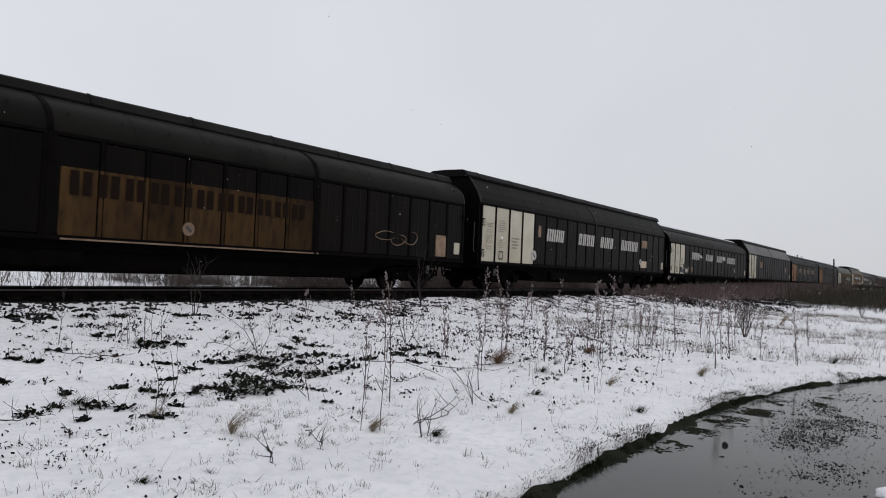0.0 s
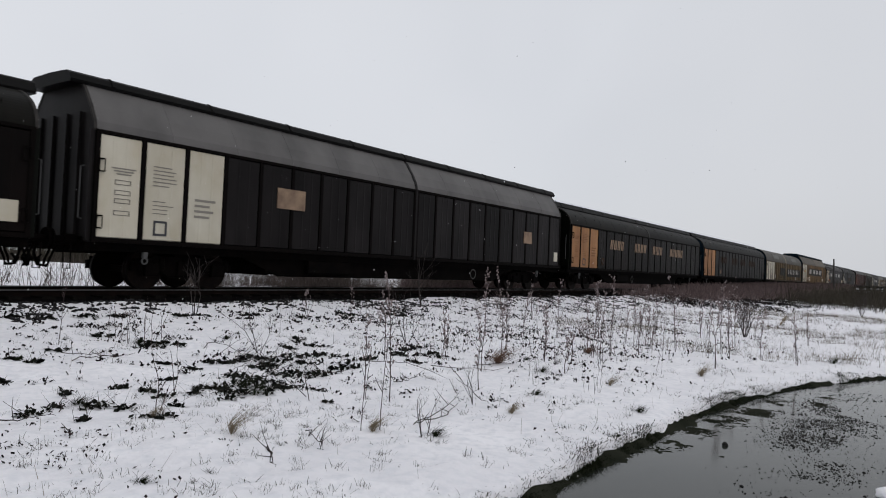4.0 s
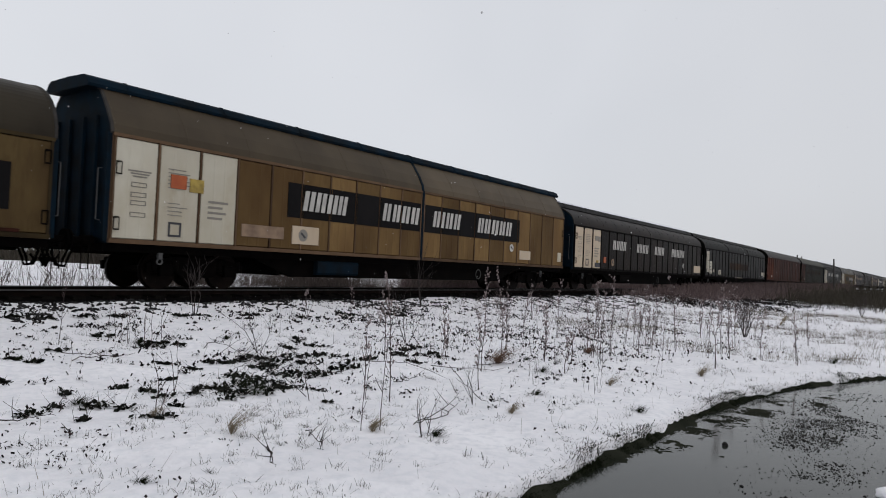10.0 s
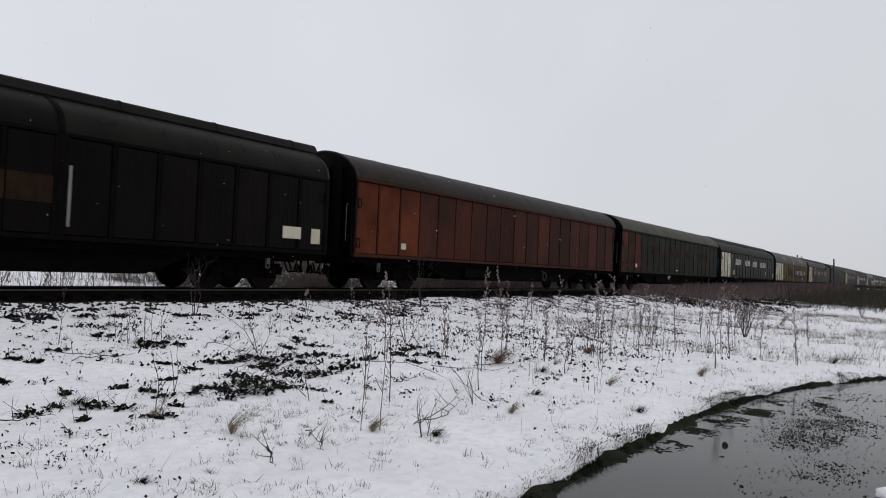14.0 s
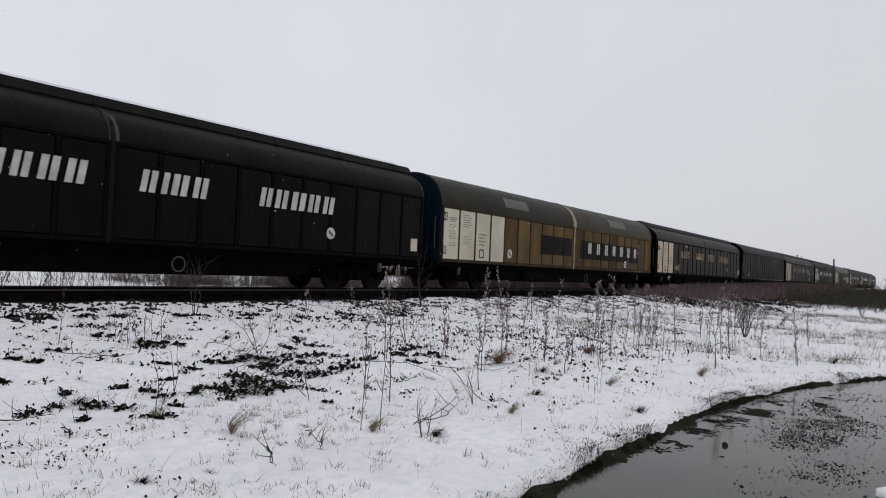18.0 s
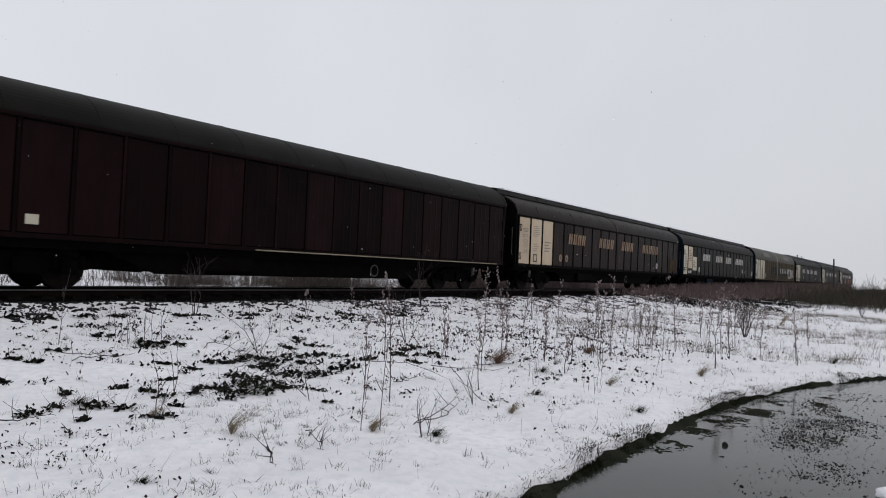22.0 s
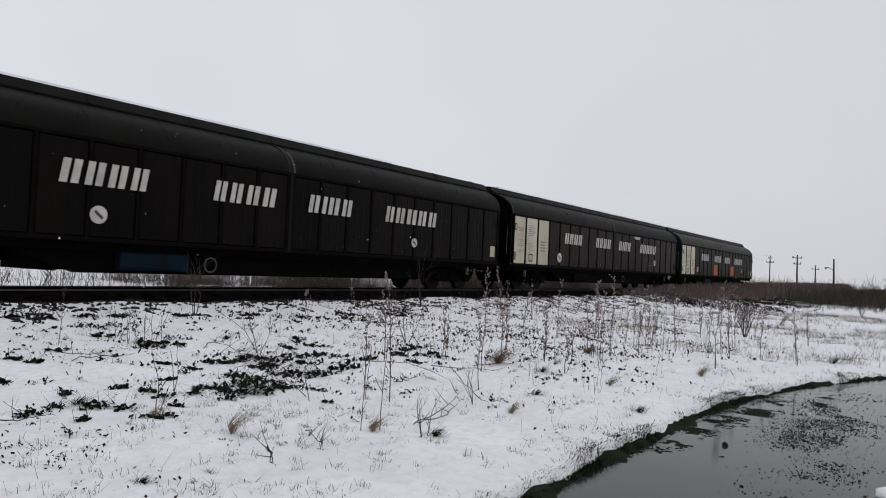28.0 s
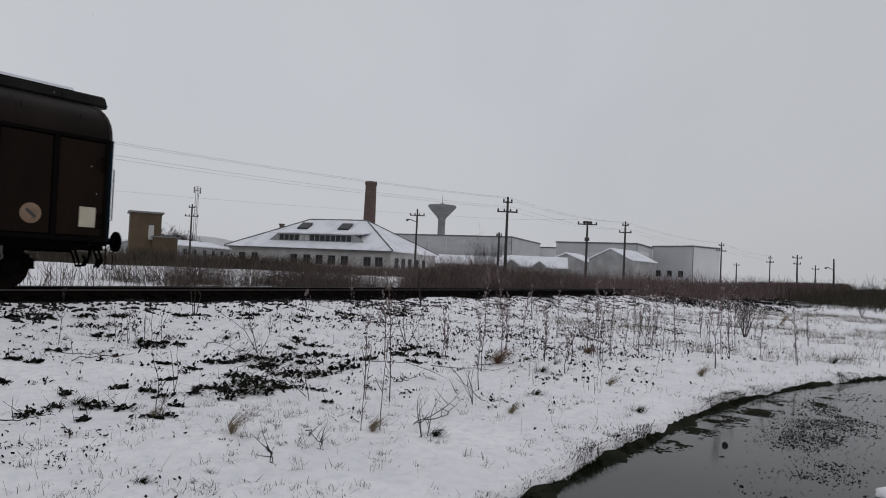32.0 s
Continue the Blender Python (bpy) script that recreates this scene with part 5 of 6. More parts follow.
         ((135.0, 33.0), 9.6, ((0.4, 0.5), (1.4, 0.9)), "wooden pole with crossarms"), ((180.6, 33.0), 9.3, ((0.4, 0.5), (1.4, 0.9)), "distant wooden pole with crossarms")]
for at, h, arms, label in POLES:
    power_pole(at, h, arms, label)
power_pole((67.3, 51.9), 9.2, ((0.6, 0.9),), "pole with a lamp and a switch box", lamp=True)
power_pole((62.7, 90.4), 10.0, ((0.3, 0.5), (1.6, 1.0)), "wooden pole beside the brick tower")
pp = power_pole((74.7, 33.0), 8.2, ((0.1, 1.1),), "stout pole with a switch gear frame")
part("switch_gear", Geo().box(-0.2, 0.2, -0.5, 0.5, 8.2, 8.45), M_INSULATOR, pp)
part("switch_box", Geo().box(-0.12, 0.12, -0.25, 0.25, 6.2, 6.6), M_INSULATOR, pp)
power_pole((64.4, 38.5), 6.2, ((0.2, 0.3),), "short bare wooden pole")
power_pole((156.1, 35.0), 6.6, ((0.3, 0.6),), "far small bare wooden pole")
power_pole((128.6, 19.3), 7.3, ((0.3, 0.8), (1.3, 0.6)), "far pole with two crossarms", lean=1.0)
power_pole((168.6, 21.8), 6.9, ((0.6, 0.8),), "far small bare wooden pole")
power_pole((119.3, 12.9), 6.4, (), "far leaning pole with a lamp", lamp=True, lean=2.0)
mast = thing("lattice_mast", (172.3, 245.6, 0), "slender lattice radio mast", "radio mast")
g = Geo()
for i in range(3):
    a = 2 * math.pi * i / 3
    g.tube([(0.9 * math.cos(a), 0.9 * math.sin(a), 0), (0.6 * math.cos(a), 0.6 * math.sin(a), 32)], 0.09, 4)
part("legs", g, M_CONCRETE, mast)
g = Geo()
for j in range(24):
    a, b = 2 * math.pi * j / 3, 2 * math.pi * (j + 1) / 3
    g.tube([(0.8 * math.cos(a), 0.8 * math.sin(a), j * 1.33), (0.8 * math.cos(b), 0.8 * math.sin(b), j * 1.33 + 1.33)], 0.05, 4)
part("bracing", g, M_CONCRETE, mast)
part("antennas", Geo().box(-1.6, -1.2, -0.2, 0.2, 29, 31.5).box(1.2, 1.6, -0.2, 0.2, 29, 31.5).box(-1.5, 1.5, -0.05, 0.05, 30, 30.2), M_CONCRETE, mast)


def wire(a, b, sag, radius=0.0065):
    pts = []
    for i in range(17):
        t = i / 16
        p = Vector(a).lerp(Vector(b), t)
        p.z -= sag * 4 * t * (1 - t)
        pts.append(p)
    ob = new("overhead_wire", Geo().tube(pts, radius, 4).mesh("overhead_wire", M_WIRE))
    return tagged(ob, "thin overhead power wire strung between poles", "wire", "overhead wires")


chain = [(8.0, 45.5, 9.3), (56.5, 33.0, 8.95), (86.5, 33.0, 9.25), (135.0, 33.0, 9.6), (180.6, 33.0, 9.3)]
for (ax, ay, az), (bx_, by_, bz_) in zip(chain[:-1], chain[1:]):
    for dy, dz in ((-0.8, -1.0), (-0.3, -0.1), (0.4, -0.1), (0.8, -1.0)):
        wire((ax, ay + dy, az + dz), (bx_, by_ + dy, bz_ + dz), 0.5)
wire((8.0, 82.0, 8.8), (67.3, 51.9, 8.6), 0.5)
wire((67.3, 51.9, 8.8), (73.2, 32.3, 8.4), 0.4)

# a far hangar behind the outbuildings; its pale grey paints in the haze
hangar = thing("distant_hangar", spot(-38, 232.0, 385.0), "faint grey hangar with a curved roof far off", "hangar")
arch = [(0, 0)] + [(30 - 30 * math.cos(math.pi * i / 14), 11.5 + 5.5 * math.sin(math.pi * i / 14)) for i in range(15)] + [(60, 0)]
part("shell", Geo().add([(y, 0, z) for y, z in arch] + [(y, 80, z) for y, z in arch], [tuple(range(len(arch)))[::-1], tuple(range(len(arch), 2 * len(arch)))] + [(i, i + 1, len(arch) + i + 1, len(arch) + i) for i in range(len(arch) - 1)]), M_HALL_HAZED_PALE, hangar)

# ---- what grows and lies about ----
def blades(name, xs, ys, zs, hs, width, lean, mat, label, category, kind="stuff", bend=0.0):
    """Thin upright slivers, one triangle pair each, at the given feet."""
    n = len(xs)
    a = arr.uniform(0, 2 * math.pi, n)
    b = arr.uniform(0, 2 * math.pi, n)
    l = np.abs(arr.normal(0, lean, n)) * hs
    w = np.asarray(width) * arr.uniform(0.6, 1.4, n)
    foot = np.stack([xs, ys, zs], -1)
    side = np.stack([np.cos(a) * w / 2, np.sin(a) * w / 2, np.zeros(n)], -1)
    tip = foot + np.stack([np.cos(b) * l, np.sin(b) * l, hs], -1)
    v = np.stack([foot - side, foot + side, tip + side * 0.35, tip - side * 0.35], 1).reshape(-1, 3)
    f = np.arange(n * 4).reshape(n, 4)
    ob = new(name, raw_mesh(name, v, f, mat))
    return tagged(ob, label, category, kind=kind)


def crumbs(name, xs, ys, sizes, mat, label, category, flat=0.5, long=1.5, lift=0.0):
    """Small irregular pieces lying on the ground: squashed, turned octahedra."""
    n = len(xs)
    zs = ground_z(xs, ys) + lift
    base = np.array([(1, 0, 0), (-1, 0, 0), (0, 1, 0), (0, -1, 0), (0, 0, 1), (0, 0, -1)], float)
    tri = np.array([(0, 2, 4), (2, 1, 4), (1, 3, 4), (3, 0, 4), (2, 0, 5), (1, 2, 5), (3, 1, 5), (0, 3, 5)])
    a = arr.uniform(0, 2 * math.pi, n)
    jit = arr.uniform(0.6, 1.3, (n, 6, 1))
    p = base[None] * jit
    p = p * np.array([long, 1.0, flat])[None, None] * sizes[:, None, None]
    c, s = np.cos(a)[:, None], np.sin(a)[:, None]
    v = np.stack([p[..., 0] * c - p[..., 1] * s, p[..., 0] * s + p[..., 1] * c, p[..., 2]], -1) + np.stack([xs, ys, zs], -1)[:, None]
    f = (tri[None] + (np.arange(n) * 6)[:, None, None]).reshape(-1, 3)
    return tagged(new(name, raw_mesh(name, v.reshape(-1, 3), f, mat)), label, category, kind="stuff")


def leaves(name, xs, ys, hs, sizes, mat, label, category, tilt=0.6):
    """Small folded leaves, two triangles each, a little above the ground."""
    n = len(xs)
    zs = ground_z(xs, ys) + hs
    a = arr.uniform(0, 2 * math.pi, n)
    up = arr.normal(0, tilt, n)
    d = np.stack([np.cos(a) * np.cos(up), np.sin(a) * np.cos(up), np.sin(up)], -1) * sizes[:, None]
    s = np.stack([-np.sin(a), np.cos(a), arr.normal(0, 0.5, n)], -1) * (sizes * 0.30)[:, None]
    foot = np.stack([xs, ys, zs], -1)
    v = np.stack([foot - d * 0.5, foot + s, foot + d * 0.5, foot - s], 1).reshape(-1, 3)
    return tagged(new(name, raw_mesh(name, v, np.arange(n * 4).reshape(n, 4), mat)), label, category, kind="stuff")


def pick(n, x0, x1, y0, y1, weight):
    """n places in a rectangle, taken with the given weight (0 to 1)."""
    xs, ys = [], []
    while len(xs) < n:
        x, y = arr.uniform(x0, x1, n * 3), arr.uniform(y0, y1, n * 3)
        keep = arr.uniform(0, 1, n * 3) < weight(x, y)
        xs += list(x[keep])
        ys += list(y[keep])
    return np.array(xs[:n]), np.array(ys[:n])


def clumpy(x, y, s, seed):
    return np.clip(lattice(x, y, 2.0 / s, seed) * 0.8 + lattice(x, y, 0.9 / s, seed + 1) * 0.7 + 0.25, 0, 1)


def clumps(n, x0, x1, y0, y1, weight, each, radius):
    """Places gathered in small clumps."""
    cx, cy = pick(n, x0, x1, y0, y1, weight)
    k = arr.integers(each[0], each[1] + 1, n)
    rr = radius * arr.uniform(0.4, 1.6, n)
    a = np.repeat(arr.uniform(0, math.pi, n), k)
    xs, ys, rr = np.repeat(cx, k), np.repeat(cy, k), np.repeat(rr, k)
    u, v = arr.normal(0, 1.35, len(xs)) * rr, arr.normal(0, 0.6, len(xs)) * rr
    return xs + u * np.cos(a) - v * np.sin(a), ys + u * np.sin(a) + v * np.cos(a)


# bramble clumps showing through the snow: place and spread of each
BRAMBLES = [(6.32, 8.37, 0.12), (6.62, 8.38, 0.12), (6.95, 8.5, 0.11), (6.86, 7.92, 0.13), (7.89, 8.32, 0.12), (5.93, 7.30, 0.13), (6.38, 7.13, 0.14), (5.99, 6.8, 0.15), (5.07, 6.64, 0.06),
            (5.3, 6.48, 0.16), (4.85, 6.24, 0.11), (5.15, 6.42, 0.11), (5.68, 6.64, 0.14), (6.62, 7.24, 0.11), (3.52, 8.2, 0.07), (4.05, 9.41, 0.06), (3.75, 7.3, 0.045), (3.42, 6.85, 0.05),
            (3.62, 6.76, 0.065), (3.75, 6.72, 0.055), (3.06, 6.78, 0.05), (3.22, 6.82, 0.045), (3.36, 6.25, 0.05), (4.31, 7.32, 0.055), (4.46, 6.75, 0.08), (4.36, 6.30, 0.045), (3.95, 6.55, 0.055),
            (5.5, 12.5, 0.08), (6.52, 12.3, 0.09), (6.16, 9.96, 0.12), (6.36, 9.93, 0.07), (6.64, 9.81, 0.09), (5.52, 8.45, 0.05), (5.68, 7.98, 0.05), (5.0, 7.45, 0.05), (4.75, 6.55, 0.055),
            (6.5, 7.6, 0.08), (5.5, 6.55, 0.10), (7.2, 8.1, 0.10), (5.05, 6.3, 0.09), (6.75, 6.9, 0.08), (8.9, 9.5, 0.08), (8.2, 9.0, 0.07)]
BRAMBLES_B = [(7.06, 6.99, 0.09), (7.68, 7.02, 0.10), (8.35, 7.26, 0.11), (9.9, 7.6, 0.13), (9.3, 7.4, 0.10), (6.01, 6.02, 0.07), (8.27, 8.13, 0.10), (8.87, 8.94, 0.10), (7.37, 7.65, 0.09), (9.66, 7.0, 0.09), (8.78, 6.6, 0.07),
              (5.73, 6.3, 0.08), (5.45, 6.25, 0.07), (4.89, 6.75, 0.05), (4.41, 7.07, 0.04), (4.2, 9.09, 0.04), (4.93, 10.04, 0.05), (5.9, 12.3, 0.06), (7.11, 12.2, 0.10), (6.0, 10.75, 0.06), (8.3, 12.2, 0.09),
              (8.75, 12.1, 0.10), (9.9, 12.1, 0.10), (11.4, 12.1, 0.11), (12.76, 12.0, 0.14), (15.42, 12.3, 0.15), (3.86, 6.0, 0.075), (4.0, 5.92, 0.04), (5.51, 5.38, 0.03), (14.29, 11.5, 0.13)]
xs, ys, hs = [], [], []
for cx, cy, r in BRAMBLES + BRAMBLES_B:
    for k in range(3):
        # each clump is a few uneven bunches
        bx0, by0, q = cx + arr.normal(0, r * 1.0), cy + arr.normal(0, r * 1.0), r * arr.uniform(0.4, 1.0)
        n = int(9 + 150 * q)
        xs += list(arr.normal(bx0, q, n))
        ys += list(arr.normal(by0, q, n))
        hs += list(arr.uniform(0.0, 0.02 + 0.17 * q, n))
xs, ys, hs = np.array(xs), np.array(ys), np.array(hs)
leaves("bramble_leaves", xs, ys, hs, arr.uniform(0.02, 0.10, len(xs)) * np.clip(np.hypot(xs, ys) / 9, 0.75, 1.3), M_LEAF, "dark evergreen bramble leaves showing through the snow", "leaves", 0.5)
k = arr.integers(0, len(xs), 420)
blades("bramble_stems", xs[k], ys[k], ground_z(xs[k], ys[k]) - 0.01, arr.uniform(0.05, 0.22, len(k)), 0.006, 1.3, M_GRASS_DARK, "thin dark bramble stems among the leaves", "stems")
# small dark clods and dead leaves on the open snow
xs, ys = clumps(560, 1.5, 13, 3.0, 13, lambda x, y: np.where(y > road_edge(x) + 0.6, 0.16 + 0.84 * np.clip(clumpy(x, y, 1.5, 9.0) * 2 - 0.9, 0, 1), 0) * np.interp(x - 0.25 * y, [0, 2.5, 7], [1, 0.9, 0.35]) * np.interp(y, [3, 6, 8], [0.3, 0.7, 1]), (2, 11), 0.06)
leaves("fallen_leaves", xs, ys, arr.uniform(0.0, 0.04, len(xs)), arr.uniform(0.014, 0.058, len(xs)) * np.clip(np.hypot(xs, ys) / 8, 0.7, 1.4), M_LITTER, "small dark dead leaves lying on the snow", "leaves", 0.7)
# leaf litter and stems poking out all over the bank, thicker towards the track
xs, ys = clumps(2300, 2.0, 48, 2.6, 14.0, lambda x, y: np.where(y > road_edge(x) + 0.3, np.clip(0.05 + 0.20 * np.clip((y - 8.0) / 5, 0, 1) ** 1.3 + 0.42 * np.clip((x - 9) / 6, 0, 1) * np.clip((y - 3.5) / 4, 0, 1) * np.interp(x, [18, 34], [1, 0.3]) + 0.75 * blob(x, y, 14.5, 7.3, 3.5, 2.0), 0, 1), 0)
                * np.clip(clumpy(x, y, 2.0, 4.0) * 1.8, 0.15, 1), (2, 7), 0.09)
leaves("leaf_litter", xs, ys, arr.uniform(0.0, 0.06, len(xs)), arr.uniform(0.025, 0.072, len(xs)) * np.clip(np.hypot(xs, ys) / 12, 0.7, 1.15), M_LITTER, "dead leaves and stems poking out of thin snow", "leaf litter", 0.95)
xs, ys = clumps(1150, 2.0, 70, 11.2, 14.35, lambda x, y: np.clip(0.10 + 0.9 * ((y - 11.2) / 3.1) ** 2, 0, 1), (3, 10), 0.10)
keep = (ys > 10.8) & (ys < 14.4)
xs, ys = xs[keep], ys[keep]
crumbs("ballast_stones", xs, ys, arr.uniform(0.016, 0.05, len(xs)), M_STONE, "dark ballast stones showing through the snow of the bank", "stones", 0.8, 1.3, 0.008)
xs, ys = clumps(1500, 38, 88, 6.5, 13.8, lambda x, y: np.clip((y - 6.5) / 5, 0.1, 1) * np.clip(clumpy(x, y, 0.7, 6.0) * 1.8, 0.2, 1), (3, 10), 0.16)
leaves("bank_litter", xs, ys, arr.uniform(0.0, 0.16, len(xs)), arr.uniform(0.05, 0.16, len(xs)), M_LITTER, "dead leaves and stems on the far bank", "leaf litter", 0.95)
# thin upright stems in loose stands over the slope
xs, ys = clumps(150, 8.5, 30, 3.2, 13.5, lambda x, y: np.clip(0.5 * blob(x, y, 10.5, 6.5, 2.5, 1.8) + blob(x, y, 13.5, 5.6, 1.8, 1.2) + 0.8 * blob(x, y, 16, 4, 2, 1.2) + 0.25 * (y > 8) + 0.1, 0, 1) * (y > road_edge(x) + 0.8), (2, 9), 0.14)
blades("weed_stems", xs, ys, ground_z(xs, ys) - 0.01, arr.uniform(0.08, 0.6, len(xs)), 0.006, 0.35, M_STALK, "thin dry weed stems standing in the snow", "weeds")
# grass blades through the snow
xs, ys = clumps(1050, 1.8, 30, 1.2, 12.0, lambda x, y: np.where(y > road_edge(x) + 0.05, 0.08 + 0.92 * np.clip(clumpy(x, y, 1.5, 2.0) * 2.2 - 0.9, 0, 1), 0), (4, 16), 0.045)
blades("snow_grass", xs, ys, ground_z(xs, ys) - 0.01, arr.uniform(0.015, 0.075, len(xs)), 0.0045, 0.8, M_GRASS_DARK, "thin dark grass blades sticking out of the snow", "grass")
xs, ys = pick(1500, 1.8, 32, 1.2, 12.0, lambda x, y: np.where(y > road_edge(x) + 0.1, 0.2 + 0.8 * np.clip(clumpy(x, y, 1.7, 2.0) * 2.6 - 1.2, 0, 1), 0))
blades("dry_grass", xs, ys, ground_z(xs, ys) - 0.01, arr.uniform(0.04, 0.16, len(xs)), 0.004, 0.6, M_GRASS, "thin dry grass stems sticking out of the snow", "grass")
xs, ys = clumps(280, 1.4, 8, 2.7, 7.0, lambda x, y: np.where(y > road_edge(x) + 0.1, 0.25 + 0.75 * np.clip(clumpy(x, y, 1.2, 12.0) * 2 - 0.6, 0, 1), 0), (5, 30), 0.04)
blades("short_grass", xs, ys, ground_z(xs, ys) - 0.008, arr.uniform(0.01, 0.06, len(xs)), 0.004, 1.0, M_GRASS_DARK, "short withered grass in small clumps in snow", "grass")
# pale withered grass in patches over the far part of the slope
xs, ys = clumps(900, 16, 48, 1.0, 10, lambda x, y: np.where(y > road_edge(x) + 0.3, np.clip(clumpy(x, y, 0.8, 14.0) * 1.9 - 0.55, 0.03, 1), 0), (5, 22), 0.16)
blades("slope_grass", xs, ys, ground_z(xs, ys) - 0.01, arr.uniform(0.04, 0.22, len(xs)), 0.007, 0.7, M_GRASS, "pale withered grass standing in patches in the snow", "grass")
# dark wet grass along the road's edge
n = 56000
xs = arr.uniform(2.5, 26, n)
thick = np.clip(0.55 + 0.6 * lattice(xs, 0 * xs, 0.8, 5) + 0.5 * lattice(xs, 0 * xs, 0.3, 8), 0.1, 1.4)
out = arr.uniform(0, 1, n) < 0.08
d = np.where(out, np.abs(arr.normal(0.1, 0.22, n)), arr.normal(-0.05, 0.055, n) + 0.05 * (thick - 0.6)) - 0.05 * lattice(xs, road_edge(xs), 0.9, 5) - 0.024 * lattice(xs, road_edge(xs), 0.33, 6)
keep = out & (thick > 0.75) | ~out & (arr.uniform(0, 1, n) < 0.25 + thick)
xs, d, thick = xs[keep], d[keep], thick[keep]
ys = road_edge(xs) + d
blades("edge_grass", xs, ys, np.maximum(ground_z(xs, ys), -0.042 + 0.045 * np.clip((d + 0.10) / 0.10, 0, 1)) - 0.006, arr.uniform(0.008, 0.038, len(xs)) * (0.5 + 0.6 * thick), 0.008, 1.5, M_GRASS_GREEN, "matted dark grass along the muddy road edge", "grass")
# gravel in the puddle
xs, ys = pick(7000, 4.5, 18, -3.5, 2.4, lambda x, y: np.clip(blob(x, y, 8.6, 0.95, 1.8, 0.5) + 1.5 * blob(x, y, 8.9, 1.15, 0.5, 0.18) + 0.5 * blob(x, y, 10.5, 1.2, 1.8, 0.5) + 0.35 * blob(x, y, 6.6, 0.9, 1.0, 0.3) + 0.3 * blob(x, y, 12, 0.6, 3, 0.7) + 0.01, 0, 1) ** 1.5 * np.clip(clumpy(x, y, 3.0, 7.0) * 1.6, 0.08, 1) * (y < road_edge(x) - 0.25))
ob = crumbs("gravel", xs, ys, np.clip(arr.lognormal(-5.5, 0.55, len(xs)), 0.0015, 0.02), M_GRAVEL, "small dark gravel standing out of the puddle", "gravel", 0.7, 1.2, 0.041)
xs, ys = pick(2600, 6.5, 13, 0.8, 2.4, lambda x, y: np.clip(blob(x, y, 8.3, 2.2, 1.0, 0.13) + blob(x, y, 10.1, 1.88, 0.8, 0.14) + 0.6 * blob(x, y, 11.6, 1.35, 0.9, 0.1) + 0.5 * blob(x, y, 7.4, 2.15, 0.5, 0.1), 0, 1) * np.clip(lattice(x, y, 0.22, 3) * 2, 0, 1) * (y < road_edge(x) - 0.04))
crumbs("mud_clods", xs, ys, arr.uniform(0.008, 0.026, len(xs)), M_MUD, "flat dark clods of mud in shallow water", "mud", 0.25, 2.0, 0.038)
for x, y, r in ((7.57, 1.75, 0.024),):
    st = thing("stone", (x, y, -0.02), "single dark stone in the puddle", "stone")
    g = Geo().tube([(0, 0, -0.02), (0.002, 0, 0.0), (0, 0.003, 0.018), (0.002, 0, 0.03), (0, 0, 0.036)], [r, r * 1.25, r * 1.2, r * 0.8, r * 0.25], 9)
    part("stone_body", g, M_GRAVEL, st)
for x, y, s in ((9.15, 0.30, 0.11), (7.66, 0.24, 0.10), (6.75, 0.26, 0.13), (6.95, 0.0, 0.2)):
    bm = bmesh.new()
    bmesh.ops.create_icosphere(bm, subdivisions=3, radius=1.0)
    for v in bm.verts:
        k = 1 + 0.25 * noise.noise(v.co * 1.7 + Vector((x, y, 0)))
        v.co = Vector((v.co.x * s * 1.5 * k, v.co.y * s * k, max(v.co.z, -0.2) * s * 0.42 * k))
    me = bpy.data.meshes.new("snow_lump")
    bm.to_mesh(me)
    bm.free()
    me.materials.append(M_SNOW)
    me.shade_smooth()
    lump_ob = tagged(new("snow_lump", me), "rounded lump of leftover snow on the road", "snow lump", "snow lumps on the road")
    lump_ob.location = (x, y, -0.01)

# single dry weeds: a stem, side shoots and small seed heads
WEEDS = [(4.98, 4.15, 1.12), (6.28, 5.50, 0.96), (6.34, 5.16, 1.44), (8.40, 6.98, 1.07), (5.16, 10.44, 1.09), (5.92, 10.47, 0.58), (6.06, 10.53, 0.52), (6.09, 10.40, 0.49),
         (6.06, 10.15, 0.63), (6.05, 9.94, 0.54), (6.25, 10.04, 0.73), (6.50, 10.24, 0.59), (6.66, 10.23, 0.69), (9.26, 5.74, 1.52), (7.74, 4.84, 0.97), (10.52, 6.13, 1.53),
         (12.05, 6.94, 1.35), (11.10, 5.59, 1.01), (12.68, 5.37, 1.47), (13.20, 5.24, 1.53), (13.05, 5.39, 1.24), (13.51, 5.86, 1.07), (14.02, 4.97, 1.45), (15.46, 4.67, 1.64)]
WEEDS_B = [(13.12, 3.25, 1.26), (14.87, 3.58, 1.49), (16.34, 3.64, 1.76), (15.09, 3.47, 1.25), (19.63, 5.26, 0.99), (18.08, 5.98, 1.08), (15.51, 2.96, 1.02), (15.26, 2.25, 0.88),
           (14.96, 7.27, 1.28), (14.10, 7.69, 1.04), (12.81, 11.80, 0.84), (11.40, 11.90, 0.67), (4.05, 6.21, 0.70), (4.54, 6.65, 0.66), (4.87, 4.28, 0.40), (10.19, 4.78, 0.55), (21.15, 2.86, 0.78), (18.49, 9.82, 1.18)]


def dry_weed(x, y, h, r):
    z = float(ground_z(x, y))
    w = thing("dry_weed", (x, y, z - 0.01), "dry brown weed stalk with pale seed heads in snow", "weed", "dry weeds on the bank")
    g, heads = Geo(), Geo()
    bare = x < 5.6 or x < 7.2 and y > 9
    lean = Vector((r.uniform(-0.1, 0.1), r.uniform(-0.1, 0.1), 0))
    def axis_at(t):
        return Vector((lean.x * h * t * t + 0.012 * math.sin(t * 9 + x), lean.y * h * t * t + 0.012 * math.cos(t * 7 + y), h * t))
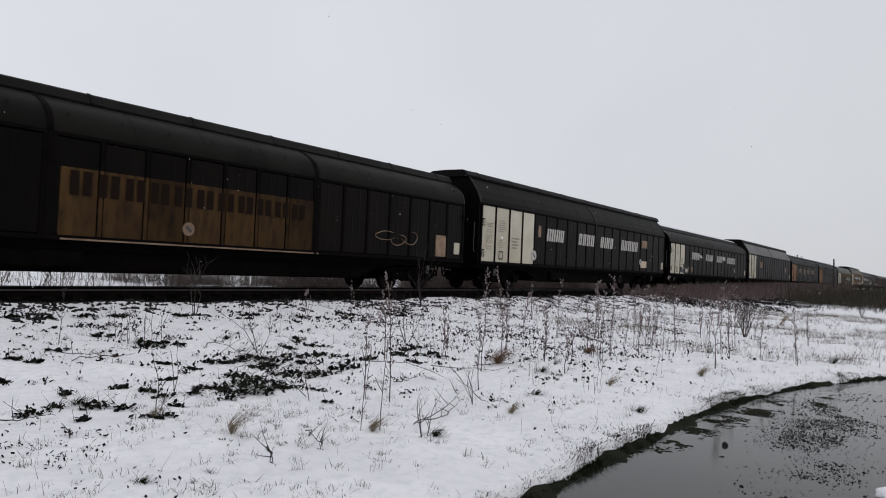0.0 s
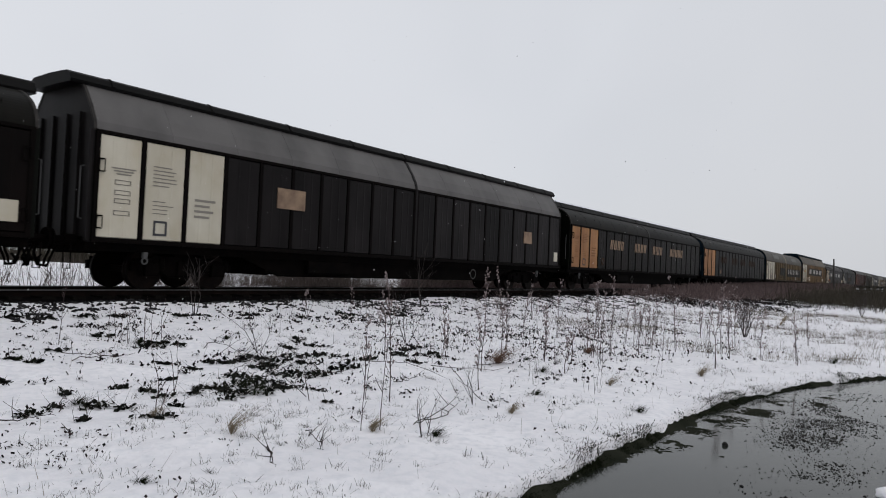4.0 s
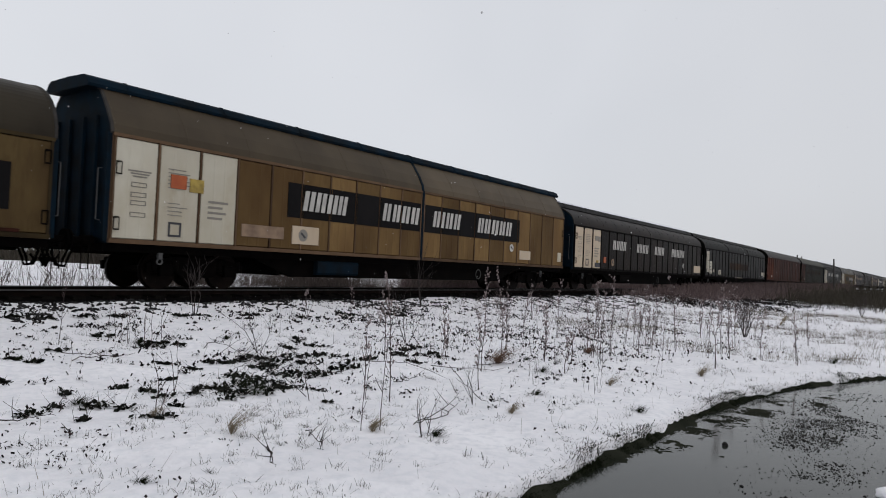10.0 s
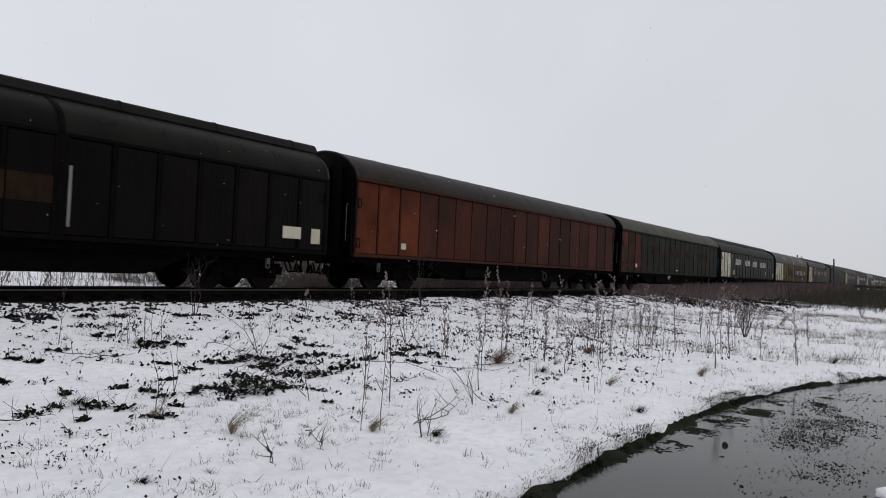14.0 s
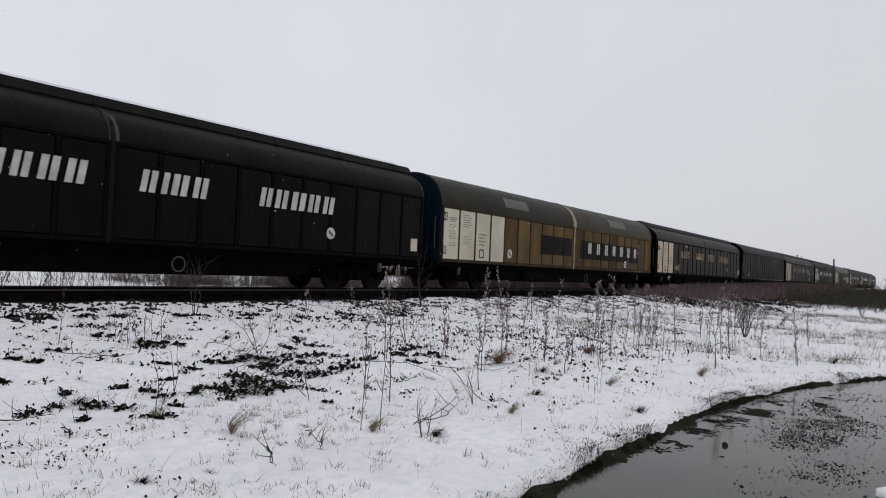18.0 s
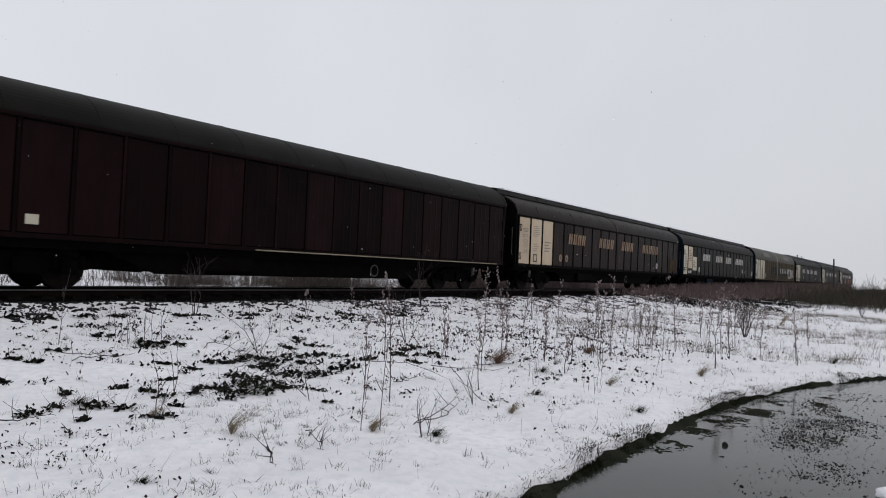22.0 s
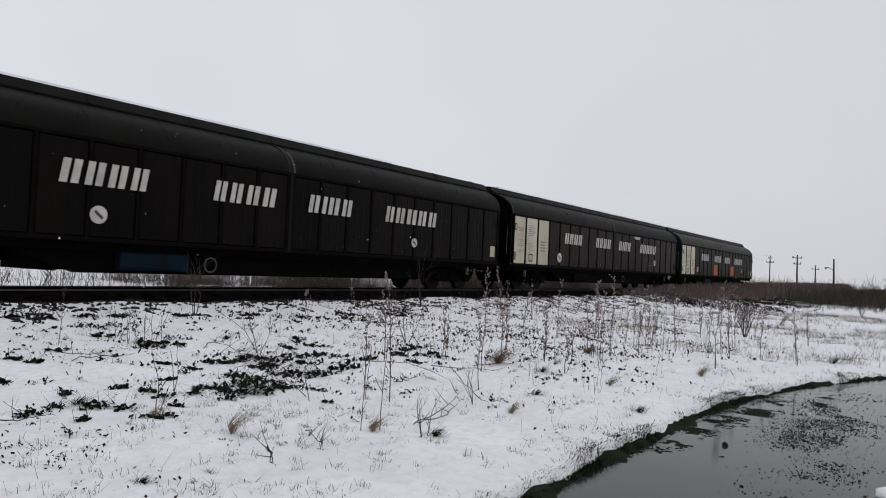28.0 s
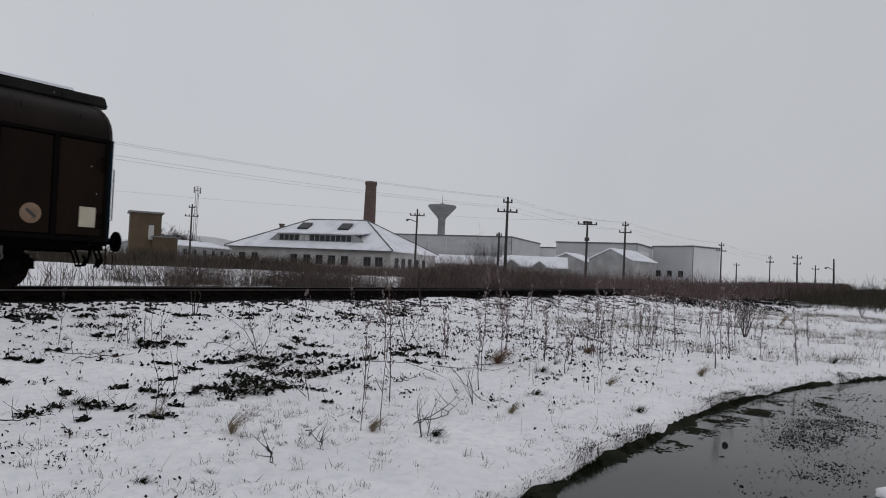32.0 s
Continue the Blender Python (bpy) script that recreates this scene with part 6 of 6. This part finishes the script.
    g.tube([axis_at(i / 6) for i in range(7)], [(0.0048 if bare else 0.0072) - (0.0005 if bare else 0.0009) * i for i in range(7)], 5)
    # thinner stems from the same foot
    for k in range(r.choice((0, 1, 1, 2)) if h > 0.6 else r.choice((0, 0, 1))):
        ax, ay, k2, b = r.gauss(0, 0.07), r.gauss(0, 0.07), r.uniform(0.35, 0.9), r.uniform(-0.12, 0.12)
        line = [Vector((ax * (0.3 + t) + b * h * k2 * t * t, ay * (0.3 + t), h * k2 * t)) for t in (0, 0.25, 0.5, 0.75, 1.0)]
        g.tube(line, [0.005, 0.0045, 0.004, 0.003, 0.002], 4)
        for _ in range(int(3 + 6 * h * k2)):
            p = line[r.randrange(1, 5)] + Vector((0, 0, r.uniform(-0.1, 0.02) * h))
            s = r.uniform(0.005, 0.013)
            heads.add([p + Vector(d) * s for d in ((1, 0, 0), (-1, 0, 0), (0, 1, 0), (0, -1, 0), (0, 0, 1.6), (0, 0, -1.6))],
                      [(0, 2, 4), (2, 1, 4), (1, 3, 4), (3, 0, 4), (2, 0, 5), (1, 2, 5), (3, 1, 5), (0, 3, 5)])
    tips = [axis_at(1.0)]
    for i in range(int(2 + h * 3) if bare else int(6 + h * 12)):
        t = r.uniform(0.22, 1.0)
        a = r.uniform(0, 6.28)
        ln = r.uniform(0.02, 0.14) * (1.2 - 0.6 * t) * (0.7 + 0.5 * h)
        p = axis_at(t)
        q = p + Vector((math.cos(a) * ln * 0.55, math.sin(a) * ln * 0.55, ln))
        g.tube([p, p.lerp(q, 0.5) + Vector((0, 0, -0.01)), q], [0.004, 0.0032, 0.0025], 4, False)
        tips.append(q)
        if t > 0.6:
            tips.append(p.lerp(q, 0.6))
    for q in tips:
        for _ in range(1 if bare else 2):
            c = q + Vector((r.gauss(0, 0.008), r.gauss(0, 0.008), r.gauss(0, 0.012)))
            s = r.uniform(0.003, 0.006) if bare else r.uniform(0.006, 0.016)
            heads.add([c + Vector(d) * s for d in ((1, 0, 0), (-1, 0, 0), (0, 1, 0), (0, -1, 0), (0, 0, 1.3), (0, 0, -1.3))],
                      [(0, 2, 4), (2, 1, 4), (1, 3, 4), (3, 0, 4), (2, 0, 5), (1, 2, 5), (3, 1, 5), (0, 3, 5)])
    part("stem", g, M_STALK, w)
    tagged(part("seed_head", heads, M_SEED, w), kind="stuff")
    return w


WEEDS_C = [(rnd.uniform(9.5, 14), rnd.uniform(5.0, 8.5), rnd.uniform(0.5, 1.2)) for _ in range(5)] + [(rnd.gauss(16.5, 0.9), rnd.gauss(6.0, 0.7), rnd.uniform(0.4, 1.3)) for _ in range(6)] + [(rnd.gauss(21, 1.2), rnd.gauss(5.6, 0.9), rnd.uniform(0.5, 1.2)) for _ in range(5)]
for x, y, h in WEEDS + WEEDS_B + WEEDS_C:
    dry_weed(x, y, h, rnd)


def twig(g, p, d, ln, rad, depth, r, spread=0.6):
    pts, q = [p], Vector(p)
    d = Vector(d).normalized()
    for i in range(3):
        d = (d + Vector((r.gauss(0, 0.12), r.gauss(0, 0.12), 0.05))).normalized()
        q = q + d * ln / 3
        pts.append(q.copy())
    g.tube(pts, [rad, rad * 0.85, rad * 0.7, rad * 0.5], 4, False)
    if depth > 0:
        for i in range(r.choice((2, 3, 3))):
            k = r.choice((1, 2, 3))
            e = (d + Vector((r.gauss(0, spread), r.gauss(0, spread), r.uniform(0, 0.4)))).normalized()
            twig(g, pts[k], e, ln * r.uniform(0.5, 0.8), rad * 0.55, depth - 1, r, spread)


def bare_shrub(x, y, h, r, stems=5, rad=0.009, depth=3, name="bare_shrub", label="leafless dark shrub with forked twigs", z=None, spread=0.55, mat=None):
    z = float(ground_z(x, y)) if z is None else z
    s = thing(name, (x, y, z - 0.02), label, "shrub", "bare shrubs")
    for i in range(stems):
        g = Geo()
        a = r.uniform(0, 6.28)
        twig(g, (0.03 * math.cos(a), 0.03 * math.sin(a), 0), (0.35 * math.cos(a), 0.35 * math.sin(a), 1), h * r.uniform(0.45, 0.6), rad, depth, r, spread)
        part("branch", g, mat or M_BARK, s)
    return s


SHRUBS = [(8.71, 12.25, 1.28, 3, 2), (21.73, 4.58, 1.3, 13, 3), (49.37, 3.82, 1.5, 8, 3), (16.79, 12.64, 1.78, 3, 2), (7.46, 8.77, 0.75, 3, 2), (11.07, 8.65, 1.25, 3, 2),
          (10.84, 4.47, 0.48, 2, 2), (4.30, 4.24, 0.30, 2, 1), (6.88, 4.34, 0.50, 2, 2), (5.15, 3.78, 0.48, 3, 2)]
for x, y, h, n, d in SHRUBS:
    bare_shrub(x, y, h, rnd, n, 0.0025 + 0.006 * h, d)
for x, y, h in ((17.8, 10.4, 0.9), (17.0, 10.7, 0.75), (18.6, 10.9, 0.8), (20.7, 10.8, 0.7), (16.7, 7.4, 0.55), (24.0, 9.9, 0.8), (12.6, 10.6, 0.5)):
    bare_shrub(x, y, h, rnd, 7, 0.0045, 2, label="low leafless shrub with fine reddish twigs", spread=0.7, mat=M_BRUSH)

TUFTS = [(3.91, 4.90, 0.30, "y"), (9.88, 5.83, 0.33, "r"), (3.88, 6.01, 0.14, "y"), (3.61, 6.85, 0.18, "g"), (5.21, 6.17, 0.30, "g"), (5.35, 6.54, 0.32, "g"), (11.89, 3.16, 0.28, "y"),
         (16.53, 1.76, 0.30, "g"), (2.73, 4.31, 0.08, "g"), (5.23, 3.71, 0.16, "g"), (8.04, 4.15, 0.15, "g"), (9.40, 3.72, 0.2, "y"), (7.69, 9.92, 0.15, "g"), (6.20, 10.11, 0.2, "g"),
         (9.98, 5.07, 0.2, "g"), (4.10, 9.31, 0.12, "g"), (7.95, 2.79, 0.14, "g"), (6.78, 3.80, 0.15, "y"), (4.89, 4.16, 0.2, "y"), (13.3, 5.75, 0.18, "r"), (12.18, 3.23, 0.18, "y"), (10.8, 5.8, 0.14, "g"), (33.3, 5.5, 0.4, "y"), (35.5, 5.8, 0.4, "y"), (31.0, 5.2, 0.35, "y")]
for x, y, h, c in TUFTS:
    n = 120 if c != "r" else 320
    z = float(ground_z(x, y))
    rr = np.abs(arr.normal(0, 0.02 + h * {"y": 0.11, "g": 0.3, "r": 0.28}[c], n))
    aa = arr.uniform(0, 6.28, n)
    hs = arr.uniform(0.35, 1.0, n) * h
    lean = np.abs(arr.normal(0.3, 0.45, n)) * hs + rr
    if c == "g":
        hs, lean = hs * 0.6, lean * 0.7
    tip = np.stack([lean * np.cos(aa) + 0.45 * hs, lean * np.sin(aa) - 0.6 * hs, hs], -1)
    low = np.stack([rr * np.cos(aa), rr * np.sin(aa), hs * 0.3], -1)
    side = np.stack([-np.sin(aa), np.cos(aa), 0 * aa], -1) * {"y": 0.0018, "g": 0.0025, "r": 0.0028}[c]
    v = np.concatenate([np.array([(0, 0, -0.03)]), np.stack([low - side, tip, low + side], 1).reshape(-1, 3)])
    k = 1 + 3 * np.arange(n)
    ob = tagged(new("grass_tuft", raw_mesh("grass_tuft", v, np.stack([0 * k, k, k + 1, k + 2], -1), {"y": M_STRAW, "r": M_GRASS_RED, "g": M_GRASS_GREEN}[c])), {"y": "straw-yellow tuft of dry grass in the snow", "r": "reddish-brown tuft of dry grass", "g": "dark matted grass tuft in the snow"}[c], "grass tuft")
    tagged(ob, group="grass tufts on the bank")
    ob.location = (x, y, z)

# fallen stalks lying on the snow
for x, y, a, ln in ((4.6, 9.0, 20, 0.9), (5.0, 9.1, 15, 0.7), (3.3, 6.6, 60, 0.8), (7.4, 8.3, 30, 1.1), (8.6, 6.2, -35, 1.2), (9.4, 6.0, -30, 0.8), (6.9, 9.4, 40, 1.3), (2.9, 5.6, 70, 0.5), (10.6, 9.0, 10, 1.2)):
    g = Geo()
    a = radians(a)
    pts = []
    for i in range(6):
        px, py = x + math.cos(a) * ln * i / 5, y + math.sin(a) * ln * i / 5 + 0.05 * math.sin(i * 2.0 + x)
        pts.append((px - x, py - y, float(ground_z(px, py)) + 0.015 + 0.02 * (i % 2)))
    g.tube(pts, [0.006, 0.0055, 0.005, 0.004, 0.0035, 0.002], 5)
    fallen = tagged(new("fallen_stalk", g.mesh("fallen_stalk", M_STALK)), "dead brown stalk lying on the snow", "stalk", "fallen stalks")
    fallen.location = (x, y, 0)

BRANCHES = [((8.03, 7.12), (8.38, 6.52), (8.0, 5.52)), ((8.9, 6.11), (7.6, 4.89), (6.82, 4.11)), ((5.25, 3.98), (6.09, 4.22), (7.54, 4.94)), ((5.32, 4.0), (5.96, 4.09), (6.71, 4.46)), ((4.79, 9.66), (5.09, 9.29), (5.25, 8.93)),
            ((2.72, 6.41), (3.01, 6.44), (3.2, 6.48)), ((3.73, 4.21), (3.64, 4.08), (3.49, 3.88)), ((7.12, 5.71), (7.42, 5.76), (7.72, 5.82)), ((4.44, 4.53), (4.32, 4.26), (4.2, 4.07)), ((12.41, 11.8), (12.51, 10.98), (11.8, 9.54)), ((12.59, 10.96), (14.08, 11.6), (16.13, 12.66))]
for line in BRANCHES:
    g = Geo()
    pts = rounded([(px, py, float(ground_z(px, py)) + 0.02) for px, py in line], 5)
    pts = [(px + rnd.gauss(0, 0.012), py + rnd.gauss(0, 0.012), pz + rnd.uniform(0, 0.03)) for px, py, pz in pts]
    g.tube(pts, [0.006 - 0.0045 * i / len(pts) for i in range(len(pts))], 5)
    for i in range(2, len(pts) - 1, 2):
        d = Vector((rnd.gauss(0, 1), rnd.gauss(0, 1), rnd.uniform(0.3, 1.2))).normalized() * rnd.uniform(0.1, 0.3)
        g.tube([pts[i], Vector(pts[i]) + d * 0.5, Vector(pts[i]) + d + Vector((0.02, 0, 0))], [0.004, 0.003, 0.0015], 4, False)
    base = Vector(pts[0])
    me = Geo().add([Vector(p) - base for p in g.v], g.f).mesh("fallen_branch", M_BARK)
    branch = tagged(new("fallen_branch", me), "thin dead forked branch lying on the snow", "branch", "fallen branches")
    branch.location = base

for i in range(44):
    u, v, a, ln = rnd.gauss(0, 1.1), rnd.gauss(0, 0.4), rnd.gauss(38, 22), rnd.uniform(0.3, 1.0)
    x, y, a = 6.4 + 0.66 * u - 0.75 * v, 7.5 + 0.75 * u + 0.66 * v, radians(a)
    g = Geo()
    rise = rnd.uniform(0.0, 0.45)
    pts = [(math.cos(a) * ln * k / 4, math.sin(a) * ln * k / 4, float(ground_z(x + math.cos(a) * ln * k / 4, y + math.sin(a) * ln * k / 4)) + 0.01 + rise * k / 4 * ln + rnd.uniform(0, 0.05)) for k in range(5)]
    g.tube(pts, [0.0045, 0.004, 0.0035, 0.003, 0.0015], 4)
    stick = tagged(new("fallen_stalk", g.mesh("fallen_stalk", M_BARK)), "thin dead twig lying over dark creeper in snow", "stalk", "fallen stalks")
    stick.location = (x, y, 0)

# brush: on the near bank farther along, over the field, and behind the track
xs, ys = pick(42000, 34, 150, 11.6, 14.9, lambda x, y: np.clip((x - 34 - 3 * lattice(x, y, 2.5, 4)) / 18, 0.0, 1) * np.clip((y - 12.0) / 2.2, 0.03, 1) ** 1.5)
blades("bank_brush", xs, ys, ground_z(xs, ys), arr.uniform(0.2, 1.0, len(xs)) * np.interp(xs, [34, 42, 50, 80, 150], [0.3, 0.6, 0.85, 1.2, 1.5]), 0.0005 * xs, 0.8, M_BRUSH, "dense brown brush along the line", "brush")
xs, ys = pick(56000, 56, 190, -45, 12.5, lambda x, y: np.clip((x - 58 - 0.1 * np.abs(y - 4)) / 18, 0, 1))
blades("field_brush", xs, ys, ground_z(xs, ys), arr.uniform(0.4, 2.3, len(xs)) * np.interp(ys, [0, 6, 12], [1.5, 1.35, 1.0]) * (0.75 + 0.25 * lattice(xs, ys, 6.0, 3) + 0.2 * lattice(xs, ys, 2.2, 5)), 0.0005 * xs, 0.85, M_BRUSH_GREEN, "brown and olive brush at the field's end", "brush")


def hedge_line(y):
    return np.interp(y, [17.5, 20, 24, 32, 45, 70, 122, 220], [24, 25, 30, 42, 64, 96, 86, 60])


xs, ys = pick(66000, 24, 60, 17.8, 46, lambda x, y: ((x > hedge_line(y)) & (x < hedge_line(y) + 34)) * np.clip(1.2 - (x - hedge_line(y)) / 34, 0.3, 1))
blades("track_brush", xs, ys, ground_z(xs, ys), arr.uniform(0.2, 1.1, len(xs)) * (0.8 + 0.35 * lattice(xs, ys, 5.0, 4)), 0.00045 * np.hypot(xs, ys), 0.95, M_BRUSH, "tangled brown brush close behind the track", "brush")
xs, ys = pick(34000, 52, 170, 17.8, 36, lambda x, y: np.clip((x - 52) / 8, 0, 1) * (x > hedge_line(y)))
blades("line_brush", xs, ys, ground_z(xs, ys), arr.uniform(0.4, 2.3, len(xs)) * (0.8 + 0.25 * lattice(xs, ys, 5.0, 4) + 0.15 * lattice(xs, ys, 2.0, 6)), 0.00045 * np.hypot(xs, ys), 0.9, M_BRUSH, "tangled leafless brush far along the track", "brush")
xs, ys = pick(85000, 46, 160, 30, 215, lambda x, y: ((x > hedge_line(y)) & (x < hedge_line(y) + 34)) * np.clip(1.3 - (x - hedge_line(y)) / 34, 0.3, 1))
blades("hedge_brush", xs, ys, ground_z(xs, ys), arr.uniform(0.4, 2.5, len(xs)) * (0.85 + 0.25 * lattice(xs, ys, 8.0, 4) + 0.15 * lattice(xs, ys, 3.0, 6)), 0.0005 * np.hypot(xs, ys), 0.85, M_BRUSH, "wide belt of leafless brown brush behind the track", "brush")
xs, ys = pick(12000, 10, 62, 62, 74, lambda x, y: np.clip((x - 20) / 15, 0.1, 1) * (0.5 + 0.5 * clumpy(x, y, 0.3, 5.0)))
blades("field_reeds", xs, ys, ground_z(xs, ys), arr.uniform(0.4, 1.9, len(xs)), 0.05, 0.5, M_BRUSH_GREEN, "olive brown dry growth on the snowy field", "brush")
xs, ys = clumps(1150, 3, 40, 17.9, 25, lambda x, y: np.clip((x - 9) / 9, 0.08, 1) * np.clip(1.6 * clumpy(x, y, 0.9, 3.0) - 0.2, 0.05, 1), (5, 18), 0.22)
blades("reeds", xs, ys, ground_z(xs, ys), arr.uniform(0.2, 1.0, len(xs)) ** 1.4 * 1.5, 0.015, 0.8, M_REED, "dry reeds and weeds in the snow behind the track", "reeds")


def bare_tree(x, y, h, r):
    t = thing("bare_tree", (x, y, 0), "leafless tree with a dense rounded crown of fine twigs", "tree", "bare trees behind the outbuildings")
    part("trunk", Geo().tube([(0, 0, 0), (0.1, 0, h * 0.2), (0, 0.1, h * 0.4)], [0.28, 0.2, 0.14], 7), M_BARK, t)
    g = Geo()
    for i in range(34):
        a, lift = r.uniform(0, 6.28), r.uniform(0.1, 0.9)
        twig(g, (0, 0, h * r.uniform(0.12, 0.45)), (math.cos(a), math.sin(a), 2.2 * lift), h * r.uniform(0.22, 0.3), 0.13, 4, r, 0.75)
    part("crown", g, M_BARK, t)


for x, y, h in ((79, 123, 8.4), (82, 124, 9.0), (85, 126, 8.8), (87, 126.5, 7.6)):
    bare_tree(x, y, h, rnd)
for x, y, h in ((88.7, 56.2, 6.3), (91.0, 56.3, 6.6), (89.9, 54.6, 6.0)):
    bare_shrub(x, y, h, rnd, 12, 0.035, 4, "bare_bush", "tall leafless bush in front of the sheds", 0.0)

# flakes in the air, sinking slowly
n = 3000
fx, fy, fz = arr.uniform(0.5, 22, n), arr.uniform(1.2, 14.0, n), arr.uniform(0.0, 44, n)
base = np.array([(1, 0, 0), (-1, 0, 0), (0, 1, 0), (0, -1, 0), (0, 0, 1), (0, 0, -1)], float)
tri = np.array([(0, 2, 4), (2, 1, 4), (1, 3, 4), (3, 0, 4), (2, 0, 5), (1, 2, 5), (3, 1, 5), (0, 3, 5)])
size = arr.uniform(0.0025, 0.007, n)
v = np.stack([fx, fy, fz], -1)[:, None] + base[None] * size[:, None, None]
falling_snow = tagged(new("falling_snow", raw_mesh("falling_snow", v.reshape(-1, 3), (tri[None] + (np.arange(n) * 6)[:, None, None]).reshape(-1, 3), M_FLAKE)), "small white snowflakes drifting down through the air", "snowflakes", kind="stuff")

# sleepers under the rails
for i in range(110):
    sl = part("sleeper", shared("sleeper", lambda: Geo().box(-0.13, 0.13, -1.3, 1.3, -0.30, -0.125).mesh("sleeper", M_SLEEPER)), None, track)
    sl.location.x = 2.0 + i * 0.62

motions()
